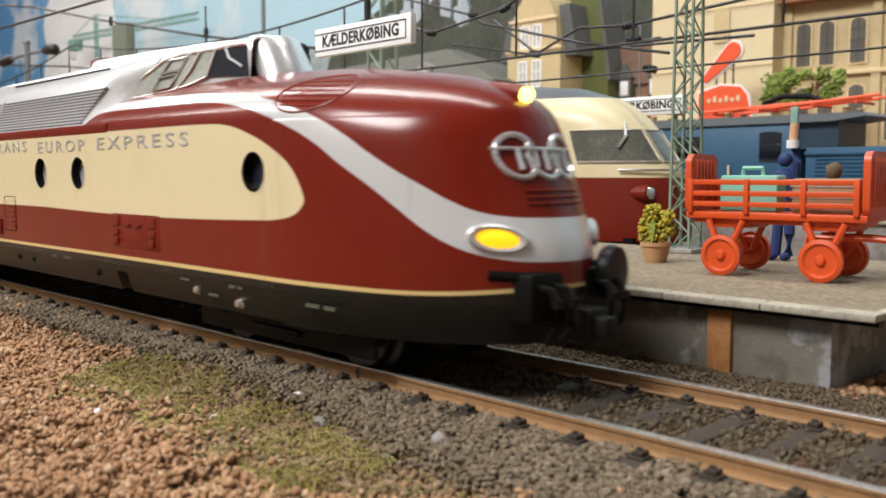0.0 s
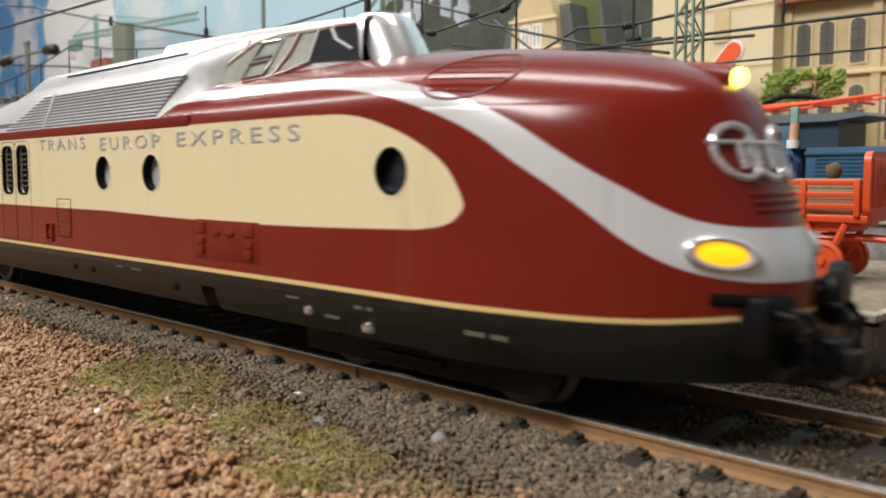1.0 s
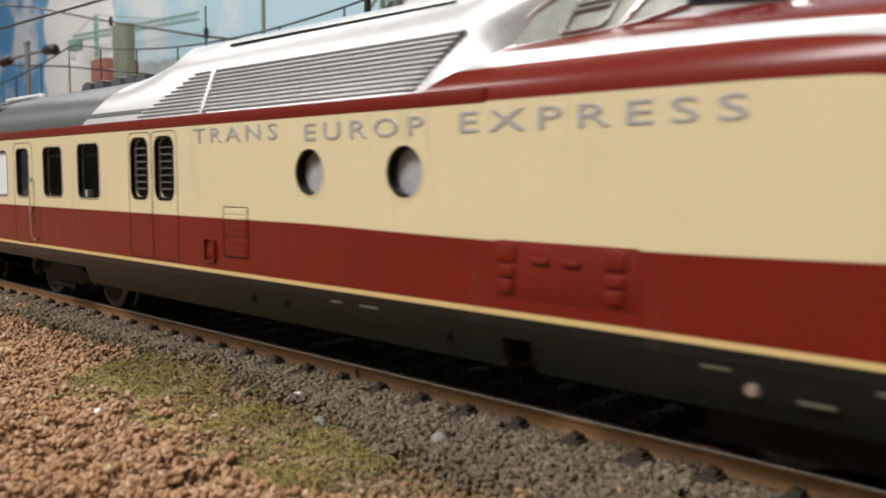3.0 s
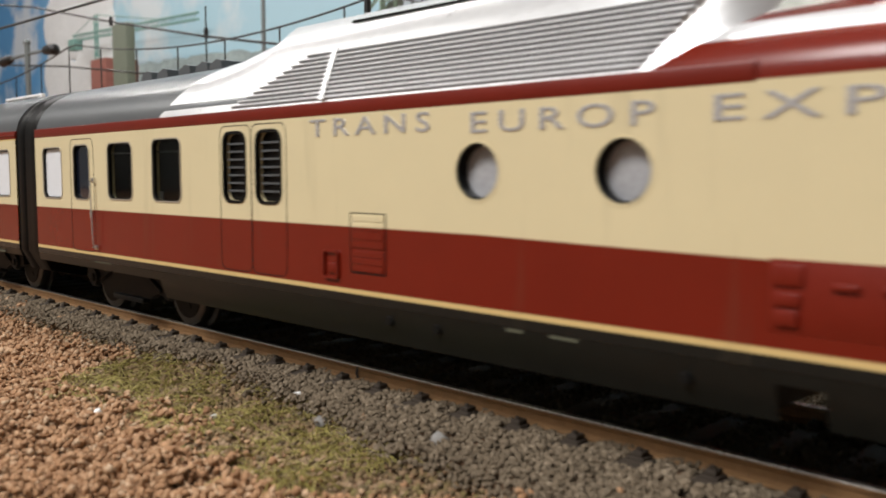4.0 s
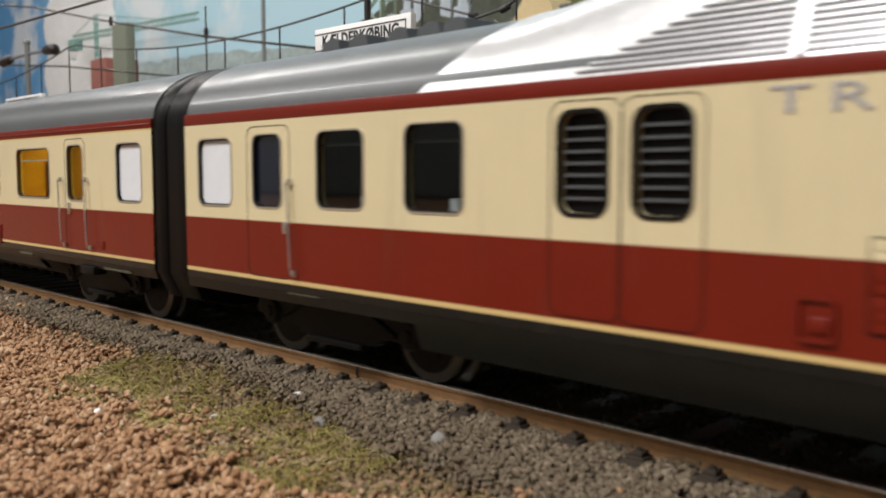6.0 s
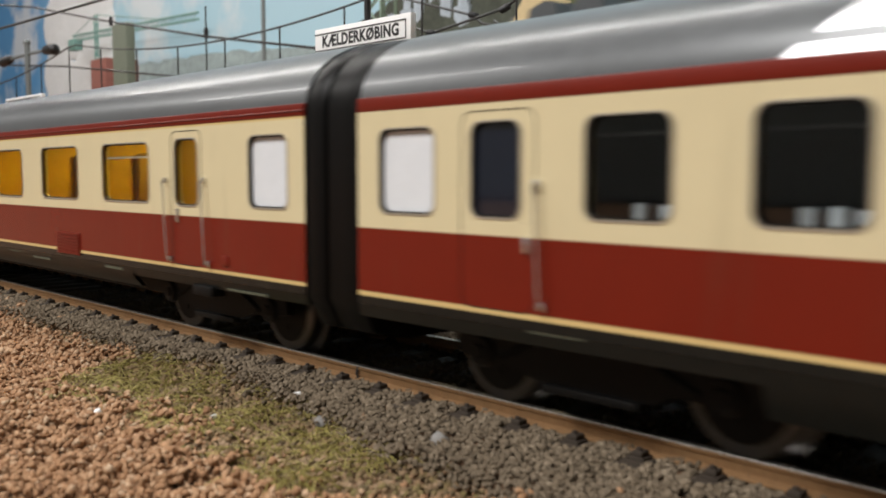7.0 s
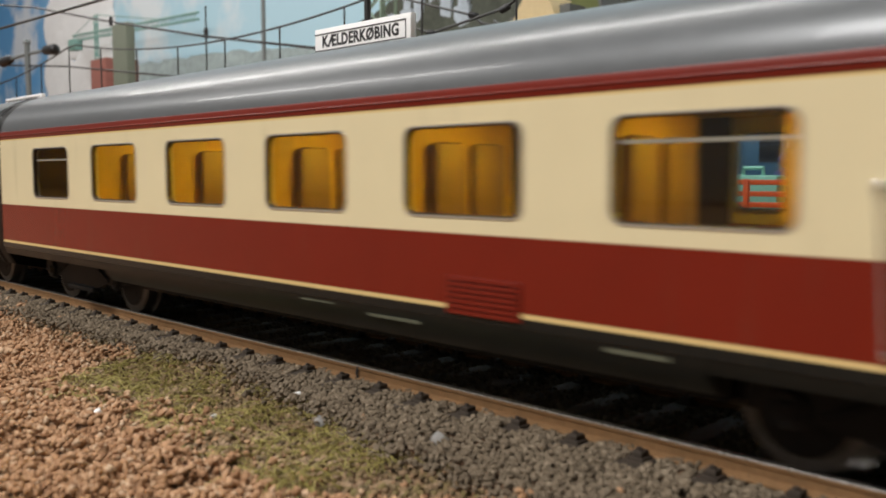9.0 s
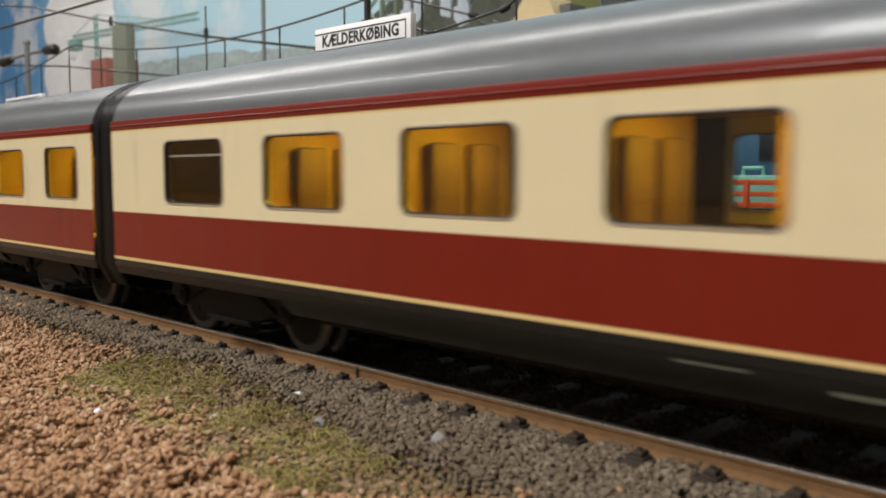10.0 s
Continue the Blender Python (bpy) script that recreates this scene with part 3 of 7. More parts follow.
def build_track(y, x0, x1, name, detail=True):
    t = thing(name, 0, y, 0, "railway track with rusty rails on dark sleepers", "railway track", "tracks")
    for k, s in enumerate((-1, 1)):
        bm = bmesh.new()
        yc = s * 9.95
        sec = [(-1.05, -1.74), (1.05, -1.74), (1.05, -1.56), (0.26, -1.32), (0.26, -0.62), (0.45, -0.44), (0.45, -0.12), (-0.45, -0.12), (-0.45, -0.44), (-0.26, -0.62), (-0.26, -1.32), (-1.05, -1.56)]
        sec = [(yc + a, b) for a, b in sec]
        extrude_section(bm, sec, x0, x1, steps=8)
        r = part("rail", bm, "rust", t)
        bm = bmesh.new()
        extrude_section(bm, [(yc - 0.45, -0.12), (yc + 0.45, -0.12), (yc + 0.4, 0.0), (yc - 0.4, 0.0)], x0, x1, steps=2)
        part("rail_head", bm, "railtop", r, "worn bright running surface")
    if not detail:
        bm = bmesh.new()
        for i in range(int((x1 - x0) / SLEEPER_PITCH)):
            box(bm, x0 + i * 7 - 1.3, x0 + i * 7 + 1.3, -15, 15, -4.0, -1.76)
        s = part("sleepers", bm, "sleeper", t)
        tagged(s, kind="stuff")
        return t
    bm = bmesh.new()
    box(bm, -1.35, 1.35, -15.2, 15.2, -3.6, -1.76, 0.18)
    me = mesh_of("sleeper", bm, "sleeper", 35)
    bm = bmesh.new()
    box(bm, -0.85, 0.85, -0.8, 0.8, -1.78, -1.52, 0.06)
    box(bm, -0.55, 0.55, -0.55, 0.7, -1.54, -1.0, 0.1)
    disc(bm, (0, -0.1, -1.02), (0, 0, 1), 0.3, 0.26, 0.3, 6)
    chair = mesh_of("fastening", bm, "sleeper", 35)
    n = int((SLEEPER_X0 + 400) / SLEEPER_PITCH)
    for i in range(-8, n):
        ob = new("sleeper", me)
        ob.parent = t
        ob.matrix_basis = at(SLEEPER_X0 - i * SLEEPER_PITCH, 0, 0)
        for yc in (-11.9, -8.0, 8.0, 11.9):
            c = new("fastening", chair)
            c.parent = ob
            c.matrix_basis = at(0, yc, 0)
    # a joint in the near rail, with a thin feeder wire
    bm = bmesh.new()
    tube(bm, [(-83.5, -10.3, -0.2), (-83.4, -10.6, -1.0), (-83.2, -10.5, -1.4), (-83.3, -11.2, -1.9)], 0.16)
    part("feeder_wire", bm, "wire", t, "thin black wire at the rail joint")
    return t


def build_ballast():
    rng = np.random.default_rng(8)
    pts, size, bp, bs = [], [], [], []
    for x, y in zip(rng.uniform(-330, 15, 60000), rng.uniform(53, 68.2, 60000)):
        if y < ballast_edge(x) + rng.normal() * 1.5:
            continue
        ph = ((x - SLEEPER_X0) / SLEEPER_PITCH + 0.5) % 1 - 0.5
        top = -1.85 if y > 63 else -1.85 - 0.2 * (63 - y)
        if y > 63.6 and abs(ph) < 0.17:
            continue
        pts.append((x, y, top - 0.1 + 0.35 * rng.random() + 0.35 * noise.noise(Vector((x * 0.25, y * 0.25, 4.0)))))
        size.append(0.19 + 0.20 * rng.random() ** 2)
    for x, y in zip(rng.uniform(-190, 22, 95000), rng.uniform(67.5, 109, 95000)):
        ph = ((x - SLEEPER_X0) / SLEEPER_PITCH + 0.5) % 1 - 0.5
        if y < 92.4 and abs(ph) < 0.13 + 0.09 * noise.noise(Vector((x * 0.2, y * 0.2, 7.0))) and rng.random() < 0.72:
            continue
        bp.append((x, y, -2.1 - 0.085 * max(0.0, y - 94) + 0.45 * rng.random() + 0.5 * noise.noise(Vector((x * 0.16, y * 0.16, 3.0)))))
        bs.append(0.11 + 0.30 * rng.random() ** 6)
    tagged(lumps("ballast_shoulder", pts, size, "ballast", 0.8, 6), "fine grey ballast along the rail", "ballast", kind="stuff")
    tagged(lumps("ballast_bed", bp, bs, "ballast_brown", 0.8, 7, True), "brown weathered ballast between the rails", "ballast", kind="stuff")


build_ground()
build_granules()
build_grass()
build_track(TRACK_Y, -700, 60, "railway_track")
build_ballast()


# ---- the train ----
HALF = 15.8


def interp(z, zs, xs):
    return float(np.interp(z, zs, xs))


def glide(z, zs, xs):
    """Smooth curve through points."""
    i = min(max(int(np.searchsorted(zs, z)) - 1, 0), len(zs) - 2)
    slope = [(xs[k + 1] - xs[k]) / (zs[k + 1] - zs[k]) for k in range(len(zs) - 1)]
    tan = [slope[0]] + [(a + b) / 2 if a * b > 0 else 0.0 for a, b in zip(slope, slope[1:])] + [slope[-1]]
    d = zs[i + 1] - zs[i]
    u = min(max((z - zs[i]) / d, 0.0), 1.0)
    return ((2 * u ** 3 - 3 * u * u + 1) * xs[i] + (u ** 3 - 2 * u * u + u) * d * tan[i] + (3 * u * u - 2 * u ** 3) * xs[i + 1] + (u ** 3 - u * u) * d * tan[i + 1])


def nose_front(z):
    return glide(z, (5, 10, 15, 17, 21, 25, 28.3, 31, 33.2, 34.7, 35.7, 36.6, 37.0, 37.4),
                  (-59.4, -58.0, -58.3, -59.0, -60.6, -62.2, -63.4, -65.3, -69.6, -75, -82.5, -90, -98.5, -113))


def nose_half(x, z):
    """Half the width of the front car's nose at x and height z."""
    h = HALF if z < 29.3 else 15.7 * math.sqrt(max(0.0, 1 - ((z - 29.3) / 8.1) ** 2))
    if z > 24:
        s = min(1.0, max(0.0, (x + 89) / 17))
        soft_h = 15.7 * math.sqrt(max(0.0, 1 - ((z - 24) / 13.4) ** 2))
        h += (soft_h - h) * 0.6 * s * s * (3 - 2 * s)
    if z < 10:
        h -= 1.6 * ((10 - z) / 6.0) ** 2
    x0 = -89 - 0.24 * max(0.0, z - 26.5) ** 2
    u = (x - x0) / (nose_front(z) - x0)
    if u <= 0:
        return h
    return h * max(0.0, 1 - min(1.0, u) ** 2.0) ** 0.5


def nose_grid(bm, heights, x_start, cols):
    rows = []
    for z in heights:
        front = nose_front(z)
        row = []
        for k in range(cols + 1):
            s = math.sin(math.pi / 2 * k / cols)
            x = x_start(z) + (front - x_start(z)) * s
            row.append((x, nose_half(x, z) if k < cols else 0.0, z))
        ring = [bm.verts.new((x, -y, z)) for x, y, z in row] + [bm.verts.new((x, y, z)) for x, y, z in row[-2::-1]]
        rows.append(ring)
    for a, b in zip(rows, rows[1:]):
        for i in range(len(a) - 1):
            bm.faces.new((a[i], a[i + 1], b[i + 1], b[i]))
    bmesh.ops.remove_doubles(bm, verts=bm.verts, dist=0.001)
    return bm


def roof_section(top=39.0, edge=29.9, half=15.6, thick=0.0):
    pts = []
    for k in range(25):
        a = math.pi * k / 24
        c, s = math.cos(a), math.sin(a)
        y = -half * math.copysign(abs(c) ** 0.8, c)
        pts.append((y, edge + (top - edge) * abs(s) ** 0.95))
    return pts


def skirt_section(low=5.9):
    side = [(-HALF + 0.05, 10.4), (-HALF + 0.05, 9.0), (-HALF + 0.5, 7.2), (-HALF + 1.6, low), (-HALF + 2.2, low), (-HALF + 1.2, 7.3), (-HALF + 0.8, 10.4)]
    return side


def open_strip(bm, section, x0, x1):
    a = [bm.verts.new((x0, y, z)) for y, z in section]
    b = [bm.verts.new((x1, y, z)) for y, z in section]
    for i in range(len(section) - 1):
        bm.faces.new((a[i], a[i + 1], b[i + 1], b[i]))


def shell_sides(car, paint, label, x0, x1, holes, z0=9.0, z1=29.9, far_shift=0.0):
    for s in (-1, 1):
        bm = bmesh.new()
        wall_with_holes(bm, x0, x1, z0, z1, s * HALF, [(a + (far_shift if s > 0 else 0.0), *rest) for a, *rest in holes], -s * 0.9)
        bmesh.ops.remove_doubles(bm, verts=bm.verts, dist=0.002)
        part("side_wall", bm, paint, car, label, None)


WHEELS = []


def wheelset(parent, x):
    bm = bmesh.new()
    for s in (-1, 1):
        lathe(bm, [(0.8, 0), (4.4, 0.0), (5.2, 0.25), (5.25, 1.9), (6.0, 2.1), (6.0, 2.7), (4.6, 2.9), (0.8, 2.9)] if s > 0 else
              [(0.8, 0), (4.4, 0.0), (5.2, 0.25), (5.25, 1.9), (6.0, 2.1), (6.0, 2.7), (4.6, 2.9), (0.8, 2.9)], (0, s * 10.6, 0), (0, -s, 0), 28)
    rod(bm, (0, -8, 0), (0, 8, 0), 0.8)
    me = mesh_of("wheelset", bm, "steel", 35)
    ob = new("wheelset", me)
    ob.parent = parent
    tagged(ob, "bright steel wheels on a dark axle")
    for s in (-1, 1):
        bm = bmesh.new()
        disc(bm, (0, s * 10.62, 0), (0, s, 0), 4.1, 4.0, 0.12, 28)
        for k in range(3):
            a = 2 * math.pi * k / 3
            disc(bm, (2.3 * math.cos(a), s * 10.7, 2.3 * math.sin(a)), (0, s, 0), 0.5, 0.5, 0.12, 8)
        ob2 = new("wheel_disc", mesh_of("wheel_disc", bm, "dark", 35))
        ob2.parent = ob
    WHEELS.append((ob, x))
    return ob


def bogie(car, xc, base=26.0, masked=False):
    """A bogie with cast side frames and two wheelsets; masked: adds dark strips that stand for shade over the wheels.
    """
    h = base / 2
    bm = bmesh.new()
    box(bm, xc - h, xc + h, -10, 10, 6.6, 8.2)
    b = part("bogie", bm, "dark", car, "black cast bogie with low side beams")
    for s in (-1, 1):
        bm = bmesh.new()
        prism(bm, [(xc - h - 3.6, 5.0), (xc - h, 4.2), (xc - h + 4, 4.4), (xc - 6, 3.3), (xc + 6, 3.3), (xc + h - 4, 4.4), (xc + h, 4.2), (xc + h + 3.6, 5.0), (xc + h + 3.2, 7.2),
                   (xc + 6, 6.6), (xc + 4.5, 8.4), (xc - 4.5, 8.4), (xc - 6, 6.6), (xc - h - 3.2, 7.2)], *sorted((s * 11.0, s * 12.0)))
        for q in (-1, 1):
            disc(bm, (xc + q * h, s * 11.8, 5.3), (0, s, 0), 1.7, 1.4, 0.7, 16)
            disc(bm, (xc + q * h, s * 12.4, 5.3), (0, s, 0), 0.9, 0.6, 0.35, 12)
            rod(bm, (xc + q * 5.5, s * 12.1, 7.4), (xc + q * (h - 2.4), s * 12.1, 5.0), 0.3)
        box(bm, xc - 5.2, xc + 5.2, *sorted((s * 11.4, s * 12.6)), 2.6, 3.4, 0.15)
        if masked:
            # made-up dark strip in place of the deep shade before the wheels
            box(bm, xc - h - 6, xc + h + 6, *sorted((s * 11.2, s * 11.9)), 1.5, 5.4, 0.3)
        part("side_frame", bm, "dark", b)
    for q in (-1, 1):
        wheelset(b, xc + q * base / 2)
    return b


def window(car, cx, cz, w, h, r, kind, seal="dark", far_shift=0.0):
    """A rounded window in both walls: silver frame and a pane (clear, white blind or dark)."""
    for s in (-1, 1):
        if s > 0:
            cx += far_shift
        bm = bmesh.new()
        ring_frame(bm, cx, cz, w, h, r, 0.2, s * (HALF + 0.08), s * (HALF - 0.3))
        f = part("window", bm, "frame", car, "silver-edged rounded window")
        bm = bmesh.new()
        ring_frame(bm, cx, cz, w - 0.3, h - 0.3, r, 0.2, s * (HALF - 0.12), s * (HALF - 0.5))
        part("gasket", bm, seal, f, "narrow window seal")
        bm = bmesh.new()
        flat_pane(bm, cx, cz, w, h, r, s * (HALF - 0.62), 0.2 * s)
        p = part("pane", bm, {"clear": "pane", "white": "white", "dark": "darkglass"}[kind], f, {"white": "opaque white pane", "dark": "dark pane"}.get(kind, "clear pane"))
        if kind == "clear":
            p.visible_shadow = False


def handrail(car, x, z0, z1, bend=0.0):
    bm = bmesh.new()
    y = -HALF - 0.75
    tube(bm, [(x, -HALF + 0.1, z1), (x, y, z1 - 0.1), (x + bend * 0.2, y, z1 - 0.8), (x + bend, y, z0 + 0.8), (x + bend, y, z0 + 0.1), (x + bend, -HALF + 0.1, z0)], 0.14, 6)
    box(bm, x - 0.3, x + 0.3, -HALF - 0.5, -HALF + 0.1, z1 - 0.4, z1 + 0.4, 0.1)
    box(bm, x + bend - 0.3, x + bend + 0.3, -HALF - 0.5, -HALF + 0.1, z0 - 0.3, z0 + 0.5, 0.1)
    part("handrail", bm, "chrome", car, "polished metal handrail")


def door_lines(car, x0, x1, top, low, name="door"):
    """A door leaf set proud of the wall by a hair, with a dark joint round it."""
    bm = bmesh.new()
    y = -HALF
    w, h = x1 - x0, top - low
    ring_frame(bm, (x0 + x1) / 2, (top + low) / 2, w, h, 1.2, 0.10, y - 0.03, y + 0.2)
    return part(name, bm, "dark", car, "door outlined by a thin joint")


def grille(car, x0, x1, z0, z1, n, material, y=-HALF, name="vent_grille", label="louvred vent", proud=0.12):
    bm = bmesh.new()
    box(bm, x0, x1, y - proud, y + 0.2, z0, z1, 0.03)
    b = part(name, bm, material, car, label)
    bm = bmesh.new()
    for i in range(n):
        z = z0 + (z1 - z0) * (i + 0.5) / n
        d = (z1 - z0) / n * 0.32
        prism(bm, [(x0 + 0.25, z - d), (x1 - 0.25, z - d), (x1 - 0.25, z + d), (x0 + 0.25, z + d)], y - proud * 2.2, y - proud + 0.02)
    part("slats", bm, material, b)
    return b


def dashes(car, rows, material, y, label):
    """Small painted or cast marks along the skirt; unreadable writing as plain bars."""
    for x0, x1, z0, z1 in rows:
        bm = bmesh.new()
        box(bm, x0, x1, y - 0.05, y + 0.2, z0, z1)
        part("marking", bm, material, car, label)


def interior(car, x0, x1, walls, seats=True):
    """Amber inside: floor, inner corridor wall, cross walls, seats and a glowing ceiling strip."""
    bm = bmesh.new()
    box(bm, x0, x1, -14.2, 14.2, 11.5, 12.2)
    part("car_floor", bm, "amber", car)
    bm = bmesh.new()
    box(bm, x0, x1, -14.4, 14.4, 29.2, 29.7)
    part("car_ceiling", bm, "amber", car)
    for x in walls:
        bm = bmesh.new()
        box(bm, x - 0.5, x + 0.5, -14.0, 3.0, 12.2, 29.2)
        part("cross_wall", bm, "amber", car)
    for a, b in zip(walls, walls[1:]):
        bm = bmesh.new()
        box(bm, a + 9.2, b - 0.5, 3.2, 3.9, 12.2, 29.2)
        part("corridor_wall", bm, "amber", car)
        # lining added in a dark colour, in place of the unlit corridor
        bm = bmesh.new()
        box(bm, a - 2.6 - 4.7, a - 2.6, 14.2, 14.6, 12.2, 29.2)
        part("corridor_panel", bm, "corridor", car, "added dark panel standing for the unlit corridor between windows")
        if a == walls[1]:
            continue
        bm = bmesh.new()
        box(bm, a + 6, b - 6, -8.0, -3.0, 28.85, 29.15)
        part("ceiling_strip", bm, "amber_lamp", car, "glowing amber ceiling lamp")
        if seats and b - a > 14:
            bm = bmesh.new()
            for s, x in ((1, a + 0.6), (-1, b - 0.6)):
                box(bm, *sorted((x, x + s * 5.6)), -12.0, 2.2, 12.2, 17.2, 0.6)
                box(bm, *sorted((x, x + s * 1.6)), -9.5, -5.2, 17.0, 26.3, 0.6)
                box(bm, *sorted((x, x + s * 1.6)), -3.8, 0.6, 17.0, 26.3, 0.6)
            part("seat_bench", bm, "seat", car, "brown compartment benches")


def bellows(car, x0, x1):
    """The black folded gangway between two cars."""
    bm = bmesh.new()
    rings = []
    for u, inset in ((0, 0.0), (0.04, -0.15), (0.30, -0.15), (0.345, 0.1), (0.35, 2.2), (0.41, 2.2), (0.415, 0.1), (0.45, -0.15), (0.70, -0.05), (0.96, -0.15), (1.0, 0.0)):
        sec = roof_section(38.8 - inset, 29.5, 15.5 - inset) + [(15.5 - inset, 9.0), (13.8 - inset, 5.4), (9, 4.2), (-9, 4.2), (-13.8 + inset, 5.4), (-15.5 + inset, 9.0)]
        rings.append([bm.verts.new((x0 + (x1 - x0) * u, y, z)) for y, z in sec])
    for a, b in zip(rings, rings[1:]):
        for i in range(len(a)):
            j = (i + 1) % len(a)
            bm.faces.new((a[i], a[j], b[j], b[i]))
    bm.faces.new(rings[0])
    bm.faces.new(rings[-1][::-1])
    part("gangway_bellows", bm, "black", car, "black rubber gangway bellows")


def roof_vents(car, xs, top=39.0):
    for x in xs:
        bm = bmesh.new()
        prism(bm, [(x - 2.4, top - 0.6), (x + 2.4, top - 0.6), (x + 1.7, top + 1.9), (x + 0.3, top + 2.2), (x - 1.7, top + 1.5)], -2.2, 2.2)
        part("roof_vent", bm, "roof", car)


FAR_SHIFT = -7.1  # the corridor windows of the far side stand a little further back


def build_coach(x_front, x_back, wins, name, door_at, rear_bogie=True):
    """A middle coach; all x are in the train's own length scale."""
    car = thing(name, 0, TRACK_Y, 0, "cream and maroon coach with grey roof and amber-lit windows", "train coach", "train")
    holes = [(cx, cz, w, h, 1.1) for cx, cz, w, h, kind in wins]
    shell_sides(car, "coach_paint", "cream upper and maroon lower side", x_back, x_front, holes, far_shift=FAR_SHIFT)
    bm = bmesh.new()
    extrude_section(bm, roof_section(), x_back, x_front, steps=2)
    part("roof", bm, "roof", car, "smooth grey rounded roof", 50)
    bm = bmesh.new()
    for s in (-1, 1):
        box(bm, x_back, x_front, *sorted((s * 15.2, s * 15.87)), 29.45, 30.85, 0.12)
        rod(bm, (x_back, s * 15.86, 30.05), (x_front, s * 15.86, 30.05), 0.12, 8)
    part("gutter", bm, "red", car, "maroon rain gutter")
    for s in (-1, 1):
        for a, b, low in ((x_back + 44, x_front - 44, 0.0), (x_back, x_back + 44, 7.7), (x_front - 44, x_front, 7.7)):
            bm = bmesh.new()
            open_strip(bm, [(s * y, max(z, low)) for y, z in skirt_section()], a, b)
            part("skirt", bm, "skirt", car, "dark grey side skirt")
    bm = bmesh.new()
    box(bm, x_back + 45, x_front - 45, -11, 11, 4.5, 10)
    box(bm, x_back + 1, x_front - 1, -14, 14, 9.4, 10.4)
    part("underframe", bm, "dark", car)
    for x in (x_back + 0.5, x_front - 0.5):
        bm = bmesh.new()
        box(bm, x - 0.4, x + 0.4, -15.0, 15.0, 10.4, 30.2)
        part("end_wall", bm, "black", car)
    for cx, cz, w, h, kind in wins:
        window(car, cx, cz, w, h, 1.1, kind, "corridor" if kind == "clear" else "dark", FAR_SHIFT)
        if kind == "clear" and w > 10 and cx in (wins[2][0], wins[-1][0]):
            bm = bmesh.new()
            box(bm, cx - w / 2 + 0.2, cx + w / 2 - 0.2, -HALF + 0.5, -HALF + 0.75, 25.2, 25.5)
            part("window_bar", bm, "frame", car)
    bogie(car, x_front - 26.6)
    if rear_bogie:
        bogie(car, x_back + 26.3)
    return car


def build_middle():
    wins = [(-284.2, 23.1, 8.0, 8.6, "white"), (-303.6, 23.1, 6.0, 8.9, "clear")] + [(-321.9 - 24.5 * k, 23.1, 15.1, 8.5, "clear") for k in range(6)]
    car = build_coach(-276.8, -468.5, wins, "coach", -303)
    interior(car, -466, -280, [-466, -456.5, -432.2, -407.7, -383.2, -358.7, -334.2, -309.7, -292])
    door_lines(car, -307.6, -299.6, 28.6, 10.5)
    handrail(car, -308.9, 11.0, 22.0, 0.9)
    handrail(car, -298.7, 11.0, 22.0, 0.9)
    bm = bmesh.new()
    box(bm, -306.2, -305.6, -HALF - 0.35, -HALF + 0.1, 16.2, 18.2, 0.15)
    part("door_latch", bm, "chrome", car, "metal door handle")
    grille(car, -348.0, -338.7, 9.5, 13.2, 7, "red")
    bellows(car, -276.8, -267.3)
    dashes(car, [(-294, -285, 7.9, 8.15), (-360, -352, 7.8, 8.1), (-372, -366, 8.4, 8.7), (-384, -378, 8.6, 8.9), (-330, -324, 8.2, 8.6)], "mark", -HALF + 0.2, "small pale marking")
    bm = bmesh.new()
    box(bm, -302.5, -297.5, -HALF - 0.1, -HALF + 2, 6.6, 8.0, 0.2)
    part("step", bm, "dark", car)
    bm = bmesh.new()
    box(bm, -294.6, -293.2, -HALF - 0.18, -HALF + 0.1, 11.0, 12.4, 0.15)
    part("marker_lamp", bm, "red", car)
    return car


def build_next():
    wins = [(-488.3 - 24.5 * k, 23.1, 13.4 if k == 0 else 15.1, 8.5, "clear") for k in range(6)]
    car = build_coach(-475.9, -660, wins, "coach", -485)
    interior(car, -640, -476, [-598, -574, -549.6, -525, -500.5, -478])
    bellows(car, -475.9, -468.5)
    return car


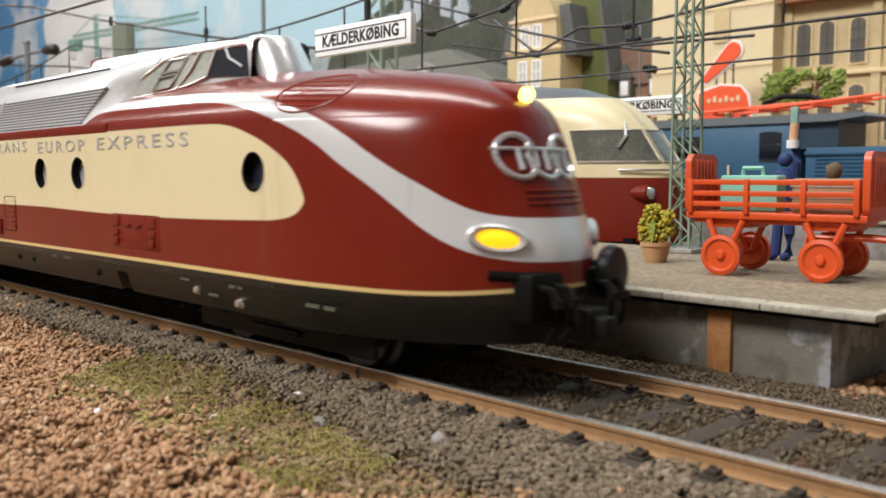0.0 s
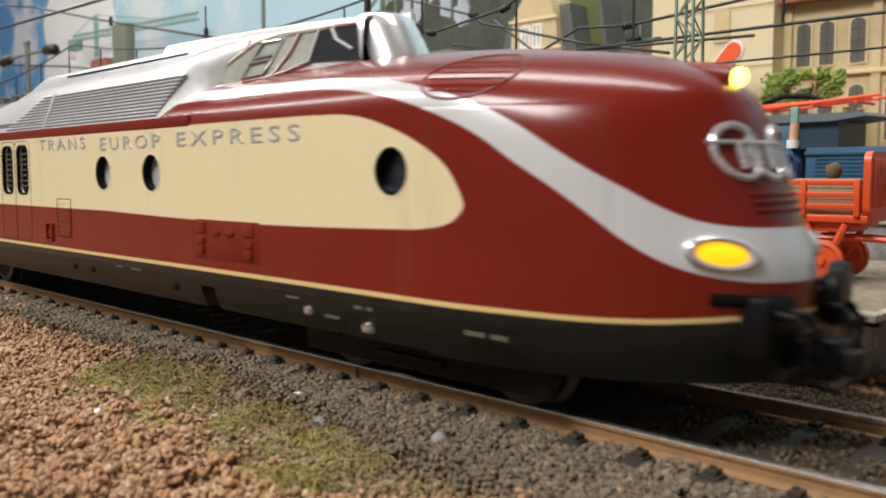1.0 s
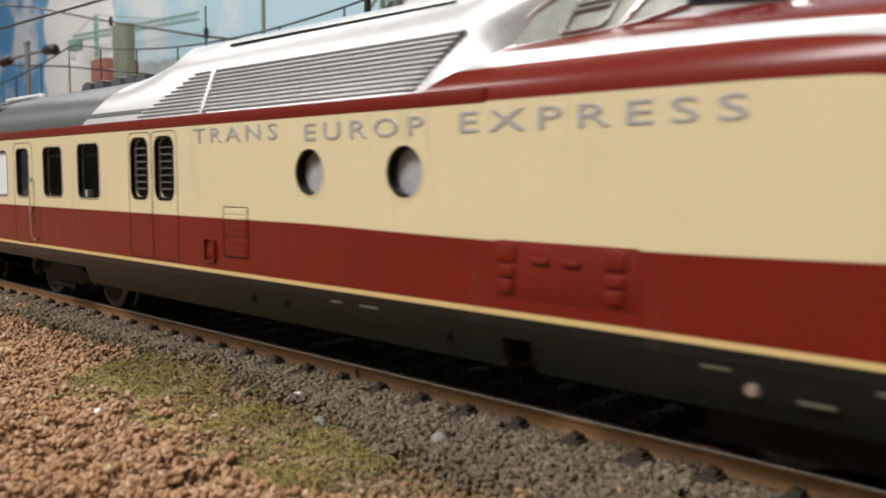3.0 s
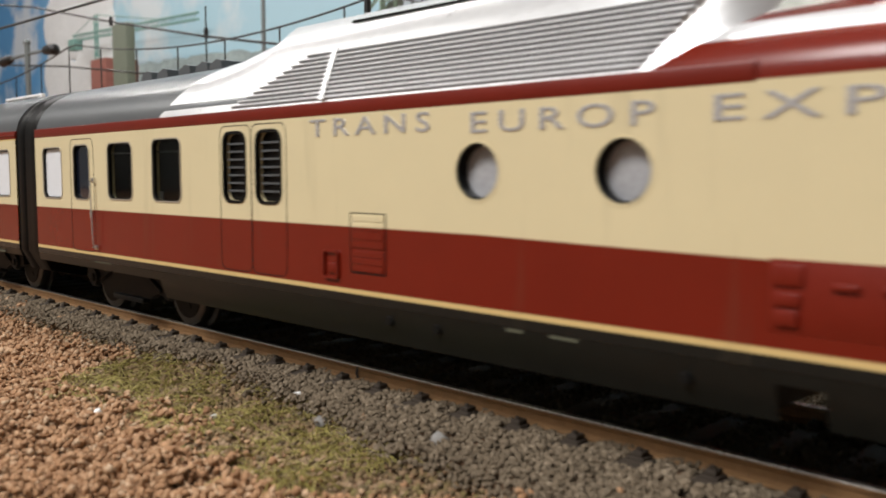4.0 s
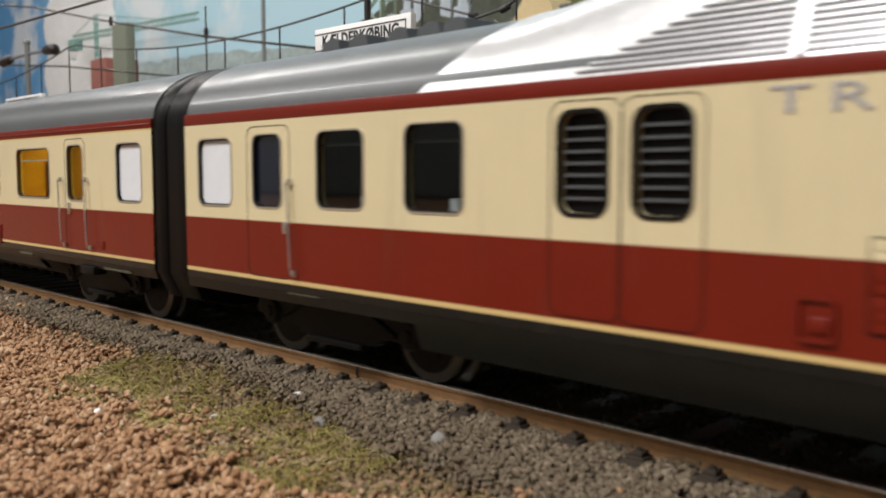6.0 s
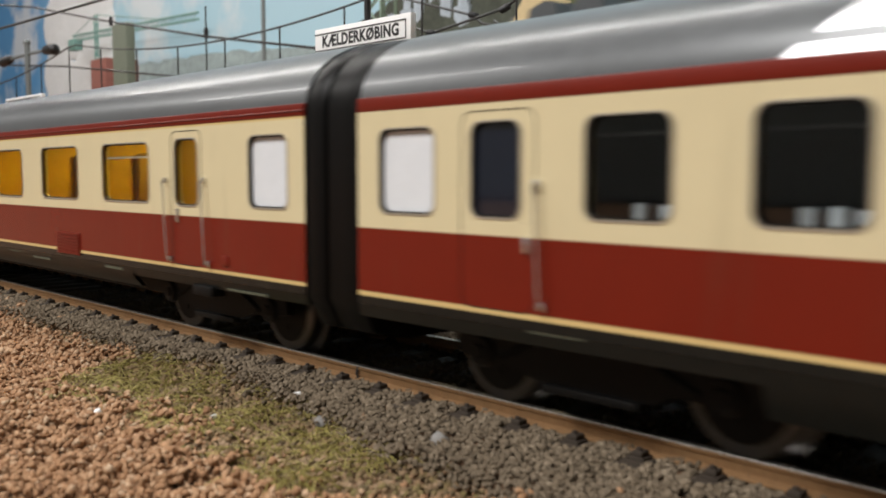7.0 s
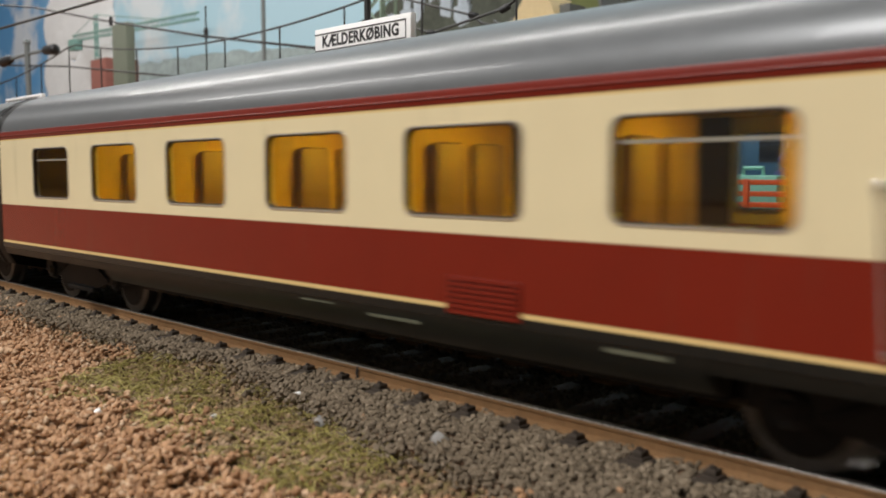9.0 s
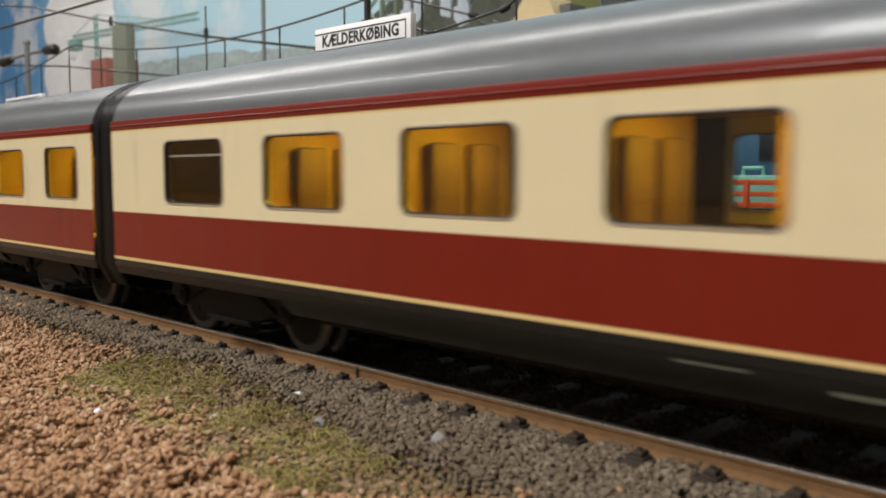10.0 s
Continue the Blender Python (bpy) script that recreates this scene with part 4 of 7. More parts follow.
def build_front():
    car = thing("front_car", 0, TRACK_Y, 0, "maroon and cream streamlined diesel railcar with silver wave", "railcar", "train")
    port = [(-160.6, 23.05, 5.3, 5.3, 2.65), (-144.8, 23.05, 5.3, 5.3, 2.65), (-93.3, 23.1, 5.0, 5.0, 2.5)]
    wins = [(-259.8, 23.1, 7.9, 8.4, "white"), (-247.9, 23.2, 5.9, 8.6, "dark"), (-234.0, 23.3, 8.0, 8.4, "clear"), (-219.5, 23.4, 8.0, 8.6, "clear")]
    lou = [(-201.9, 23.7, 4.7, 8.3), (-194.4, 23.7, 4.8, 8.3)]
    holes = [(a, b, w, h, 1.1) for a, b, w, h, k in wins] + [(a, b, w, h, 1.2) for a, b, w, h in lou] + port
    shell_sides(car, "front_paint", "cream and maroon side wall", -267.3, -89, holes, 9.0, 29.3)
    bm = bmesh.new()
    for s in (-1, 1):
        box(bm, -267.3, -134, *sorted((s * 15.25, s * 15.86)), 29.25, 30.75, 0.12)
    part("cornice", bm, "red", car, "maroon cornice under the roof")
    bm = bmesh.new()
    nose_grid(bm, [9.0, 9.6, 10.2, 11, 12, 13, 14, 15, 16, 17, 18.5, 20, 21.5, 23, 24.5, 26, 27.2, 28.2, 28.8, 29.12, 29.3], lambda z: -89, 30)
    part("nose", bm, "front_paint", car, "rounded maroon nose with silver wave", 60)
    bm = bmesh.new()
    nose_grid(bm, [29.3 + 8.1 * math.sin(math.pi / 2 * (k / 32) ** 1.3) for k in range(33)], lambda z: -150, 48)
    part("hood", bm, "front_paint", car, "rounded maroon hood", 60)
    # lower fairing
    bm = bmesh.new()
    nose_grid(bm, [4.6, 5.2, 6.2, 7.4, 8.4, 9.05], lambda z: -89, 20)
    for s in (-1, 1):
        open_strip(bm, [(s * nose_half(-100, z), z) for z in (5.0, 5.8, 6.8, 8.0, 9.05)], -128.5, -89)
        open_strip(bm, [(s * nose_half(-100, z), z) for z in (8.0, 9.05)], -132, -128.5)
        open_strip(bm, [(s * nose_half(-100, z), z) for z in (5.0, 5.8, 6.8, 8.0, 9.05)], -222.5, -132)
        open_strip(bm, [(s * nose_half(-100, z), z) for z in (7.7, 9.05)], -267.3, -222.5)
    part("skirt", bm, "skirt", car, "dark grey skirt round the nose", 60)
    bm = bmesh.new()
    box(bm, -221, -135, -11, 11, 4.2, 10)
    box(bm, -127, -70, -9, 9, 6.5, 10)
    box(bm, -266, -78, -13, 13, 9.2, 10.2)
    part("underframe", bm, "dark", car)
    # grey roof at the back
    bm = bmesh.new()
    extrude_section(bm, roof_section(39.0, 29.3), -267.3, -188)
    part("roof", bm, "roof", car, "grey rounded roof", 50)
    roof_vents(car, [-255, -249.2, -241.6, -236, -231.6])
    # white engine hump with louvres
    bm = bmesh.new()
    rings = []
    hump = [(-15.75, 30.2), (-15.7, 30.4), (-14.6, 33.5), (-13.4, 36.8), (-12.2, 39.2), (-10.4, 41.0), (-7, 42.0), (0, 42.5)]
    hy = [y for y, z in hump]
    fine = [-15.75 + 15.75 * math.sin(math.pi / 2 * k / 22) ** 1.4 for k in range(23)]
    hump = [(y, interp(y, hy, [z for q, z in hump])) for y in fine]
    for x, f, close in ((-219, 0.0, 0), (-216, 0.06, 0), (-213, 0.22, 0), (-209.5, 0.5, 0), (-206, 0.78, 0), (-202, 0.93, 0), (-197, 1.0, 0), (-150, 1.06, 0),
                        (-144, 1.07, 0), (-142, 1.07, 0.08), (-140, 1.06, 0.3), (-138, 1.05, 0.65), (-136.5, 1.04, 1.0)):
        ring = []
        for y, z in hump:
            cc = min(1.0, abs(y) / 15.6) ** 1.25
            zr = 29.75 + 9.7 * max(0.0, 1 - cc * cc) ** 0.475
            ring.append((y, zr + (z - zr) * f if z > 30.5 and z > zr else max(z, min(zr, 31.0))))
        if close:
            # the cover's front end draws in to the hood and the cab, leaning forward as it rises
            inner = []
            for y, z in ring:
                own = max(nose_half(-137, z) if z < 37.3 else 0.0, interp(z, (33, 36, 41.5, 43), (12.2, 11.4, 9.3, 8.6))) - 0.35
                inner.append((y + (max(y, -own) - y) * close, z - 0.4 * close))
            ring = inner
        full = ring + [(-y, z) for y, z in ring[-2::-1]]
        lean = min(1.0, max(0.0, x + 150) / 6) * 0.75 + min(1.0, max(0.0, -197 - x) / 9) * 1.3
        rings.append([bm.verts.new((x + lean * (z - 33), y, z)) for y, z in full])
    for a, b in zip(rings, rings[1:]):
        for i in range(len(a) - 1):
            bm.faces.new((a[i], a[i + 1], b[i + 1], b[i]))
    hood = part("engine_cover", bm, "silver", car, "silver-white engine cover with long louvres", 50)
    for i in range(11):
        z = 31.4 + i * 0.53
        y = -15.7 + (z - 30.4) * 0.345
        x0 = -203 + i * 1.3
        x1 = -143.5 + i * 0.45
        bm = bmesh.new()
        extrude_section(bm, [(y + 0.25, z - 0.2), (y - 0.24, z - 0.16), (y - 0.21, z - 0.04), (y + 0.25, z + 0.16)], x0, x1)
        part("louvre", bm, "silver", hood, "long horizontal louvre blade")
        # solid strip; its grey stands for the shade between two blades
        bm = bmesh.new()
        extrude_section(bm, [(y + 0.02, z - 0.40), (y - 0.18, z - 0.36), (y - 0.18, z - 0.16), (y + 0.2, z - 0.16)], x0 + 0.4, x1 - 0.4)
        part("louvre_gap", bm, "louvre_shade", hood, "grey strip painted as the shade between louvres")
    for x, w in ((-184.7, 0.8),):
        bm = bmesh.new()
        extrude_section(bm, [(-15.45, 31.0), (-15.75, 31.0), (-13.75, 36.9), (-13.4, 36.9)], x, x + w)
        part("louvre_rib", bm, "silver", hood, "upright rib across the louvres")
    bm = bmesh.new()
    box(bm, -184, -142, -11.75, -11.3, 39.9, 40.15)
    part("roof_rib", bm, "dark", hood)
    # cab
    build_cab(car)
    # black sheet added to stand for the unlit engine room, with small pale fittings
    bm = bmesh.new()
    box(bm, -266, -206, 1.0, 2.0, 10.4, 29.2)
    part("bulkhead", bm, "black", car, "added black sheet standing for the engine room's darkness")
    for x, z, w in ((-236.4, 19.6, 1.1), (-233.6, 19.5, 1.4), (-222.0, 19.6, 1.2), (-219.8, 19.7, 1.0), (-217.8, 19.5, 1.2)):
        bm = bmesh.new()
        box(bm, x - w / 2, x + w / 2, -11.0, -10.0, z - 1.4, z + 0.7, 0.15)
        part("engine_fitting", bm, "white", car, "small pale engine fitting")
    # windows and portholes
    for a, b, w, h, k in wins:
        window(car, a, b, w, h, 1.1, k)
        if k == "clear":
            bm = bmesh.new()
            box(bm, a - w / 2 + 0.2, a + w / 2 - 0.2, -HALF + 0.5, -HALF + 0.75, 25.9, 26.15)
            part("window_bar", bm, "skirt", car)
    for a, b, w, h in lou:
        for s in (-1, 1):
            bm = bmesh.new()
            ring_frame(bm, a, b, w, h, 1.2, 0.35, s * (HALF + 0.1), s * (HALF - 0.4))
            f = part("vent_window", bm, "dark", car, "louvred engine-room window")
            bm = bmesh.new()
            flat_pane(bm, a, b, w, h, 1.2, s * (HALF - 0.9), 0.2 * s)
            part("backing", bm, "black", f)
            for i in range(7):
                bm = bmesh.new()
                z = b - h / 2 + 1.2 + i * 0.98
                box(bm, a - w / 2 + 0.3, a + w / 2 - 0.3, *sorted((s * (HALF - 0.75), s * (HALF - 0.3))), z - 0.12, z + 0.12)
                part("slat", bm, "roof", f)
    for a, b, w, h, r in port:
        for s in (-1, 1):
            bm = bmesh.new()
            ring_frame(bm, a, b, w, h, r, 0.2, s * (HALF + 0.05), s * (HALF - 0.3))
            f = part("porthole", bm, "cream", car, "round window with a narrow rim")
            bm = bmesh.new()
            ring_frame(bm, a, b, w - 0.3, h - 0.3, r - 0.15, 0.12, s * (HALF - 0.12), s * (HALF - 1.5))
            part("tube", bm, "black", f, "dark inner rim")
            bm = bmesh.new()
            flat_pane(bm, a, b, w, h, r, s * (HALF - 1.4), 0.2 * s)
            part("pane", bm, "port_dark" if a > -100 else "port_grey", f, "recessed round pane")
    # doors and handrails
    door_lines(car, -252.1, -243.3, 28.5, 10.5)
    handrail(car, -242.9, 11.2, 21.9, 0.7)
    bm = bmesh.new()
    box(bm, -244.4, -243.8, -HALF - 0.35, -HALF + 0.1, 15.8, 17.3, 0.15)
    part("door_latch", bm, "chrome", car, "metal door handle")
    door_lines(car, -205.2, -198.1, 28.8, 10.8)
    door_lines(car, -198.1, -190.8, 28.8, 10.8)
    # vents and hatches on the lower flank
    grille(car, -178.9, -173.4, 14.9, 18.6, 4, "front_paint", proud=0.05)
    grille(car, -178.9, -173.4, 12.4, 14.7, 3, "front_paint", proud=0.05)
    bm = bmesh.new()
    ring_frame(bm, -176.15, 15.5, 5.6, 6.3, 0.1, 0.09, -HALF - 0.07, -HALF + 0.1)
    part("vent_joint", bm, "dark", car, "thin dark joint round the vents")
    bm = bmesh.new()
    ring_frame(bm, -182.3, 12.9, 2.2, 2.7, 0.2, 0.25, -HALF - 0.3, -HALF + 0.1)
    h = part("filler_hatch", bm, "red", car)
    bm = bmesh.new()
    box(bm, -182.9, -181.4, -HALF - 0.22, -HALF + 0.1, 11.9, 13.2, 0.2)
    part("filler_cap", bm, "red", h)
    bm = bmesh.new()
    box(bm, -132.5, -117.4, -HALF - 0.03, -HALF + 0.1, 11.7, 16.9, 0.02)
    h = part("side_hatch", bm, "red", car, "raised maroon hatch with hinges")
    for x in (-131.2, -119.6):
        bm = bmesh.new()
        box(bm, x - 1.1, x + 1.1, -HALF - 0.2, -HALF, 15.0, 16.6, 0.12)
        box(bm, x - 0.9, x + 0.9, -HALF - 0.24, -HALF, 13.6, 14.6, 0.12)
        box(bm, x - 0.8, x + 0.8, -HALF - 0.3, -HALF, 12.2, 13.4, 0.12)
        part("hinge", bm, "red", h)
    for x in (-127.3, -124.0):
        bm = bmesh.new()
        box(bm, x - 0.9, x + 0.9, -HALF - 0.3, -HALF, 15.0, 15.5, 0.1)
        part("hatch_grip", bm, "red", h)
    dashes(car, [(-112, -109.6, 8.3, 8.6), (-104.6, -102, 6.8, 7.1), (-99.4, -98.0, 8.3, 8.7), (-97.4, -96.4, 8.3, 8.7), (-83, -80.4, 7.6, 8.0), (-79.6, -77.6, 7.6, 8.0),
                 (-152, -149, 8.6, 8.9), (-157, -155, 8.6, 8.9), (-244, -238, 8.8, 9.0)], "mark", -HALF + 0.1, "small pale marking")
    for x, z in ((-108, 7.2), (-97.6, 6.4), (-139, 7.2), (-166, 7.6), (-173, 7.6)):
        bm = bmesh.new()
        disc(bm, (x, -HALF + 0.7, z), (0, -1, 0), 0.75, 0.45, 0.7, 14)
        part("skirt_fitting", bm, "chrome" if x > -120 else "dark", car)
    # lettering
    for text, x0, x1, z in (("TRANS", -186.0, -166.7, 27.9), ("EUROP", -161.5, -142.1, 27.55), ("EXPRESS", -137.2, -108.9, 27.6)):
        ob = words(text, 2.75, 0.06, Matrix(), "letters", "lettering", car, "raised silver capital letters", 0.015, 1.0, 1.42)
        w = ob.dimensions.x / MM
        if w <= 0:
            bpy.context.view_layer.update()
            w = ob.dimensions.x / MM
        k = (x1 - x0) / w
        ob.data.transform(at((x0 + x1) / 2, -HALF - 0.02, z - 0.1) @ Matrix.Diagonal((k, 1, 1, 1)))
    build_nose_fittings(car)
    bogie(car, -240.3)
    bogie(car, -95.0, masked=True)
    return car


def build_cab(car):
    """The raised driver's cab: silver roof, side windows, dark quarter panels and a bright wrapped front."""
    xs = (-150, -143, -136, -129, -121, -116, -112.5)
    base = (33.8, 34.0, 34.3, 34.8, 35.6, 36.4, 36.8)
    top = (42.6, 42.7, 42.8, 42.9, 43.0, 43.0, 43.0)
    low_half = (12.9, 12.2, 11.3, 10.2, 8.6, 6.8, 4.9)
    high_half = (11.0, 10.2, 9.3, 8.3, 7.0, 5.8, 4.5)

    def at_side(x, f, out=0.0):
        """Point on the cab's near side at x and height fraction f."""
        b, t, hb, ht = interp(x, xs, base), interp(x, xs, top), interp(x, xs, low_half), interp(x, xs, high_half)
        y = hb + (ht - hb) * f ** 1.3
        return Vector((x, -y - out, b + f * (t - b - 0.9)))

    bm = bmesh.new()
    rows = []
    for x in xs:
        t, ht = interp(x, xs, top), interp(x, xs, high_half)
        side = [at_side(x, f) for f in (0, 0.25, 0.5, 0.75, 1.0)]
        crown = [Vector((x, -ht + 0.6, t - 0.35)), Vector((x, -ht * 0.6, t)), Vector((x, 0, t + 0.25))]
        half = [(p.y, p.z) for p in side + crown]
        row = half + [(-y, z) for y, z in half[-2::-1]]
        rows.append([bm.verts.new((x, y, z)) for y, z in row])
    for a, b in zip(rows, rows[1:]):
        for i in range(len(a) - 1):
            bm.faces.new((a[i], a[i + 1], b[i + 1], b[i]))
    part("cab_roof", bm, "silver", car, "silver-white roof over the cab", 40)
    # bright front, curved in plan
    bm = bmesh.new()
    cols = []
    for k in range(21):
        a = radians(-104 + 208 * k / 20)
        cx, cy = math.cos(a), math.sin(a)
        cols.append([bm.verts.new((-113.2 + 3.7 * cx * w + dx, 3.9 * cy * w, z)) for dx, w, z in ((2.8, 1.05, 35.6), (2.2, 1.03, 37), (0.9, 1.0, 39.4), (-0.5, 0.98, 41.6), (-1.2, 0.93, 43.0), (-1.5, 0.75, 43.5), (-2.0, 0.05, 43.6))])
    for a, b in zip(cols, cols[1:]):
        for i in range(len(a) - 1):
            bm.faces.new((a[i], b[i], b[i + 1], a[i + 1]))
    part("windscreen_wrap", bm, "bright", car, "bright silver wrap round the cab front", 50)

    def pane_on_side(corners, material, name, label, out):
        for s in (1, -1):
            bm = bmesh.new()
            p0 = [at_side(x, f, out) for x, f in corners]
            p1 = [at_side(x, f, out - 0.12) for x, f in corners]
            a = [bm.verts.new((p.x, p.y * s, p.z)) for p in p0]
            b = [bm.verts.new((p.x, p.y * s, p.z)) for p in p1]
            bm.faces.new(a)
            n = len(a)
            for i in range(n):
                bm.faces.new((a[i], a[(i + 1) % n], b[(i + 1) % n], b[i]))
            part(name, bm, material, car, label)

    pane_on_side([(-137.5, 0.06), (-132, 0.06), (-127, 0.06), (-122.5, 0.1), (-119.0, 0.2), (-118.2, 0.82), (-121.5, 0.84), (-125.0, 0.84), (-129, 0.76), (-133, 0.5)], "cab_pane", "cab_window", "pale reflecting cab side window", 0.2)
    pane_on_side([(-118.8, 0.2), (-116, 0.14), (-114, 0.1), (-112.6, 0.08), (-113.2, 0.92), (-115.4, 0.9), (-118, 0.86)], "darkglass", "quarter_window", "dark wrapped windscreen pane", 0.22)
    bm = bmesh.new()
    for pts, loop in (([(-130.0, 0.12), (-126.0, 0.12), (-123.8, 0.78), (-127.4, 0.76)], True), ([(-129.2, 0.4), (-125.2, 0.42)], False), ([(-128.8, 0.48), (-124.9, 0.5)], False)):
        tube(bm, [at_side(x, f, 0.34) for x, f in pts], 0.2, 5, loop)
    edge = [(-137.5, 0.06), (-133, 0.5), (-129, 0.78), (-125, 0.86), (-118.2, 0.87), (-115.4, 0.92), (-113.2, 0.94)]
    tube(bm, [at_side(x, f, 0.24) for x, f in edge], 0.26, 6)
    tube(bm, [at_side(x, f, 0.24) for x, f in ((-137.5, 0.05), (-132, 0.05), (-127, 0.05), (-122.5, 0.09), (-119, 0.2))], 0.22, 6)
    tube(bm, [at_side(x, f, 0.3) for x, f in ((-118.2, 0.86), (-118.9, 0.2))], 0.22, 6)
    tube(bm, [at_side(x, f, 0.3) for x, f in ((-124.4, 0.08), (-122.2, 0.45), (-121.2, 0.84))], 0.2, 6)
    part("cab_window_frame", bm, "chrome", car, "thin metal window frame")
    bm = bmesh.new()
    tube(bm, [at_side(x, f, 0.36) for x, f in ((-116.2, 0.86), (-115.4, 0.6), (-113.8, 0.4), (-113.4, 0.34))], 0.2, 5)
    part("wiper", bm, "white", car, "pale windscreen wiper")


def build_nose_fittings(car):
    # oval headlamps in bright surrounds
    for s in (-1, 1):
        c = Vector((-61.9, s * 7.4, 16.05))
        tangent = Vector((0.70, -s * 0.70, -0.14)).normalized()
        normal = Vector((0.70, s * 0.71, 0.06)).normalized()
        up = normal.cross(tangent).normalized()
        if up.z < 0:
            up = -up
        m = Matrix((( tangent.x, up.x, normal.x, c.x), (tangent.y, up.y, normal.y, c.y), (tangent.z, up.z, normal.z, c.z), (0, 0, 0, 1)))

        def oval(a, b, n=28):
            return [(a * math.cos(2 * math.pi * k / n), b * math.sin(2 * math.pi * k / n)) for k in range(n)]
        bm = bmesh.new()
        rings = []
        for a, b, h in ((3.3, 1.7, -1.2), (3.15, 1.56, 0.1), (2.8, 1.3, 0.36), (2.25, 1.03, 0.2), (2.1, 0.95, -0.3)):
            rings.append([bm.verts.new(m @ Vector((px, py, h))) for px, py in oval(a, b)])
        for a, b in zip(rings, rings[1:]):
            for i in range(28):
                bm.faces.new((a[i], a[(i + 1) % 28], b[(i + 1) % 28], b[i]))
        lamp = part("headlamp", bm, "silver", car, "silver oval lamp surround", 50)
        bm = bmesh.new()
        top = bm.verts.new(m @ Vector((0.3, 0, 0.3)))
        r1 = [bm.verts.new(m @ Vector((px * 0.6 + 0.2, py * 0.6, 0.22))) for px, py in oval(2.15, 0.98)]
        r0 = [bm.verts.new(m @ Vector((px, py, 0.0))) for px, py in oval(2.15, 0.98)]
        for i in range(28):
            j = (i + 1) % 28
            bm.faces.new((r0[i], r0[j], r1[j], r1[i]))
            bm.faces.new((r1[i], r1[j], top))
        part("lens", bm, "lamp_glow", lamp, "glowing yellow lens", 60)
    # top lamp on its fairing
    bm = bmesh.new()
    lathe(bm, [(0.3, 0), (0.7, 0.8), (0.95, 3.0), (1.05, 6.0), (1.0, 6.3)], (-71.4, 0, 33.1), (1, 0, -0.22), 18)
    t = part("top_lamp", bm, "red", car, "small maroon lamp fairing")
    bm = bmesh.new()
    lathe(bm, [(0.92, 0), (0.88, 0.4), (0.55, 0.65), (0.1, 0.75)], (-65.25, 0, 31.75), (1, 0, -0.22), 18)
    part("lens", bm, "lamp_top", t, "glowing yellow lens")
    # emblem of linked rings, drawn as plain shapes
    def on_nose(y, z, out=0.25):
        x = nose_front(z)
        for k in range(240):
            xx = nose_front(z) - k * 0.05
            if nose_half(xx, z) >= abs(y):
                x = xx
                break
        return Vector((x + out, y, z))
    bm = bmesh.new()
    for cy in (-3.7, -0.5, 2.7):
        pts = []
        for k in range(25):
            a = radians(-215 + 250 * k / 24) if cy == -0.5 else radians(360 * k / 24)
            pts.append(on_nose(cy + 2.05 * math.cos(a), 24.8 + 2.35 * math.sin(a), 0.1))
        tube(bm, pts, 0.36, 6)
    tube(bm, [on_nose(-6.2 + 0.62 * k, 25.6) for k in range(19)], 0.24, 6)
    for y in (-3.7, -0.5, 2.7):
        tube(bm, [on_nose(y, 23.3 + 0.4 * k, 0.3) for k in range(7)], 0.3, 6)
    part("emblem", bm, "letters", car, "silver emblem of three linked rings")
    bm = bmesh.new()
    for z in (19.6, 20.3, 21.0):
        tube(bm, [on_nose(-4 + k * 0.8, z, 0.02) for k in range(11)], 0.2, 5)
    part("nose_rib", bm, "red", car)
    # round intake grilles on the hood
    for s in (-1, 1):
        def on_hood(x, z, out):
            y = nose_half(x, z)
            return Vector((x, s * (y + out * 0.7), z + out * 0.7))
        for i in range(6):
            z = 30.8 + i * 0.62
            half_len = 4.2 * math.sqrt(max(0.05, 1 - ((z - 32.4) / 2.4) ** 2))
            xc = -85.4
            bm = bmesh.new()
            tube(bm, [on_hood(xc - half_len + 2 * half_len * k / 8, z + 0.12 * (4 - k) * 0.4, -0.02) for k in range(9)], 0.13, 5)
            part("intake_slat", bm, "red", car)
        bm = bmesh.new()
        loop = [on_hood(-85.4 + 4.8 * math.cos(2 * math.pi * k / 28), 32.4 + 2.4 * math.sin(2 * math.pi * k / 28), -0.02) for k in range(28)]
        tube(bm, loop, 0.16, 6, True)
        part("intake_rim", bm, "red", car, "raised rim of the round air intake")
    # coupling, buffers and hoses under the nose
    bm = bmesh.new()
    box(bm, -64, -58.2, -6.4, 6.4, 7.0, 12.5, 0.6)
    part("coupling_box", bm, "black", car, "black coupling recess")
    bm = bmesh.new()
    lathe(bm, [(1.3, 0), (1.3, 2.6), (1.7, 2.7), (1.7, 3.2), (2.9, 3.4), (3.15, 4.0), (2.9, 4.9), (0.2, 5.2)], (-62.2, 5.2, 11.7), (1, 0.25, 0), 26)
    part("buffer", bm, "black", car, "black round buffer", 45)
    bm = bmesh.new()
    box(bm, -59, -54.8, -1.6, 1.6, 5.0, 8.6, 0.4)
    box(bm, -55.5, -53.2, -1.0, 1.0, 5.6, 7.8, 0.3)
    part("coupler", bm, "dark", car, "black metal coupler")
    for y in (-5.2, -3.0, 3.4, 5.4):
        bm = bmesh.new()
        tube(bm, [(-58.5, y, 11.0), (-56.6, y, 10.8), (-55.8, y, 9.4), (-56.0, y, 7.0), (-57.2, y, 5.4)], 0.42, 7)
        hose = part("brake_hose", bm, "black", car)
        bm = bmesh.new()
        disc(bm, (-55.8, y, 9.0), (0, 0, 1), 0.6, 0.6, 0.9, 8)
        part("hose_clip", bm, "dark", hose)
    bm = bmesh.new()
    rod(bm, (-62.6, -8.0, 12.2), (-60.4, -6.0, 12.0), 0.6, 12)
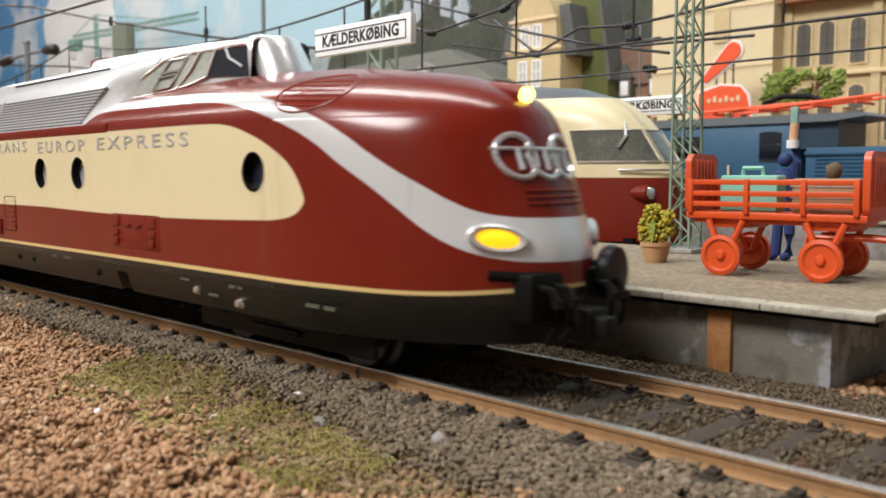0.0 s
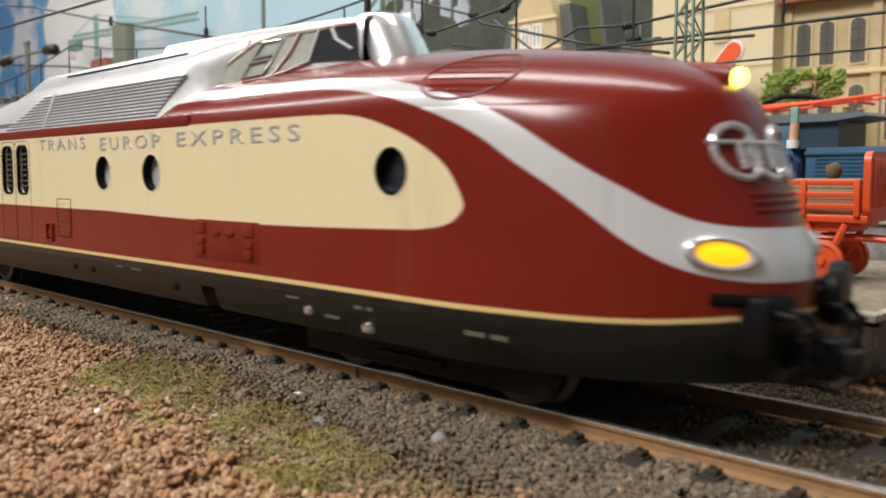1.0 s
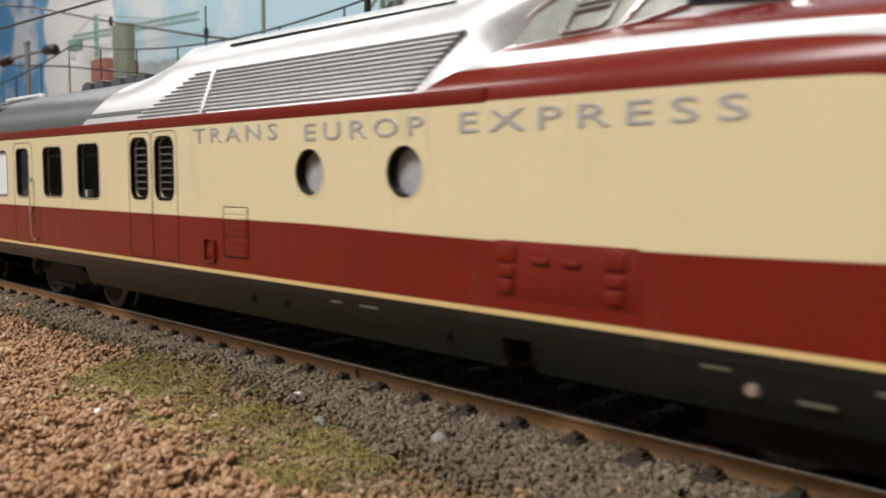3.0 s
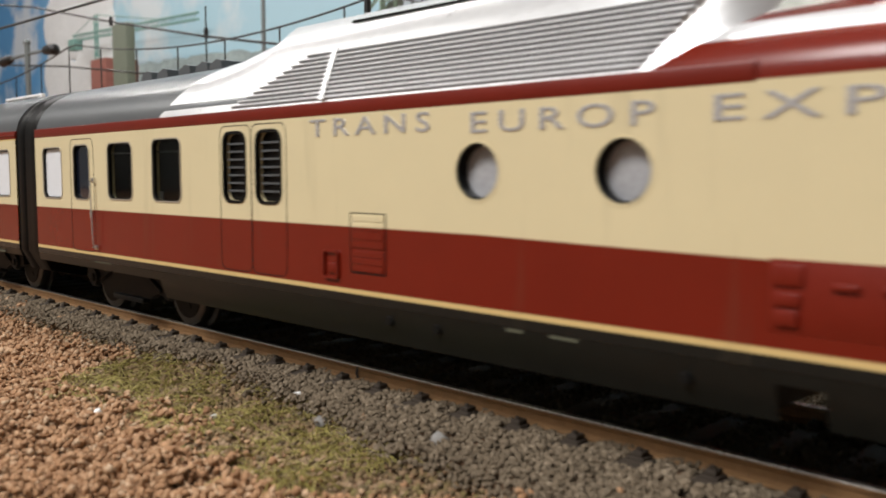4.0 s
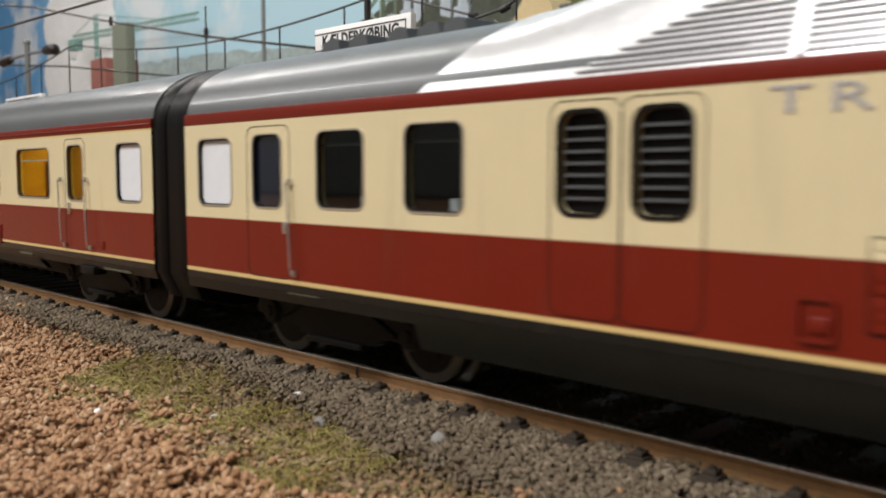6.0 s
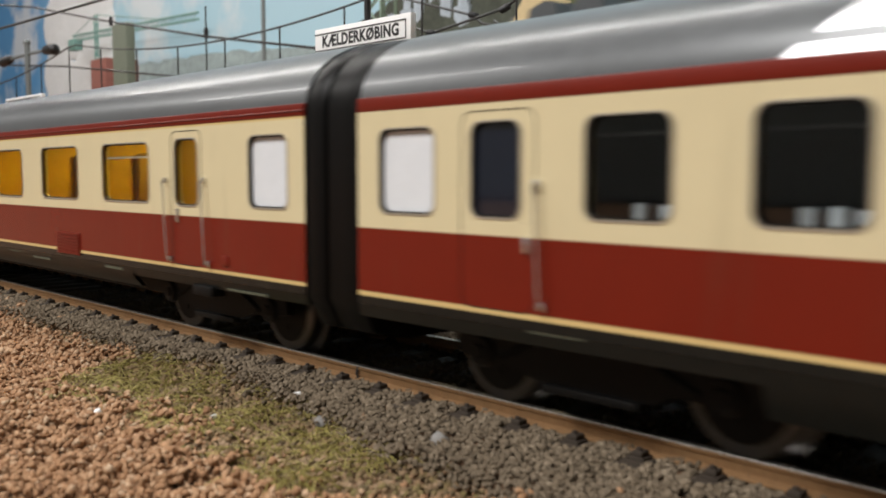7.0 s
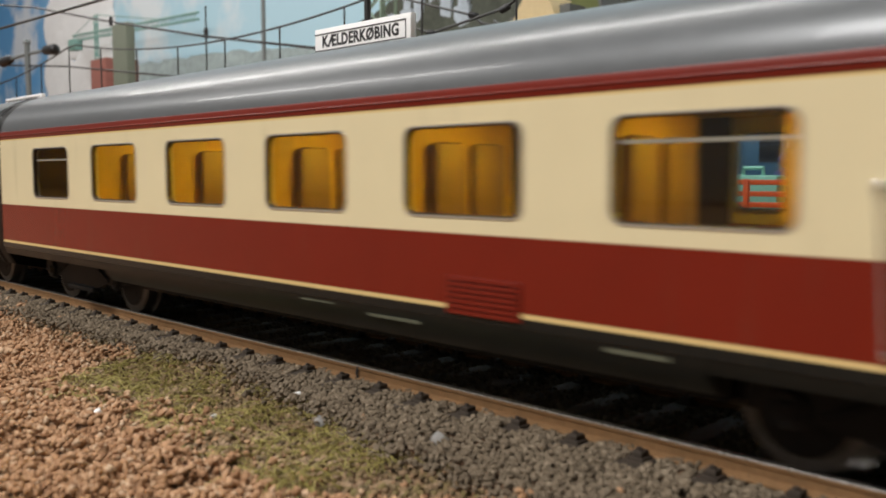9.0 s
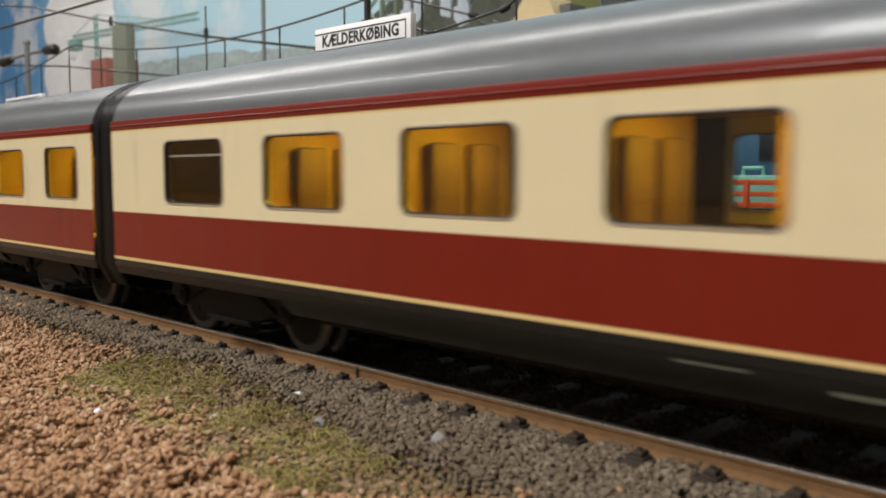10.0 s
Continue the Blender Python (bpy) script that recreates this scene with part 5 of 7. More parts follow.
    part("side_buffer_fairing", bm, "black", car)


FRONT = build_front()
MIDDLE = build_middle()
NEXT = build_next()


def to_scale(car):
    """Brings a car from its drawing to its true length, width and height on the rails."""
    done = set()
    for o in car.children_recursive:
        if o.data.name in done:
            continue
        done.add(o.data.name)
        if o.name.startswith(("wheelset", "wheel_disc")):
            continue
        else:
            o.data.transform(Matrix.Translation((0, 0, RISE * MM)) @ Matrix.Diagonal((LONG, WIDE, 1, 1)))


for _car in (FRONT, MIDDLE, NEXT):
    to_scale(_car)


# ---- platform with its things ----
PLAT_Z = 7.0


def build_platform():
    p = thing("platform", 0, 0, 0, "long station platform with stone edge and stained concrete wall", "platform")
    tagged(p, kind="structure")
    bm = bmesh.new()
    box(bm, -600, -38.0, 108.5, 176, PLAT_Z - 0.8, PLAT_Z)
    part("paving", bm, "platform_top", p, "sandy patterned paving")
    # edge stones, one by one
    rng = random.Random(4)
    x = -37.4
    protos = []
    for k in range(3):
        bm = bmesh.new()
        box(bm, -13.9, 0, 106.3, 109.6, PLAT_Z - 0.85, PLAT_Z + 0.1, 0.2)
        protos.append(mesh_of("edge_stone", bm, "platform_edge", 35))
    for i in range(30):
        ob = new("edge_stone", protos[i % 3])
        ob.parent = p
        ob.matrix_basis = at(x - i * 14.0, rng.uniform(-0.15, 0.15), rng.uniform(-0.12, 0.08))
    # end edge
    bm = bmesh.new()
    box(bm, -38.6, -36.8, 109.7, 176, PLAT_Z - 0.85, PLAT_Z + 0.1, 0.2)
    part("end_stone", bm, "platform_edge", p)
    # wall
    bm = bmesh.new()
    box(bm, -600, -43.4, 109.0, 111.5, -4.6, PLAT_Z - 0.84)
    box(bm, -45.4, -43.4, 111.6, 174, -4.6, PLAT_Z - 0.84)
    part("platform_wall", bm, "wall_stained", p, "grey stained concrete wall")
    bm = bmesh.new()
    box(bm, -600, -37.5, 107.6, 109.2, PLAT_Z - 1.6, PLAT_Z - 0.88)
    part("ledge", bm, "dark", p)
    for px in (-57.95, -118, -180, -242):
        bm = bmesh.new()
        box(bm, px - 1.7, px + 1.7, 108.3, 109.2, -4.6, PLAT_Z - 1.62, 0.15)
        part("wall_post", bm, "rusty_post", p, "rust-stained upright post")
    # ground rising at the far end
    rng = np.random.default_rng(3)
    pts = [(x, y, -4 + 0.02 * (y - 95) + 0.5 * rng.random()) for x, y in zip(rng.uniform(-42, 40, 5000), rng.uniform(95, 175, 5000))]
    q = lumps("gravel_bank", pts, 0.5 + 0.4 * rng.random(5000), "granule", 0.8, 9)
    tagged(q, "brown loose gravel beyond the platform end", "gravel", kind="stuff")


def build_cart():
    """Orange luggage cart: flat bed with rail sides, two end boards, four wheels and a drawbar."""
    t = thing("luggage_cart", -63.6, 138.6, PLAT_Z, "bright orange plastic luggage cart on the platform", "luggage cart", turn=CART_TURN)
    L, W = 14.2, 5.0
    bm = bmesh.new()
    box(bm, -L, L, -W, W, 9.0, 10.1, 0.2)
    box(bm, -L + 1, L - 1, -W + 0.8, W - 0.8, 8.3, 9.1, 0.1)
    part("bed", bm, "orange", t)
    for s in (-1, 1):
        for k, z in enumerate((11.4, 13.1, 14.9)):
            bm = bmesh.new()
            box(bm, -L + 0.8, L - 1.2, s * W - 0.3, s * W + 0.3, z - 0.42, z + 0.42, 0.12)
            part("side_rail", bm, "orange", t)
        for x in (-L + 0.9, -3.9, 5.0, L - 1.5):
            bm = bmesh.new()
            box(bm, x - 0.42, x + 0.42, s * W - 0.48, s * W + 0.48, 9.9, 15.4, 0.12)
            part("side_post", bm, "orange", t)
    for s in (-1, 1):
        bm = bmesh.new()
        x = s * (L - 0.3)
        outline = rounded(2 * W, 9.6, 1.6)
        vs = [(py, 14.7 + pz) for py, pz in outline]
        a = [bm.verts.new((x - 0.5, py, pz)) for py, pz in vs]
        b = [bm.verts.new((x + 0.5, py, pz)) for py, pz in vs]
        bm.faces.new(a)
        bm.faces.new(b[::-1])
        n = len(a)
        for i in range(n):
            bm.faces.new((a[i], a[(i + 1) % n], b[(i + 1) % n], b[i]))
        e = part("end_board", bm, "orange", t, "ribbed rounded end board")
        for i in range(6):
            bm = bmesh.new()
            y = -W + 1.8 + i * (2 * W - 3.6) / 5
            box(bm, x - 0.8, x + 0.8, y - 0.4, y + 0.4, 11.2, 18.6, 0.2)
            part("rib", bm, "orange", e)
    for x in (-7.4, 8.2):
        bm = bmesh.new()
        for s in (-1, 1):
            for q in (-1, 1):
                rod(bm, (x + q * 2.9, s * 4.6, 8.8), (x + q * 0.5, s * 4.9, 3.4), 0.55, 8)
        rod(bm, (x, -5.4, 3.2), (x, 5.4, 3.2), 0.6, 8)
        box(bm, x - 3.6, x + 3.6, -4.0, 4.0, 7.6, 8.5, 0.1)
        a = part("axle_frame", bm, "orange", t)
        for s in (-1, 1):
            bm = bmesh.new()
            lathe(bm, [(0.4, 0.2), (2.4, 0.0), (2.7, 0.5), (3.2, 0.55), (3.25, 1.5), (2.6, 1.7), (2.2, 1.35), (0.9, 1.3), (0.6, 1.8), (0.1, 1.9)], (x, s * 5.0, 3.25), (0, s, 0), 30)
            part("wheel", bm, "orange", t, "orange disc wheel")
    bm = bmesh.new()
    for s in (-1, 1):
        tube(bm, [(5.0, s * 3.4, 3.6), (5.2, s * 3.4, 6.6), (13, s * 2.2, 6.6), (20, s * 0.8, 6.2), (26, s * 0.5, 5.9)], 0.5, 6)
    rod(bm, (26, -2.2, 5.9), (26, 2.2, 5.9), 0.5)
    part("drawbar", bm, "orange", t, "orange towing bar")
    return t


def build_luggage(cart):
    m = cart.matrix_basis
    def put(name, x, y, z, w, d, h, mat, label, cat):
        t = new(name)
        t.matrix_basis = m @ at(x, y, z)
        tagged(t, label, cat, "luggage on the cart")
        bm = bmesh.new()
        box(bm, -w / 2, w / 2, -d / 2, d / 2, 0, h, 0.4)
        part("case", bm, mat, t)
        return t
    c = put("suitcase", -5.6, 1.5, 10.1, 9.6, 4.0, 5.9, "teal", "turquoise plastic suitcase on the cart", "suitcase")
    bm = bmesh.new()
    tube(bm, [(-1.7, 0, 5.7), (-1.6, 0, 7.1), (1.6, 0, 7.1), (1.7, 0, 5.7)], 0.4, 6)
    part("handle", bm, "teal", c)
    c = put("crate", 6.5, 1.2, 10.1, 9.5, 5.0, 5.4, "wood", "brown wooden crate on the cart", "crate")
    bm = bmesh.new()
    for z in (1.0, 2.8, 4.5):
        box(bm, -4.9, 4.9, -2.65, -2.4, z - 0.5, z + 0.5, 0.08)
    part("slat", bm, "platform_edge", c)
    lump = lumps("sack", [(0, 0, 0)], [1.6], "ballast_brown", 0.9, 77)
    lump.matrix_basis = m @ at(7.6, 0.2, 16.6)
    tagged(lump, "small tied sack lying on the crate", "sack", "luggage on the cart")


def build_plant():
    t = thing("potted_plant", -89.6, 143.2, PLAT_Z, "yellow-flowering bush in a clay pot", "potted plant")
    bm = bmesh.new()
    lathe(bm, [(1.9, 0), (2.3, 1.4), (2.6, 3.0), (2.85, 3.05), (2.85, 3.7), (2.4, 3.7), (2.2, 3.2)], (0, 0, 0), (0, 0, 1), 20)
    part("pot", bm, "clay", t, "tan clay pot")
    rng = np.random.default_rng(5)
    pts = []
    for cx, cz, r, n in ((-1.4, 6.5, 2.0, 170), (-0.6, 9.0, 1.8, 150), (1.9, 6.2, 1.7, 120), (2.4, 8.6, 1.2, 70), (-2.0, 4.8, 1.4, 70), (0.2, 5.0, 2.0, 120)):
        d = rng.normal(size=(n, 3))
        d /= np.linalg.norm(d, axis=1)[:, None]
        pts.append(np.array([cx, 0, cz]) + d * r * rng.uniform(0.6, 1.05, (n, 1)))
    pts = np.concatenate(pts)
    ob = lumps("foliage", pts, rng.uniform(0.25, 0.5, len(pts)), "leaf_yellow", 0.9, 31)
    ob.parent = t
    bm = bmesh.new()
    for x, zz in ((0.6, 9.4), (0.2, 8.4), (1.0, 8.8)):
        rod(bm, (0.1, -1.6, 3.4), (x, -1.9, zz - 1.5), 0.28, 5)
    part("stem", bm, "leaf", t)


def build_figure():
    """A painted dispatcher figurine, kept as one plain shape."""
    bm = bmesh.new()
    for s in (-1, 1):
        tube(bm, [(s * 1.2 - 0.2, 0, 0.9), (s * 1.1, 0, 5), (s * 0.9, 0, 9.6)], 1.0, 8)
        lathe(bm, [(0.3, -1.9), (0.8, -1.2), (0.8, 1.2), (0.3, 1.5)], (s * 1.2 - 0.5, -0.9, 0.75), (0, 1, 0.0), 8)
    lathe(bm, [(1.7, 9), (2.1, 12), (2.5, 15), (1.9, 16.6), (0.8, 17.3)], (0, 0, 0), (0, 0, 1), 14)
    bmesh.ops.create_uvsphere(bm, u_segments=14, v_segments=9, radius=1.35, matrix=Matrix.Translation((0, -0.2, 18.9)))
    tube(bm, [(-1.9, -0.2, 15.9), (-2.1, -0.3, 13.0), (-1.9, -1.0, 10.6)], 0.8, 8)
    tube(bm, [(1.7, -0.4, 15.4), (2.2, -0.8, 18.4), (1.9, -0.8, 21.3)], 0.95, 8)
    ob = part("figurine", bm, "navy", None)
    ob.matrix_basis = at(-75.0, 164.0, PLAT_Z, 10)
    tagged(ob, "small dark blue dispatcher figurine with one raised arm", "figurine")
    return ob


def build_signal_disc():
    t = thing("signal_disc", -73.2, 163.0, PLAT_Z + 22.4, "green signalling disc on a pale handle", "signal disc")
    bm = bmesh.new()
    rod(bm, (0, 0, 0), (0.2, 0, 3.2), 0.8, 10)
    part("handle", bm, "skin", t)
    bm = bmesh.new()
    box(bm, -0.6, 0.8, -0.3, 0.3, 3.0, 6.2, 0.15)
    part("disc", bm, "crane", t, "green plate")
    bm = bmesh.new()
    disc(bm, (-0.1, 0, -1.4), (0, 0, 1), 1.1, 1.1, 1.5, 12)
    part("cuff", bm, "white", t, "white cuff")


def build_sign(x, y, z, length, height, label, name="station_sign"):
    t = thing(name, x, y, z, label, "station sign", "station name signs")
    bm = bmesh.new()
    box(bm, -length / 2, length / 2, -0.8, 0.8, -height / 2, height / 2, 0.15)
    part("board", bm, "sign_white", t, "white enamel board")
    for s in (-1, 1):
        bm = bmesh.new()
        box(bm, -length / 2 + 0.1, length / 2 - 1.4, -0.95, -0.78, s * height * 0.30 - 0.11, s * height * 0.30 + 0.11)
        part("border_line", bm, "ink", t)
    bm = bmesh.new()
    box(bm, length / 2 - 1.6, length / 2 - 1.4, -0.95, -0.78, -height * 0.3, height * 0.3)
    part("border_line", bm, "ink", t)
    ob = words("KÆLDERKØBING", height * 0.56, 0.04, Matrix(), "ink", "sign_lettering", t, "black capital letters", 0.13, 1.0, 1.06)
    bpy.context.view_layer.update()
    k = length * 0.80 * MM / ob.dimensions.x
    ob.data.transform(at(-0.4, -0.82, 0) @ Matrix.Diagonal((k, 1, 1, 1)))
    return t


def lattice_mast(x, y, z0, z1, w, name="catenary_mast"):
    """A square lattice mast of four legs with zigzag bracing."""
    t = thing(name, x, y, z0, "green steel lattice mast of the overhead line", "catenary mast", "masts")
    h = z1 - z0
    for sx in (-1, 1):
        for sy in (-1, 1):
            bm = bmesh.new()
            rod(bm, (sx * w / 2, sy * w / 2, 0), (sx * w * 0.36, sy * w * 0.36, h), w * 0.075, 4)
            part("leg", bm, "mast", t)
    n = int(h / (w * 0.85))
    for k in range(n):
        a, b = h * k / n, h * (k + 1) / n
        wa, wb = w / 2 - w * 0.14 * k / n, w / 2 - w * 0.14 * (k + 1) / n
        s = 1 if k % 2 else -1
        for q in (-1, 1):
            part("brace", rod(bmesh.new(), (s * wa, q * wa, a), (-s * wb, q * wb, b), w * 0.045, 4), "mast", t)
            part("brace", rod(bmesh.new(), (q * wa, s * wa, a), (q * wb, -s * wb, b), w * 0.045, 4), "mast", t)
    bm = bmesh.new()
    box(bm, -w * 0.8, w * 0.8, -w * 0.8, w * 0.8, 0, 1.0, 0.2)
    part("foot", bm, "concrete", t)
    return t


build_platform()
CART_TURN = 4.0
CART = build_cart()
build_luggage(CART)
build_plant()
build_figure()
build_signal_disc()


# ---- far tracks and standing trains ----
def build_far_ground():
    for y, n in ((205.0, "railway_track"), (242.0, "railway_track"), (352.0, "railway_track")):
        build_track(y, -700, 120, n, detail=False)
    p = thing("far_platform", 0, 0, 0, "second low platform of pale concrete", "platform")
    tagged(p, kind="structure")
    bm = bmesh.new()
    box(bm, -700, 60, 275, 325, -4, 8.5)
    part("paving", bm, "concrete", p)
    bm = bmesh.new()
    box(bm, -700, 60, 273.8, 277, 8.6, 9.8, 0.2)
    part("edge_stone", bm, "platform_edge", p)


def build_rae():
    """Cream and maroon electric trainset with a rounded cab."""
    car = thing("express_trainset", 0, 205.0, 0, "standing cream and maroon electric trainset with rounded cab", "train")
    hw = 15.5
    X0 = RAE_X

    def hw_at(x, z):
        xf = X0 + interp(z, (6, 12, 20, 25, 34, 39, 43.5, 47, 48.7), (0, 0.5, -1.0, -3.0, -9.5, -14.5, -21, -33, -50))
        x0 = X0 - 40 - max(0, z - 38) * 2.0
        h = hw if z < 38 else hw * math.sqrt(max(0, 1 - ((z - 38) / 10.8) ** 2))
        u = (x - x0) / (xf - x0)
        return h if u <= 0 else h * max(0, 1 - min(1, u) ** 2.6) ** 0.45, xf

    def grid(heights):
        bm = bmesh.new()
        rows = []
        for z in heights:
            xf = hw_at(0, z)[1]
            row = []
            for k in range(31):
                x = X0 - 260 + (xf - X0 + 260) * math.sin(math.pi / 2 * k / 30) ** 0.6
                row.append((x, hw_at(x, z)[0] if k < 30 else 0.0, z))
            rows.append([bm.verts.new((x, -y, z)) for x, y, z in row] + [bm.verts.new((x, y, z)) for x, y, z in row[-2::-1]])
        for a, b in zip(rows, rows[1:]):
            for i in range(len(a) - 1):
                bm.faces.new((a[i], a[i + 1], b[i + 1], b[i]))
        return bm
    part("lower_body", grid([6, 8, 10, 13, 16, 19, 22.4]), "red", car, "maroon lower body", 60)
    part("upper_body", grid([22.4, 24, 26, 28, 30, 32, 34, 36, 38, 40, 42, 43.8]), "cream", car, "cream upper body", 60)
    part("roof", grid([43.8, 45, 46, 47, 47.9, 48.5]), "roof", car, "grey roof", 60)

    def on_front(y, z, out=0.15):
        xf = hw_at(0, z)[1]
        for k in range(600):
            x = xf - k * 0.1
            if hw_at(x, z)[0] >= abs(y):
                break
        return Vector((x + out * 0.8, y - out * 0.6 if y < -2 else y, z + 0.1))

    def patch_on(ys, zs, material, name, label, out):
        bm = bmesh.new()
        rows = [[bm.verts.new(on_front(y, z, out)) for y in ys] for z in zs]
        for a, b in zip(rows, rows[1:]):
            for i in range(len(a) - 1):
                bm.faces.new((a[i], a[i + 1], b[i + 1], b[i]))
        return part(name, bm, material, car, label, 60)
    zs = [26.3 + 1.04 * k for k in range(9)]
    for ys in ([-14.6 + 1.0 * k for k in range(11)], [-3.6 + 0.72 * k for k in range(11)], [4.4 + 1.0 * k for k in range(11)]):
        w = patch_on(ys, zs, "windscreen", "windscreen", "dark curved windscreen pane", 0.2)
        bm = bmesh.new()
        loop = [on_front(y, zs[0], 0.25) for y in ys] + [on_front(ys[-1], z, 0.25) for z in zs[1:]] + [on_front(y, zs[-1], 0.25) for y in ys[-2::-1]] + [on_front(ys[0], z, 0.25) for z in zs[-2:0:-1]]
        tube(bm, loop, 0.28, 5, True)
        part("windscreen_frame", bm, "frame", w)
    bm = bmesh.new()
    tube(bm, [on_front(-7.5, 36.5, 0.6), on_front(-9.0, 33, 0.7), on_front(-11.0, 30.0, 0.7)], 0.45, 6)
    part("wiper", bm, "chrome", car, "bright windscreen wiper")
    bm = bmesh.new()
    tube(bm, [on_front(-12 + 1.4 * k, 24.2, 0.9) for k in range(17)], 0.35, 6)
    part("front_handrail", bm, "chrome", car, "long polished rail under the windscreen")
    for s in (-1, 1):
        p = on_front(s * 9.6, 18.3, 0)
        bm = bmesh.new()
        lathe(bm, [(0.1, -7.5), (1.0, -6.0), (1.8, -3.0), (2.1, 0.5), (2.2, 2.2), (1.7, 2.4)], p, (1, s * 0.08, 0), 20)
        l = part("headlamp", bm, "red", car, "maroon lamp housing with clear lens")
        bm = bmesh.new()
        lathe(bm, [(1.7, 0), (1.5, 0.3), (0.2, 0.6)], p + Vector((2.3, s * 0.2, 0)), (1, s * 0.08, 0), 18)
        part("lens", bm, "chrome", l)
    bm = bmesh.new()
    for cy in (-2.6, 0, 2.6):
        tube(bm, [on_front(cy + 1.8 * math.cos(2 * math.pi * k / 18), 18.6 + 1.8 * math.sin(2 * math.pi * k / 18), 0.3) for k in range(18)], 0.22, 5, True)
    part("emblem", bm, "frame", car, "emblem of three linked rings")
    bm = bmesh.new()
    box(bm, X0 - 250, X0 - 8, -12, 12, 0.2, 7)
    part("underframe", bm, "dark", car)


def build_loco():
    """Blue electric locomotive with a tall middle cab, a low bonnet and folded red pantographs."""
    t = thing("electric_locomotive", 13, 352.0, 0, "standing blue electric locomotive with folded red pantographs", "locomotive")
    y = -15.0
    bm = bmesh.new()
    box(bm, -330, -163, y, 15, 11, 43, 0.6)
    part("cab_body", bm, "blue", t, "blue body with louvred panels")
    bm = bmesh.new()
    box(bm, -160, 40, y + 1, 14, 11, 33.5, 0.8)
    part("bonnet", bm, "blue", t, "low blue bonnet")
    bm = bmesh.new()
    prism(bm, [(-330, 43), (-150, 43), (-137, 44.6), (-139, 46), (-163, 46.0), (-330, 46.8)], y - 1.2, 16.2)
    part("roof", bm, "loco_roof", t, "grey roof with a long visor")
    bm = bmesh.new()
    box(bm, -330, 40, -13, 13, 1, 11)
    part("running_gear", bm, "dark", t)
    for x in range(-320, 40, 22):
        bm = bmesh.new()
        disc(bm, (x, -13.4, 6.5), (0, -1, 0), 6.4, 6.4, 1.0, 24)
        part("wheel", bm, "skirt", t)
    bm = bmesh.new()
    box(bm, -163, -148, y + 1.5, 13, 33, 43)
    part("front_cab", bm, "blue_dark", t)
    for x0, x1, z0, z1 in ((-217, -203, 30, 39), (-178, -169, 28, 40)):
        bm = bmesh.new()
        box(bm, x0, x1, y - 0.3, y + 0.2, z0, z1, 0.2)
        w = part("window", bm, "darkglass", t, "dark cab window")
    for x0, x1 in ((-262, -232), (-300, -268), (-228, -220)):
        for z0 in (16.0, 27.5):
            bm = bmesh.new()
            box(bm, x0, x1, y - 0.4, y + 0.2, z0, z0 + 10.5, 0.1)
            pl = part("louvre_panel", bm, "blue", t)
            bm = bmesh.new()
            for k in range(8):
                z = z0 + 1 + k * 1.2
                prism(bm, [(x0 + 1, z), (x1 - 1, z), (x1 - 1, z + 0.6), (x0 + 1, z + 0.6)], y - 0.9, y - 0.3)
            part("louvres", bm, "blue", pl)
    bm = bmesh.new()
    for x0, x1 in ((-156, -132), (-128, -104), (-100, -76)):
        for k in range(9):
            prism(bm, [(x0, 17 + k * 1.5), (x1, 17 + k * 1.5), (x1, 17.7 + k * 1.5), (x0, 17.7 + k * 1.5)], y + 0.4, y + 1.1)
    part("bonnet_louvres", bm, "blue", t)
    bm = bmesh.new()
    box(bm, -160, 40, y - 0.2, y + 1, 30.6, 31.8, 0.2)
    part("bonnet_trim", bm, "blue", t)
    bm = bmesh.new()
    rod(bm, (-330, y - 1.4, 20), (-163, y - 1.4, 20), 0.5, 6)
    part("handrail", bm, "frame", t)
    for x in (-300, -240, -190):
        bm = bmesh.new()
        rod(bm, (x, y - 1.5, 12), (x, y - 1.5, 27), 0.5, 6)
        part("handrail", bm, "trim", t)
    for xc in (-255, -172):
        bm = bmesh.new()
        for yy in (-8, 8):
            tube(bm, [(xc - 34, yy, 49.2), (xc, yy * 0.6, 51.0), (xc + 32, yy * 0.5, 51.8)], 0.7, 6)
            tube(bm, [(xc - 34, yy * 0.5, 48.6), (xc, yy, 50.0), (xc + 36, yy * 0.8, 52.6)], 0.6, 6)
        for dx in (-30, -10, 12, 28):
            rod(bm, (xc + dx, -9, 49.4 + dx * 0.03), (xc + dx, 9, 49.4 + dx * 0.03), 0.6, 6)
        part("pantograph", bm, "sign_red", t, "folded red pantograph")
        for dx in (-24, 24):
            for yy in (-7, 7):
                bm = bmesh.new()
                lathe(bm, [(1.2, 0), (1.6, 0.8), (1.0, 1.4), (1.6, 2.0), (1.0, 2.6)], (xc + dx, yy, 46.2), (0, 0, 1), 10)
                part("insulator", bm, "wood", t)
    bm = bmesh.new()
    tube(bm, [(-184, 0, 52), (-176, 0, 54.5), (-165, 0, 54), (-160, 0, 52)], 1.2, 6)
    part("contact_strip", bm, "black", t)


RAE_X = -119.5
build_far_ground()
build_rae()
build_loco()
lattice_mast(-97.0, 166.0, PLAT_Z, 95, 4.6)
lattice_mast(-465.0, 400.0, -4, 175, 16.0)
build_sign(-157.9, 130.0, 54.05, 33.6, 6.4, "white station name sign with black letters hung above the platform")
build_sign(-364.0, 130.0, 51.2, 38.0, 4.6, "white station name sign far down the platform")
bm = bmesh.new()
rod(bm, (-364.0, 131.5, PLAT_Z), (-364.0, 131.5, 52.0), 0.6, 8)
tagged(part("sign_post", bm, "mast"), "thin green post of a station sign", "sign post")
build_sign(-149.6, 228.0, 43.2, 32.0, 5.4, "white station name sign with black letters on the mast")
bm = bmesh.new()
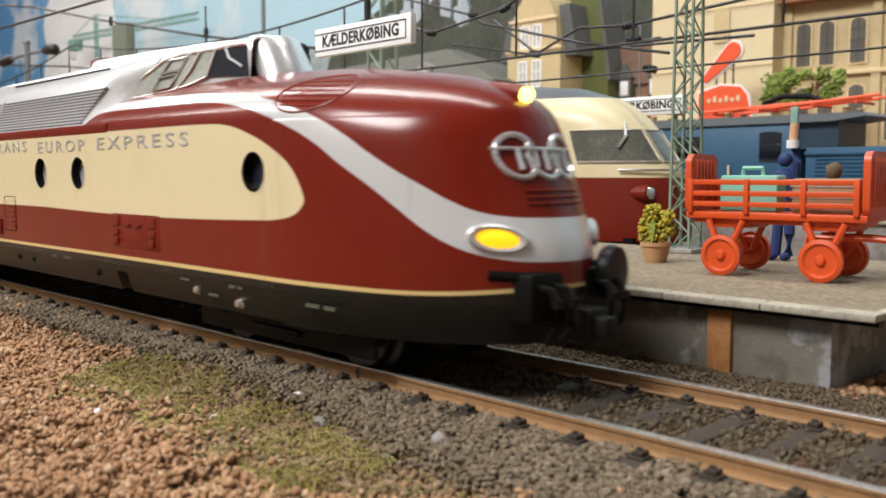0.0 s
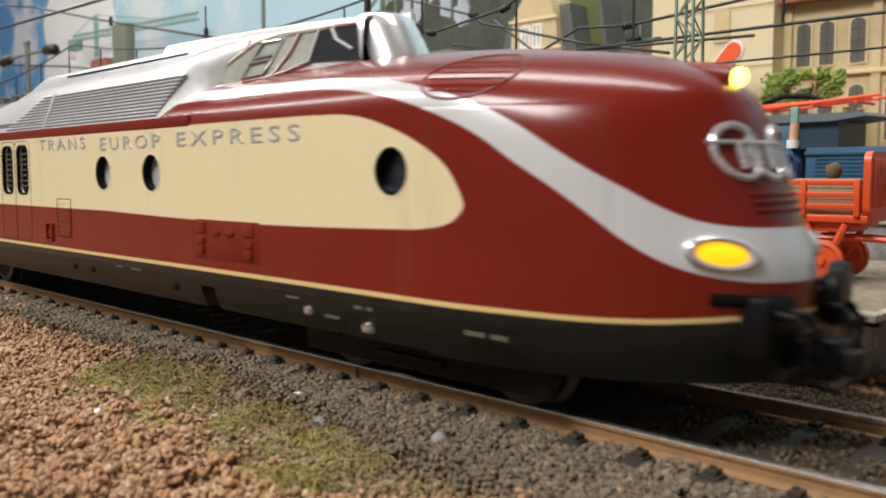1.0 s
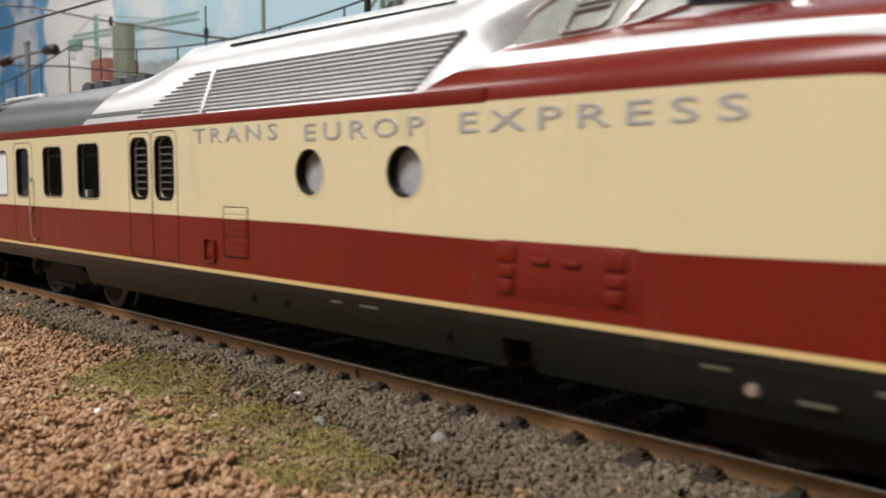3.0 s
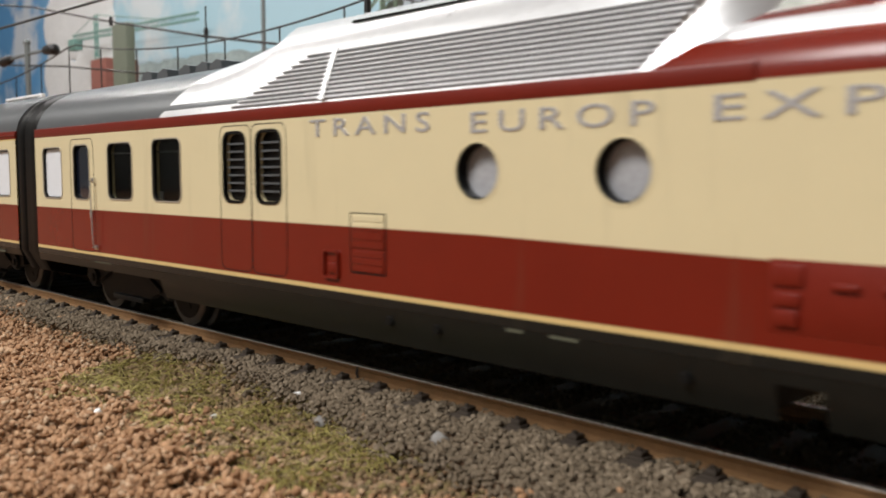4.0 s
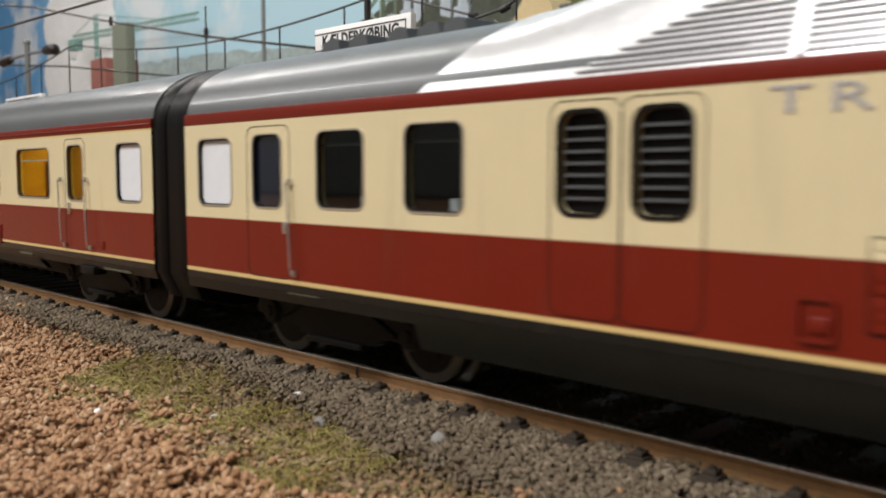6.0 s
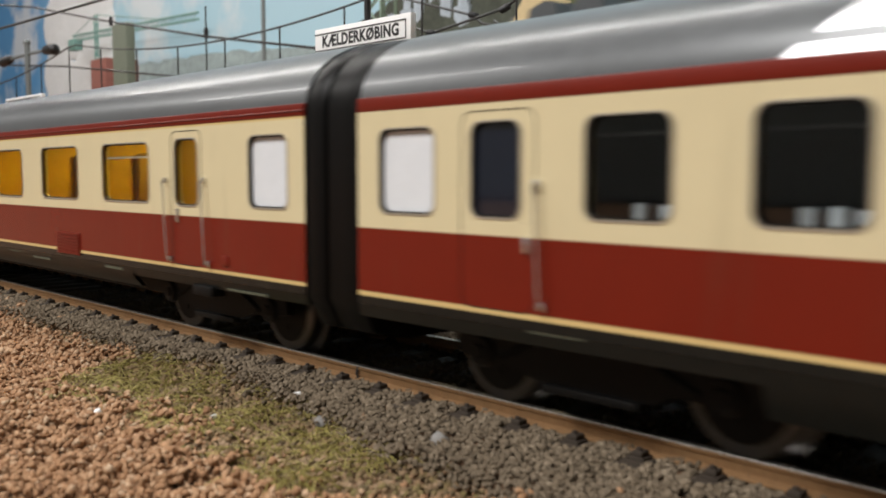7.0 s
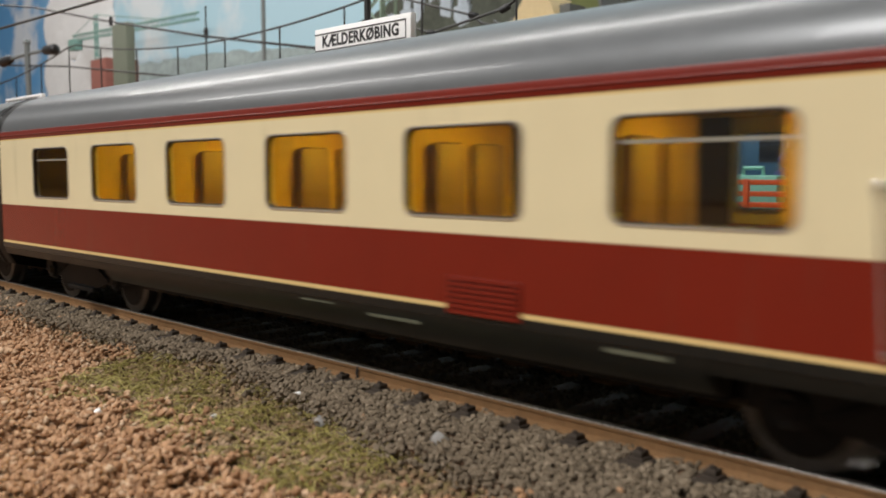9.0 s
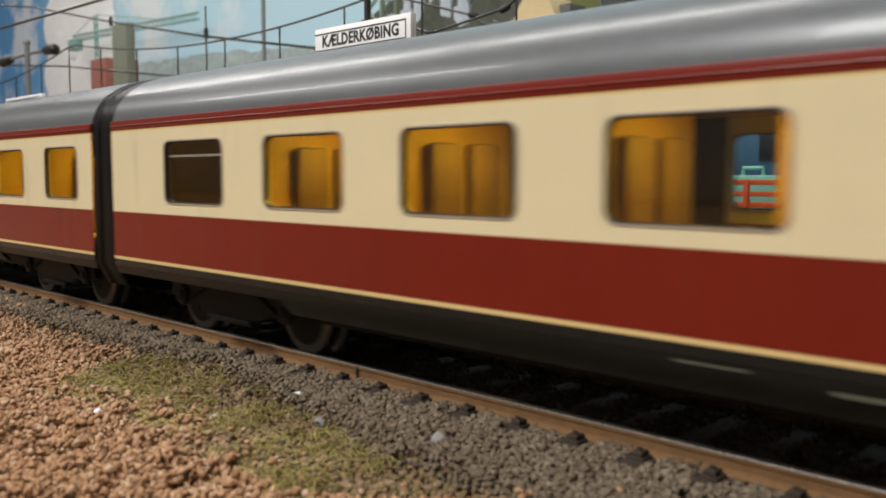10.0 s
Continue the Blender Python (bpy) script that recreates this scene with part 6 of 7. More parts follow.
rod(bm, (-156.2, 130, 57), (-156.2, 130, 110), 0.75, 8)
ob = part("sign_hanger", bm, "wire")
tagged(ob, "dark steel hanger of the station sign", "sign hanger")


# ---- town behind ----
def arch_window(parent, x, y, z0, z1, w):
    """A tall window with an arched head in a facade facing -y."""
    def outline(g):
        r = w / 2 + g
        pts = [(x - r, z0 - g), (x + r, z0 - g)]
        for k in range(9):
            a = math.pi * k / 8
            pts.append((x + r * math.cos(a), z1 - w * 0.35 + (w * 0.35 + g) * math.sin(a)))
        return pts
    bm = bmesh.new()
    prism(bm, outline(1.4), y - 1.0, y + 0.5)
    f = part("window", bm, "trim", parent, "arched window in a pale surround")
    bm = bmesh.new()
    prism(bm, outline(0), y - 1.4, y - 0.95)
    part("pane", bm, "winglass", f)
    bm = bmesh.new()
    box(bm, x - 0.4, x + 0.4, y - 1.9, y - 1.35, z0, z1)
    for k in (0.25, 0.5, 0.75):
        z = z0 + (z1 - z0) * k
        box(bm, x - w / 2, x + w / 2, y - 1.8, y - 1.35, z - 0.35, z + 0.35)
    part("glazing_bars", bm, "slate", f)


def build_brewery():
    """Large yellow building with arched windows and a tall blank wing."""
    t = thing("brewery_building", 0, 0, 0, "large yellow plastered building with arched windows and tiled roof", "building")
    bm = bmesh.new()
    box(bm, -382, -286, 600, 760, -4, 230)
    part("tall_wing", bm, "facade_light", t, "pale blank plaster wing")
    bm = bmesh.new()
    box(bm, -286, 60, 618, 740, -4, 141)
    part("main_block", bm, "facade", t, "yellow plastered block")
    for x in (-272, -256, -235.5, -212, -190, -168, -146, -124):
        arch_window(t, x, 618, 98, 127, 9.6)
        arch_window(t, x, 618, 46, 83, 9.6)
    bm = bmesh.new()
    box(bm, -286, 60, 614.5, 618.5, 90, 93, 0.5)
    part("string_course", bm, "trim", t)
    bm = bmesh.new()
    prism(bm, [(-286, 141), (60, 141), (60, 145), (-286, 145)], 606, 750)
    prism(bm, [(-286, 145), (60, 145), (60, 190), (-286, 190)], 640, 700)
    part("roof", bm, "tile", t, "red tiled roof")
    for x in (-283, -223, -154):
        bm = bmesh.new()
        box(bm, x - 3, x + 3, 615.5, 618.5, -4, 141, 0.3)
        part("pilaster", bm, "facade", t)
    bm = bmesh.new()
    prism(bm, [(-330, 118), (-318, 118), (-318, 140), (-324, 143), (-330, 140)], 598.6, 600.4)
    part("blind_window", bm, "facade", t)
    for z in (60, 100, 142, 180):
        bm = bmesh.new()
        box(bm, -382, -286, 599.2, 600.4, z - 0.3, z + 0.3)
        part("plaster_joint", bm, "trim", t)


def build_advert():
    """Orange-red sign of plain shapes with a white rim on thin struts."""
    t = thing("roof_sign", 0, 560, 0, "orange-red advertising sign with a white rim", "advertising sign")
    def blade(g, y0, y1, mat, name):
        bm = bmesh.new()
        a, b, r0, r1 = Vector((-313, 88)), Vector((-293.5, 105.5)), 2.5 + g, 5.6 + g
        d = (b - a).normalized()
        n = Vector((-d.y, d.x))
        pts = []
        for k in range(9):
            an = math.pi / 2 - math.pi * k / 8
            pts.append(b + d * r1 * math.cos(an) + n * r1 * math.sin(an))
        for k in range(9):
            an = -math.pi / 2 - math.pi * k / 8
            pts.append(a + d * r0 * math.cos(an) + n * r0 * math.sin(an))
        prism(bm, [(p.x, p.y) for p in pts], y0, y1)
        return part(name, bm, mat, t)
    blade(1.3, -1, 1, "sign_white", "rim")
    blade(0.0, -2, -0.9, "sign_red", "face")
    for g, y0, y1, mat, name in ((1.3, -1, 1, "sign_white", "rim"), (0, -2, -0.9, "sign_red", "face")):
        bm = bmesh.new()
        pts = [(-318 - g, 60), (-318 - g, 79 + g), (-302, 83 + g), (-288, 81.5 + g), (-283 + g, 76), (-280 + g, 60)]
        prism(bm, pts, y0, y1)
        part(name, bm, mat, t)
    for x in (-306, -300, -294):
        bm = bmesh.new()
        rod(bm, (x, 0.5, 78), (x, 0.5, 98), 0.6, 6)
        part("strut", bm, "wire", t)
    for k in range(6):
        bm = bmesh.new()
        box(bm, -311 + k * 4.2, -308.6 + k * 4.2, -2.4, -1.9, 72, 74.5 + (k % 2) * 1.5)
        part("script_bar", bm, "trim", t)


def shrub(x, y, z, sx, sz, n, seed, name="shrub", material="leaf"):
    rng = np.random.default_rng(seed)
    t = thing(name, x, y, z, "bright green foam shrub", "shrub", "shrubs")
    bm = bmesh.new()
    for k in range(5):
        tube(bm, [(0, 0, 0), (rng.uniform(-1, 1) * sx * 0.3, 0, sz * 0.3), (rng.uniform(-1, 1) * sx * 0.6, rng.uniform(-3, 3), sz * 0.7)], 0.8, 5)
    part("stem", bm, "wood", t)
    c = []
    for k in range(14):
        cx, cy, cz, r = rng.uniform(-1, 1) * sx, rng.uniform(-0.4, 0.4) * sx, sz * rng.uniform(0.2, 1.0), rng.uniform(0.14, 0.3) * sz
        d = rng.normal(size=(n // 14, 3))
        d /= np.linalg.norm(d, axis=1)[:, None]
        c.append(np.array([cx, cy, cz]) + d * r * rng.uniform(0.4, 1.1, (n // 14, 1)))
    c = np.concatenate(c)
    ob = lumps("foliage", c, rng.uniform(0.7, 1.5, len(c)), material, 0.8, seed)
    ob.parent = t


def house(x, y, w, d, h, roof_h, wall, roof, name, label, gable_front=True, wins=()):
    t = thing(name, x, y, 0, label, "house", "town houses")
    bm = bmesh.new()
    box(bm, -w / 2, w / 2, 0, d, -4, h)
    part("wall", bm, wall, t)
    bm = bmesh.new()
    if gable_front:
        prism(bm, [(-w / 2, h), (w / 2, h), (w * 0.32, h + roof_h * 0.75), (w * 0.2, h + roof_h), (-w * 0.2, h + roof_h), (-w * 0.32, h + roof_h * 0.75)], 0, 2)
        part("gable", bm, wall, t)
        bm = bmesh.new()
        prism(bm, [(-w / 2 - 4, h - 2), (w / 2 + 4, h - 2), (w * 0.34, h + roof_h * 0.8), (w * 0.2, h + roof_h + 3), (-w * 0.2, h + roof_h + 3), (-w * 0.34, h + roof_h * 0.8)], 2, d + 4)
    else:
        a = [(-w / 2 - 4, -4, h), (w / 2 + 4, -4, h), (w / 2 + 4, d + 4, h), (-w / 2 - 4, d + 4, h)]
        b = [(-w / 2 + w * 0.2, d * 0.45, h + roof_h), (w / 2 - w * 0.2, d * 0.45, h + roof_h), (w / 2 - w * 0.2, d * 0.55, h + roof_h), (-w / 2 + w * 0.2, d * 0.55, h + roof_h)]
        va, vb = [bm.verts.new(p) for p in a], [bm.verts.new(p) for p in b]
        for i in range(4):
            bm.faces.new((va[i], va[(i + 1) % 4], vb[(i + 1) % 4], vb[i]))
        bm.faces.new(vb)
        bm.faces.new(va[::-1])
    part("roof", bm, roof, t)
    for wx, wz, ww, wh in wins:
        bm = bmesh.new()
        ring_frame(bm, wx, wz, ww, wh, 0.4, 1.4, -1.0, 0.3)
        f = part("window", bm, "sign_white", t, "white-framed window")
        bm = bmesh.new()
        flat_pane(bm, wx, wz, ww, wh, 0.4, -0.4, 0.3)
        part("pane", bm, "winglass", f)
        bm = bmesh.new()
        box(bm, wx - 0.5, wx + 0.5, -1.0, -0.35, wz - wh / 2, wz + wh / 2)
        box(bm, wx - ww / 2, wx + ww / 2, -1.0, -0.35, wz - 0.5, wz + 0.5)
        part("glazing_bars", bm, "sign_white", f)
    return t


build_brewery()
build_advert()
shrub(-247, 575, 66, 22, 24, 1400, 61)
shrub(-272, 575, 66, 6, 22, 500, 62)


# ---- town houses, hills and sky ----
def gable_house():
    """Yellow house with a round-topped gable."""
    t = thing("gable_house", -583, 700, 0, "yellow house with a round-topped gable and mansard roof", "house", "town houses")
    out = [(-34, -4), (34, -4), (34, 148), (30, 150), (28, 176), (22, 190), (14, 200), (0, 204), (-14, 200), (-22, 190), (-28, 176), (-30, 150), (-34, 148)]
    bm = bmesh.new()
    prism(bm, out, 0, 60)
    part("wall", bm, "facade", t, "yellow plaster front")
    for outline in ([(-52, 140), (-30, 140), (-26, 185), (-38, 185)], [(30, 140), (48, 140), (38, 190), (26, 190)]):
        part("roof", prism(bmesh.new(), outline, 8, 90), "slate", t, "steep dark roof")
    bm = bmesh.new()
    box(bm, -36, 36, -2, 0.5, 146, 150, 0.6)
    box(bm, -31, 31, -2, 0.5, 176, 179, 0.6)
    part("cornice", bm, "trim", t)
    for x, z, h in ((-13, 161, 20), (2, 161, 20), (-16, 124, 24), (2, 124, 24)):
        bm = bmesh.new()
        ring_frame(bm, x + 3, z, 9, h, 0.5, 1.6, -1.5, 0.4)
        f = part("window", bm, "sign_white", t, "white-framed window")
        bm = bmesh.new()
        flat_pane(bm, x + 3, z, 9, h, 0.5, -0.6, 0.4)
        part("pane", bm, "winglass_pale", f)
        bm = bmesh.new()
        box(bm, x + 2.4, x + 3.6, -1.4, -0.5, z - h / 2, z + h / 2)
        box(bm, x - 1.5, x + 7.5, -1.4, -0.5, z + 2, z + 3.2)
        part("glazing_bars", bm, "sign_white", f)


def green_gable():
    t = thing("green_gabled_house", -531, 735, 0, "house side clad in olive green", "house", "town houses")
    bm = bmesh.new()
    prism(bm, [(-38, -4), (14, -4), (14, 120), (8, 160), (0, 205), (-12, 222), (-30, 215), (-38, 150)], 0, 30)
    part("wall", bm, "green_roof", t)
    bm = bmesh.new()
    prism(bm, [(14, 116), (18, 116), (11, 161), (3, 208), (-12, 227), (-12, 222), (0, 205), (8, 160)], -2, 32)
    part("roof", bm, "slate", t)


def long_shed():
    """Long low station hall with a flat-pitched grey roof."""
    t = thing("station_hall", -790, 680, 0, "long low hall with a grey hipped roof", "station hall", "town houses")
    bm = bmesh.new()
    box(bm, -240, 170, 0, 110, -4, 118)
    part("wall", bm, "brick", t)
    bm = bmesh.new()
    a = [(-255, -12, 118), (185, -12, 118), (185, 122, 118), (-255, 122, 118)]
    b = [(-150, 45, 160), (60, 45, 166), (60, 65, 166), (-150, 65, 160)]
    va, vb = [bm.verts.new(p) for p in a], [bm.verts.new(p) for p in b]
    for i in range(4):
        bm.faces.new((va[i], va[(i + 1) % 4], vb[(i + 1) % 4], vb[i]))
    bm.faces.new(vb)
    bm.faces.new(va[::-1])
    part("roof", bm, "shed_roof", t, "weathered grey-green roof")
    bm = bmesh.new()
    box(bm, -256, 186, -13.5, -11.5, 113, 119, 0.5)
    part("gutter", bm, "slate", t)
    for x in (-120, -40, 60):
        bm = bmesh.new()
        prism(bm, [(x - 12, 126), (x + 12, 126), (x + 12, 140), (x, 148), (x - 12, 140)], 6, 30)
        d = part("dormer", bm, "concrete", t)
        bm = bmesh.new()
        box(bm, x - 7, x + 7, 5, 6.4, 128, 139, 0.4)
        part("pane", bm, "winglass_pale", d)


def brick_house():
    t = thing("brick_row_house", -505, 760, 0, "brown brick row house with a tiled roof and small dormers", "house", "town houses")
    bm = bmesh.new()
    box(bm, -75, 60, 0, 90, -4, 112)
    part("wall", bm, "brick", t)
    bm = bmesh.new()
    prism(bm, [(-78, 112), (62, 112), (40, 148), (10, 150), (-60, 150)], -4, 94)
    part("roof", bm, "tile_brown", t)
    for x in (-38, -4, 30):
        bm = bmesh.new()
        box(bm, x - 7, x + 7, -9, 6, 98, 118, 0.5)
        prism(bm, [(x - 9, 118), (x + 9, 118), (x, 132)], -10, 6)
        d = part("dormer", bm, "slate", t)
        bm = bmesh.new()
        box(bm, x - 4.5, x + 4.5, -10, -8.8, 101, 115, 0.3)
        part("pane", bm, "sign_white", d)


def hill(name, x0, x1, y, tops, seed, material="hill", label="wooded grey-green hill behind the town"):
    """A ridge of uneven height, facing the viewer, with a slope of small lumps."""
    bm = bmesh.new()
    n = 60
    rows = []
    for k in range(n + 1):
        x = x0 + (x1 - x0) * k / n
        h = float(np.interp(k / n, np.linspace(0, 1, len(tops)), tops)) + 9 * noise.noise(Vector((x * 0.02, seed, 0))) + 4 * noise.noise(Vector((x * 0.08, seed, 3)))
        rows.append([bm.verts.new((x, y - 60 * (1 - f) + 10 * noise.noise(Vector((x * 0.03, f * 4, seed))), -4 + (h + 4) * f)) for f in (0, 0.2, 0.4, 0.6, 0.8, 0.92, 1.0)] + [bm.verts.new((x, y + 14, -4))])
    for a, b in zip(rows, rows[1:]):
        for i in range(len(a) - 1):
            bm.faces.new((a[i], b[i], b[i + 1], a[i + 1]))
    ob = part(name, bm, material, smooth=60)
    tagged(ob, label, "hill", kind="structure")


def skyline():
    """Distant painted town and a tower crane near the back wall."""
    t = thing("tower_crane", -1945, 850, 0, "green tower crane standing in the distance", "crane")
    bm = bmesh.new()
    for sx in (-7, 7):
        rod(bm, (sx, 0, -4), (sx, 0, 372), 2.2, 5)
    for k in range(24):
        rod(bm, (-7, 0, k * 15.5), (7, 0, k * 15.5 + 15), 1.3, 4)
    part("tower", bm, "crane", t)
    bm = bmesh.new()
    for dz in (0, 12):
        rod(bm, (-125, 0, 328 + dz), (440, 0, 309 + dz), 2.4, 5)
    for k in range(36):
        x = -125 + k * 15.5
        rod(bm, (x, 0, 328 - (x + 125) * 0.034), (x + 15, 0, 340 - (x + 140) * 0.034), 1.2, 4)
    rod(bm, (0, 0, 372), (320, 0, 322), 1.0, 4)
    rod(bm, (0, 0, 372), (-120, 0, 340), 1.0, 4)
    part("jib", bm, "crane", t)
    bm = bmesh.new()
    box(bm, -130, -95, -10, 10, 306, 330, 1)
    part("counterweight", bm, "crane", t)
    t = thing("brick_tower", -1550, 680, 0, "red brick tower among low town roofs", "tower", "town houses")
    bm = bmesh.new()
    box(bm, -34, 28, 0, 60, -4, 226, 1)
    part("wall", bm, "tower_red", t)
    rng = random.Random(9)
    for k in range(34):
        x = -2560 + k * 52 + rng.uniform(-14, 14)
        w, h = rng.uniform(22, 60), rng.uniform(110, 205) if x < -1300 else rng.uniform(120, 190)
        t = thing("distant_house", x, 860 + rng.uniform(-20, 10), 0, "blurred small town house far away", "house", "distant town")
        bm = bmesh.new()
        box(bm, -w / 2, w / 2, 0, 30, -4, h)
        part("wall", bm, rng.choice(["city", "city_warm", "city", "cream"]), t)
        bm = bmesh.new()
        prism(bm, [(-w / 2 - 3, h), (w / 2 + 3, h), (0, h + w * 0.4)], -2, 32)
        part("roof", bm, rng.choice(["tile_brown", "slate", "tile"]), t)
    for x, h, w in ((-960, 300, 12), (-935, 330, 9), (-905, 280, 16), (-880, 318, 10), (-850, 290, 14), (-1000, 270, 18)):
        t = thing("distant_tower", x, 870, 0, "pale blue high-rise tower far away", "tower", "distant town")
        bm = bmesh.new()
        box(bm, -w, w, 0, 14, -4, h * 0.86)
        box(bm, -w * 0.6, w * 0.6, 2, 12, h * 0.86, h * 0.95)
        part("wall", bm, "city", t)


def cloud_bank():
    """White painted cloud on the back wall: a thin uneven relief, part of the backdrop."""
    rng = np.random.default_rng(17)
    bm = bmesh.new()
    for k in range(70):
        x, z = rng.uniform(-2330, -1980), rng.uniform(190, 520)
        if abs(x + 2150) > 190 - 0.25 * abs(z - 330):
            continue
        r = rng.uniform(25, 60)
        q = bmesh.ops.create_uvsphere(bm, u_segments=14, v_segments=8, radius=1, matrix=Matrix.Translation((x, 897, z)) @ Matrix.Diagonal((r, 3, r * 1.1, 1)))
    ob = part("cloud", bm, "cloud", smooth=80)
    tagged(ob, "tall white painted cloud on the sky backdrop", "backdrop", kind="structure")


def build_backdrop():
    ob = part("backdrop", box(bmesh.new(), -3300, 1100, 900, 920, -10, 1200), "sky")
    tagged(ob, "painted pale blue sky with clouds on the room's back wall", "backdrop", kind="structure")
    for name, r in (("wall_west", (-3320, -3300, -900, 920, -10, 1200)), ("wall_east", (1100, 1120, -900, 920, -10, 1200)), ("wall_south", (-3320, 1120, -920, -900, -10, 1200))):
        tagged(part(name, box(bmesh.new(), *r), "wall"), "plain off-white wall of the layout room", "wall", kind="structure")
    tagged(part("ceiling", box(bmesh.new(), -3320, 1120, -920, 920, 1200, 1215), "wall"), "plain off-white ceiling of the layout room", "ceiling", kind="structure")


gable_house()
green_gable()
long_shed()
brick_house()
hill("hill_east", -1150, -300, 880, (230, 270, 300, 290, 280, 300, 320, 300), 2.0)
hill("hill_west", -2400, -1100, 885, (150, 170, 215, 255, 255, 250, 238, 225), 5.0, "hill_far", "pale hazy hills painted behind the town")
skyline()
cloud_bank()
build_backdrop()


# ---- overhead line ----
def wire_run(points, r, label="dark overhead contact wire", name="overhead_wire"):
    bm = bmesh.new()
    tube(bm, points, r, 6)
    ob = part(name, bm, "wire", smooth=60)
    return tagged(ob, label, "overhead wire", "overhead wires")


def catenary(y, x0, x1, z_contact, z_low, z_high, span, start, r=0.5):
    """Messenger wire sagging from mast to mast, contact wire below and droppers between."""
    t = thing("overhead_line", 0, y, 0, "overhead line with sagging carrier wire, droppers and contact wire", "overhead line", "overhead lines")
    def sag(x):
        u = ((x - start) / span) % 1.0
        return z_low + (z_high - z_low) * (2 * u - 1) ** 2
    n = int((x1 - x0) / 12)
    bm = bmesh.new()
    tube(bm, [(x0 + (x1 - x0) * k / n, 0, sag(x0 + (x1 - x0) * k / n)) for k in range(n + 1)], r, 6)
    part("carrier_wire", bm, "wire", t)
    bm = bmesh.new()
    tube(bm, [(x0, 0, z_contact), (x1, 0, z_contact)], r, 6)
    part("contact_wire", bm, "wire", t)
    x = start + span * 0.02 - span * 6
    while x < x1:
        if x > x0:
            bm = bmesh.new()
            rod(bm, (x, 0, z_contact), (x, 0, sag(x)), r * 0.9, 5)
            part("dropper", bm, "wire", t)
        x += 41.0
    return t


def insulator(p, d, size=1.0):
    t = thing("insulator", p[0], p[1], p[2], "dark ribbed insulator on an overhead wire", "insulator", "insulators")
    bm = bmesh.new()
    lathe(bm, [(0.5 * size, -3.2 * size), (1.5 * size, -2.4 * size), (1.0 * size, -1.6 * size), (1.6 * size, -0.8 * size), (1.0 * size, 0), (1.6 * size, 0.8 * size), (1.0 * size, 1.6 * size), (1.5 * size, 2.4 * size), (0.5 * size, 3.2 * size)], (0, 0, 0), d, 10)
    part("body", bm, "ink", t)


def platform_lamp(x, y, z0, z1, arms, reach):
    t = thing("platform_lamp", x, y, z0, "slim grey platform lamp with two dark shades", "lamp post", "platform lamps")
    bm = bmesh.new()
    rod(bm, (0, 0, 0), (0, 0, z1 - z0), reach * 0.035, 8)
    bmesh.ops.create_uvsphere(bm, u_segments=10, v_segments=6, radius=reach * 0.045, matrix=Matrix.Translation((0, 0, z1 - z0)))
    part("post", bm, "lamp_grey", t)
    for s in arms:
        bm = bmesh.new()
        rod(bm, (0, 0, (z1 - z0) * 0.93), (s * reach * 0.6, 0, (z1 - z0) * 0.925), reach * 0.02, 6)
        part("arm", bm, "lamp_grey", t)
        bm = bmesh.new()
        lathe(bm, [(reach * 0.03, 0), (reach * 0.055, reach * 0.05), (reach * 0.065, reach * 0.3), (reach * 0.03, reach * 0.34)], (s * reach * 0.55, 0, (z1 - z0) * 0.925), (s, 0, -0.05), 12)
        part("shade", bm, "ink", t, "dark lamp shade")


catenary(205.0, -700, 120, 58.0, 80.6, 95, 330, -500, 0.42)
wire_run([(-700, 205, 50.5), (120, 205, 50.5)], 0.3)
wire_run([(-700, 130, 87.5), (-292.4, 130, 80.6), (-100, 130, 77), (120, 130, 74)], 0.5)
wire_run([(-900, 300, 182), (-810, 300, 168), (-656, 300, 136.8), (-522, 300, 111.8), (-400, 300, 92)], 0.9)
wire_run([(-950, 300, 131), (-742, 300, 111.6), (-526, 300, 85), (-400, 300, 72)], 0.8)
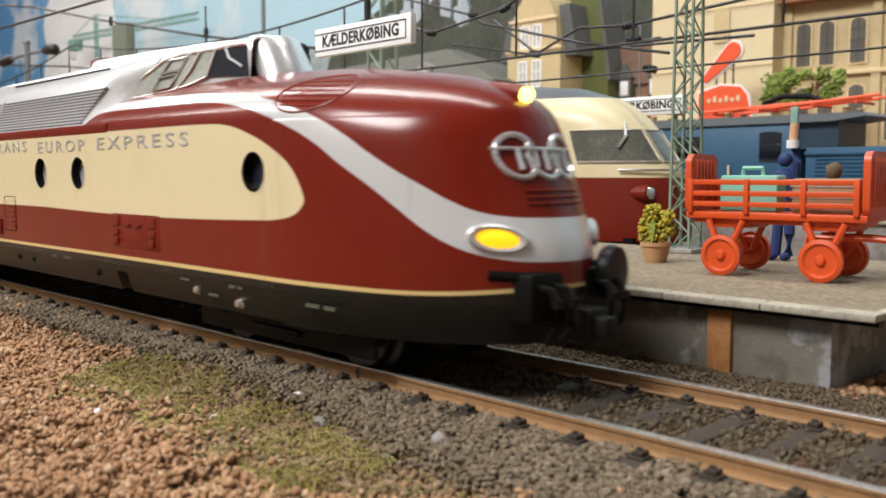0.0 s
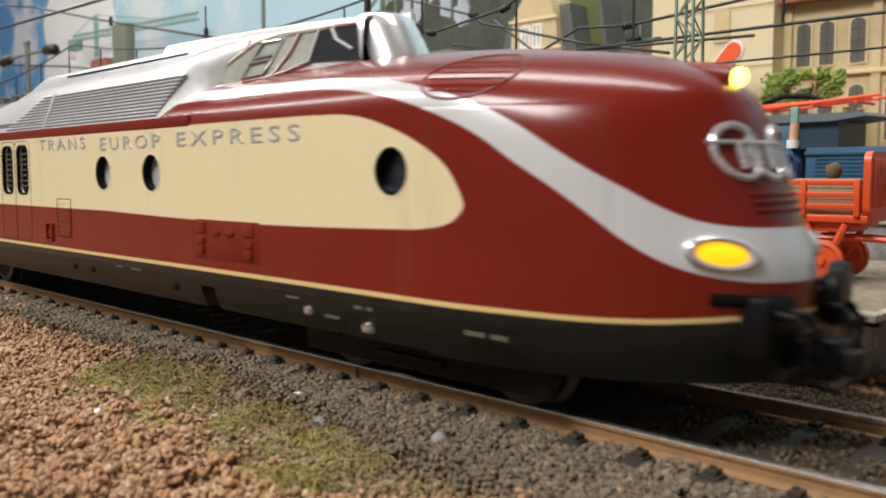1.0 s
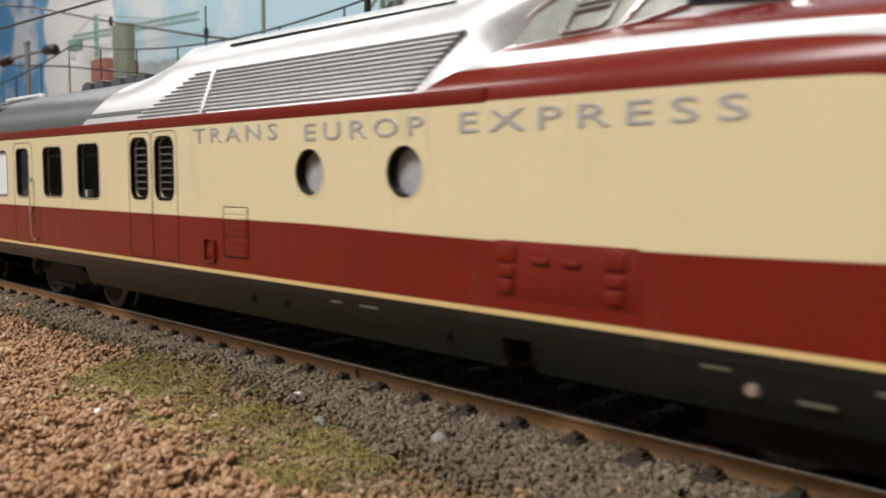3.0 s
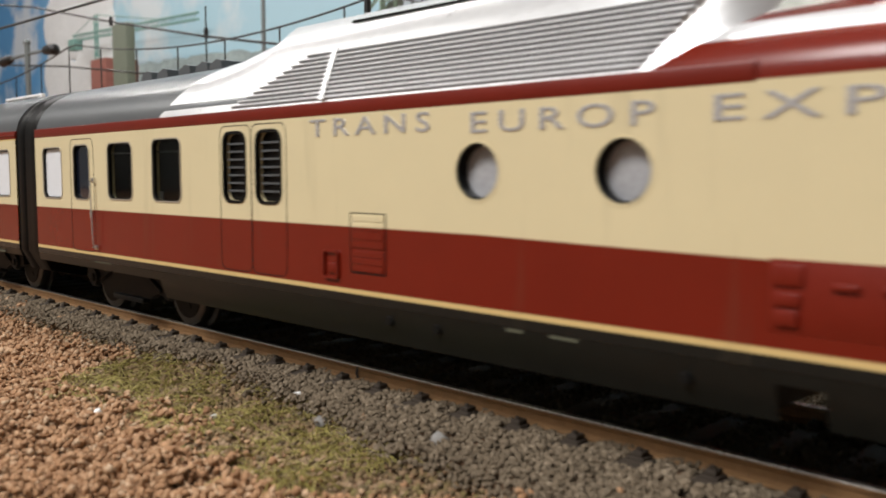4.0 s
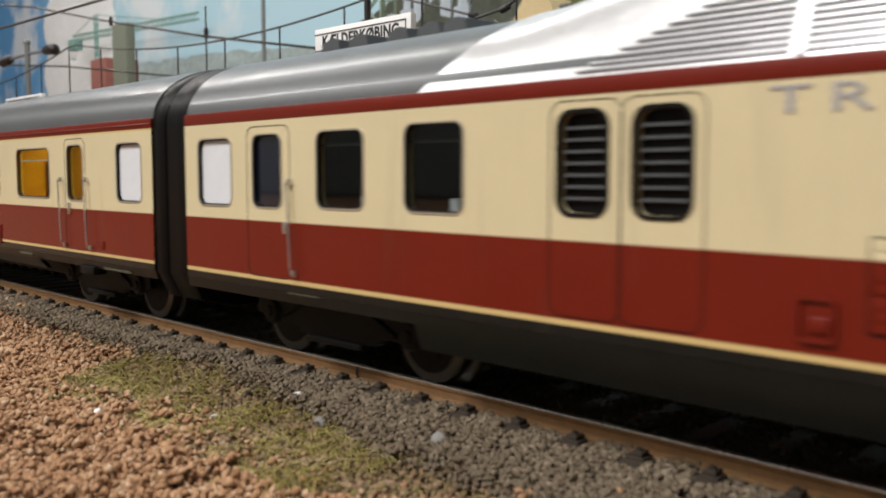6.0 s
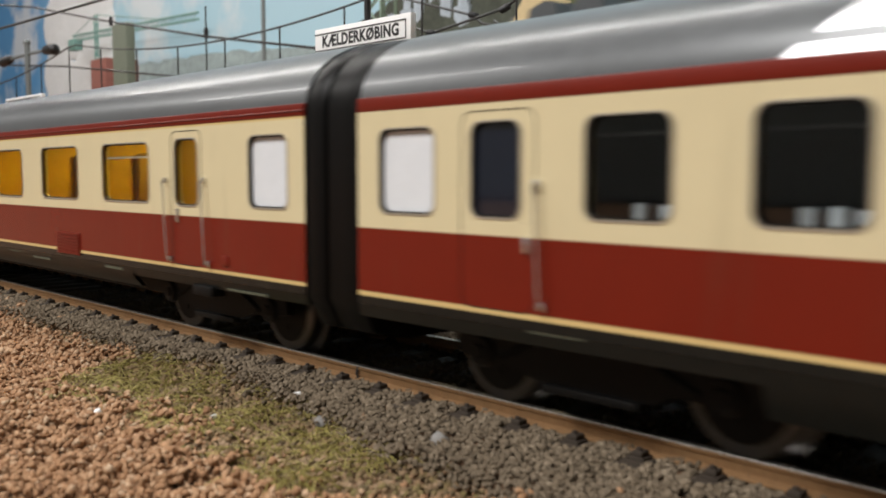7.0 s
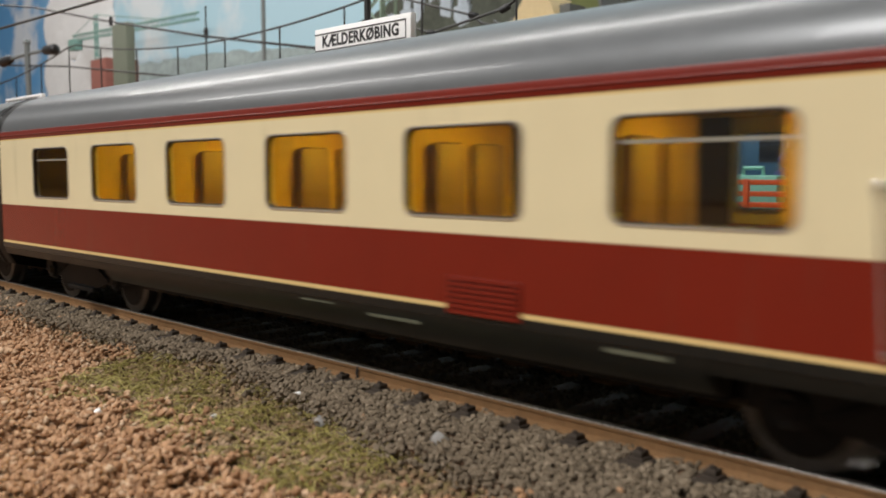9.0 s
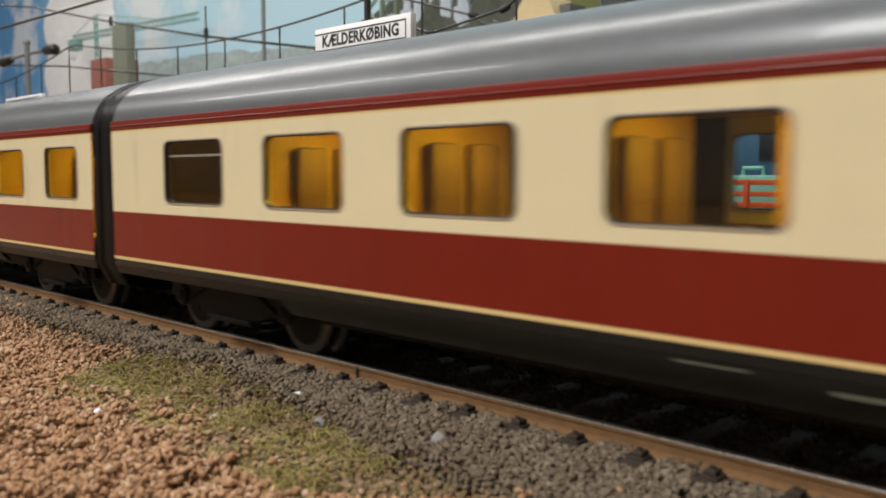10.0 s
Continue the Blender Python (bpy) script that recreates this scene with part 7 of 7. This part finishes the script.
# cross spans between masts
wire_run([(-300, 270, 101), (-247.2, 260, 85.8), (-242, 259, 82.1), (-188.2, 250, 68.2), (-150, 245, 60.5)], 0.55, "dark cross-span wire with insulators")
wire_run([(-290, 262, 82.5), (-281, 260, 84.8), (-269, 258, 81.2), (-222, 250, 84), (-190, 240, 92)], 0.55, "dark cross-span wire with insulators")
wire_run([(-250, 275, 86), (-214.9, 260, 67.9), (-188, 250, 73), (-164.5, 245, 70.6), (-80, 230, 73)], 0.5, "dark cross-span wire with insulators")
wire_run([(-260, 262, 76), (-214.9, 258, 67.4), (-120, 240, 62)], 0.5, "dark cross-span wire with insulators")
for p, d in (((-247.2, 260, 85.8), (1, -0.2, -0.3)), ((-269.1, 258, 81.2), (1, -0.2, -0.2)), ((-221.8, 250, 84), (1, -0.3, 0.15)), ((-214.9, 259, 67.7), (1, -0.2, -0.2)), ((-164.5, 245, 70.6), (1, -0.1, 0.05)), ((-166, 250, 66.5), (1, 0, 0)), ((-163, 255, 57.5), (1, -0.2, -0.2))):
    insulator(p, d, 0.9)
platform_lamp(-830, 300, -4, 140, (1, -1), 72)
platform_lamp(-216, 330, 8.5, 86, (1, -1), 11.5)
platform_lamp(-760, 500, -4, 240, (), 60)
bm = bmesh.new()
box(bm, -912, -880, 415, 425, -4, 178, 1)
tagged(part("catenary_post", bm, "mast_dark"), "square dark olive catenary post", "catenary mast", "masts")
for x, z in ((-660, 138), (-522, 114)):
    insulator((x, 300, z), (0, 0, 1), 1.1)
for x in (-522,):
    wire_run([(x, 300, 131), (x, 300, 85)], 0.5, "thin hanging support wire")
bm = bmesh.new()
rod(bm, (-138.0, 229.5, -4), (-138.0, 229.5, 46), 0.8, 8)
tagged(part("sign_post", bm, "mast"), "thin green post of the second station sign", "sign post")


def motions():
    rows = [(k / 2, at(WAY[k], TRACK_Y, 0)) for k in range(21)]
    for car in (FRONT, MIDDLE, NEXT):
        walk(car, rows)
    for wheel, x in WHEELS:
        walk(wheel, [(k / 10, at(x * LONG, 0, 5.25) @ Matrix.Rotation(way(k / 10) / 5.25, 4, "Y")) for k in range(101)])


motions()
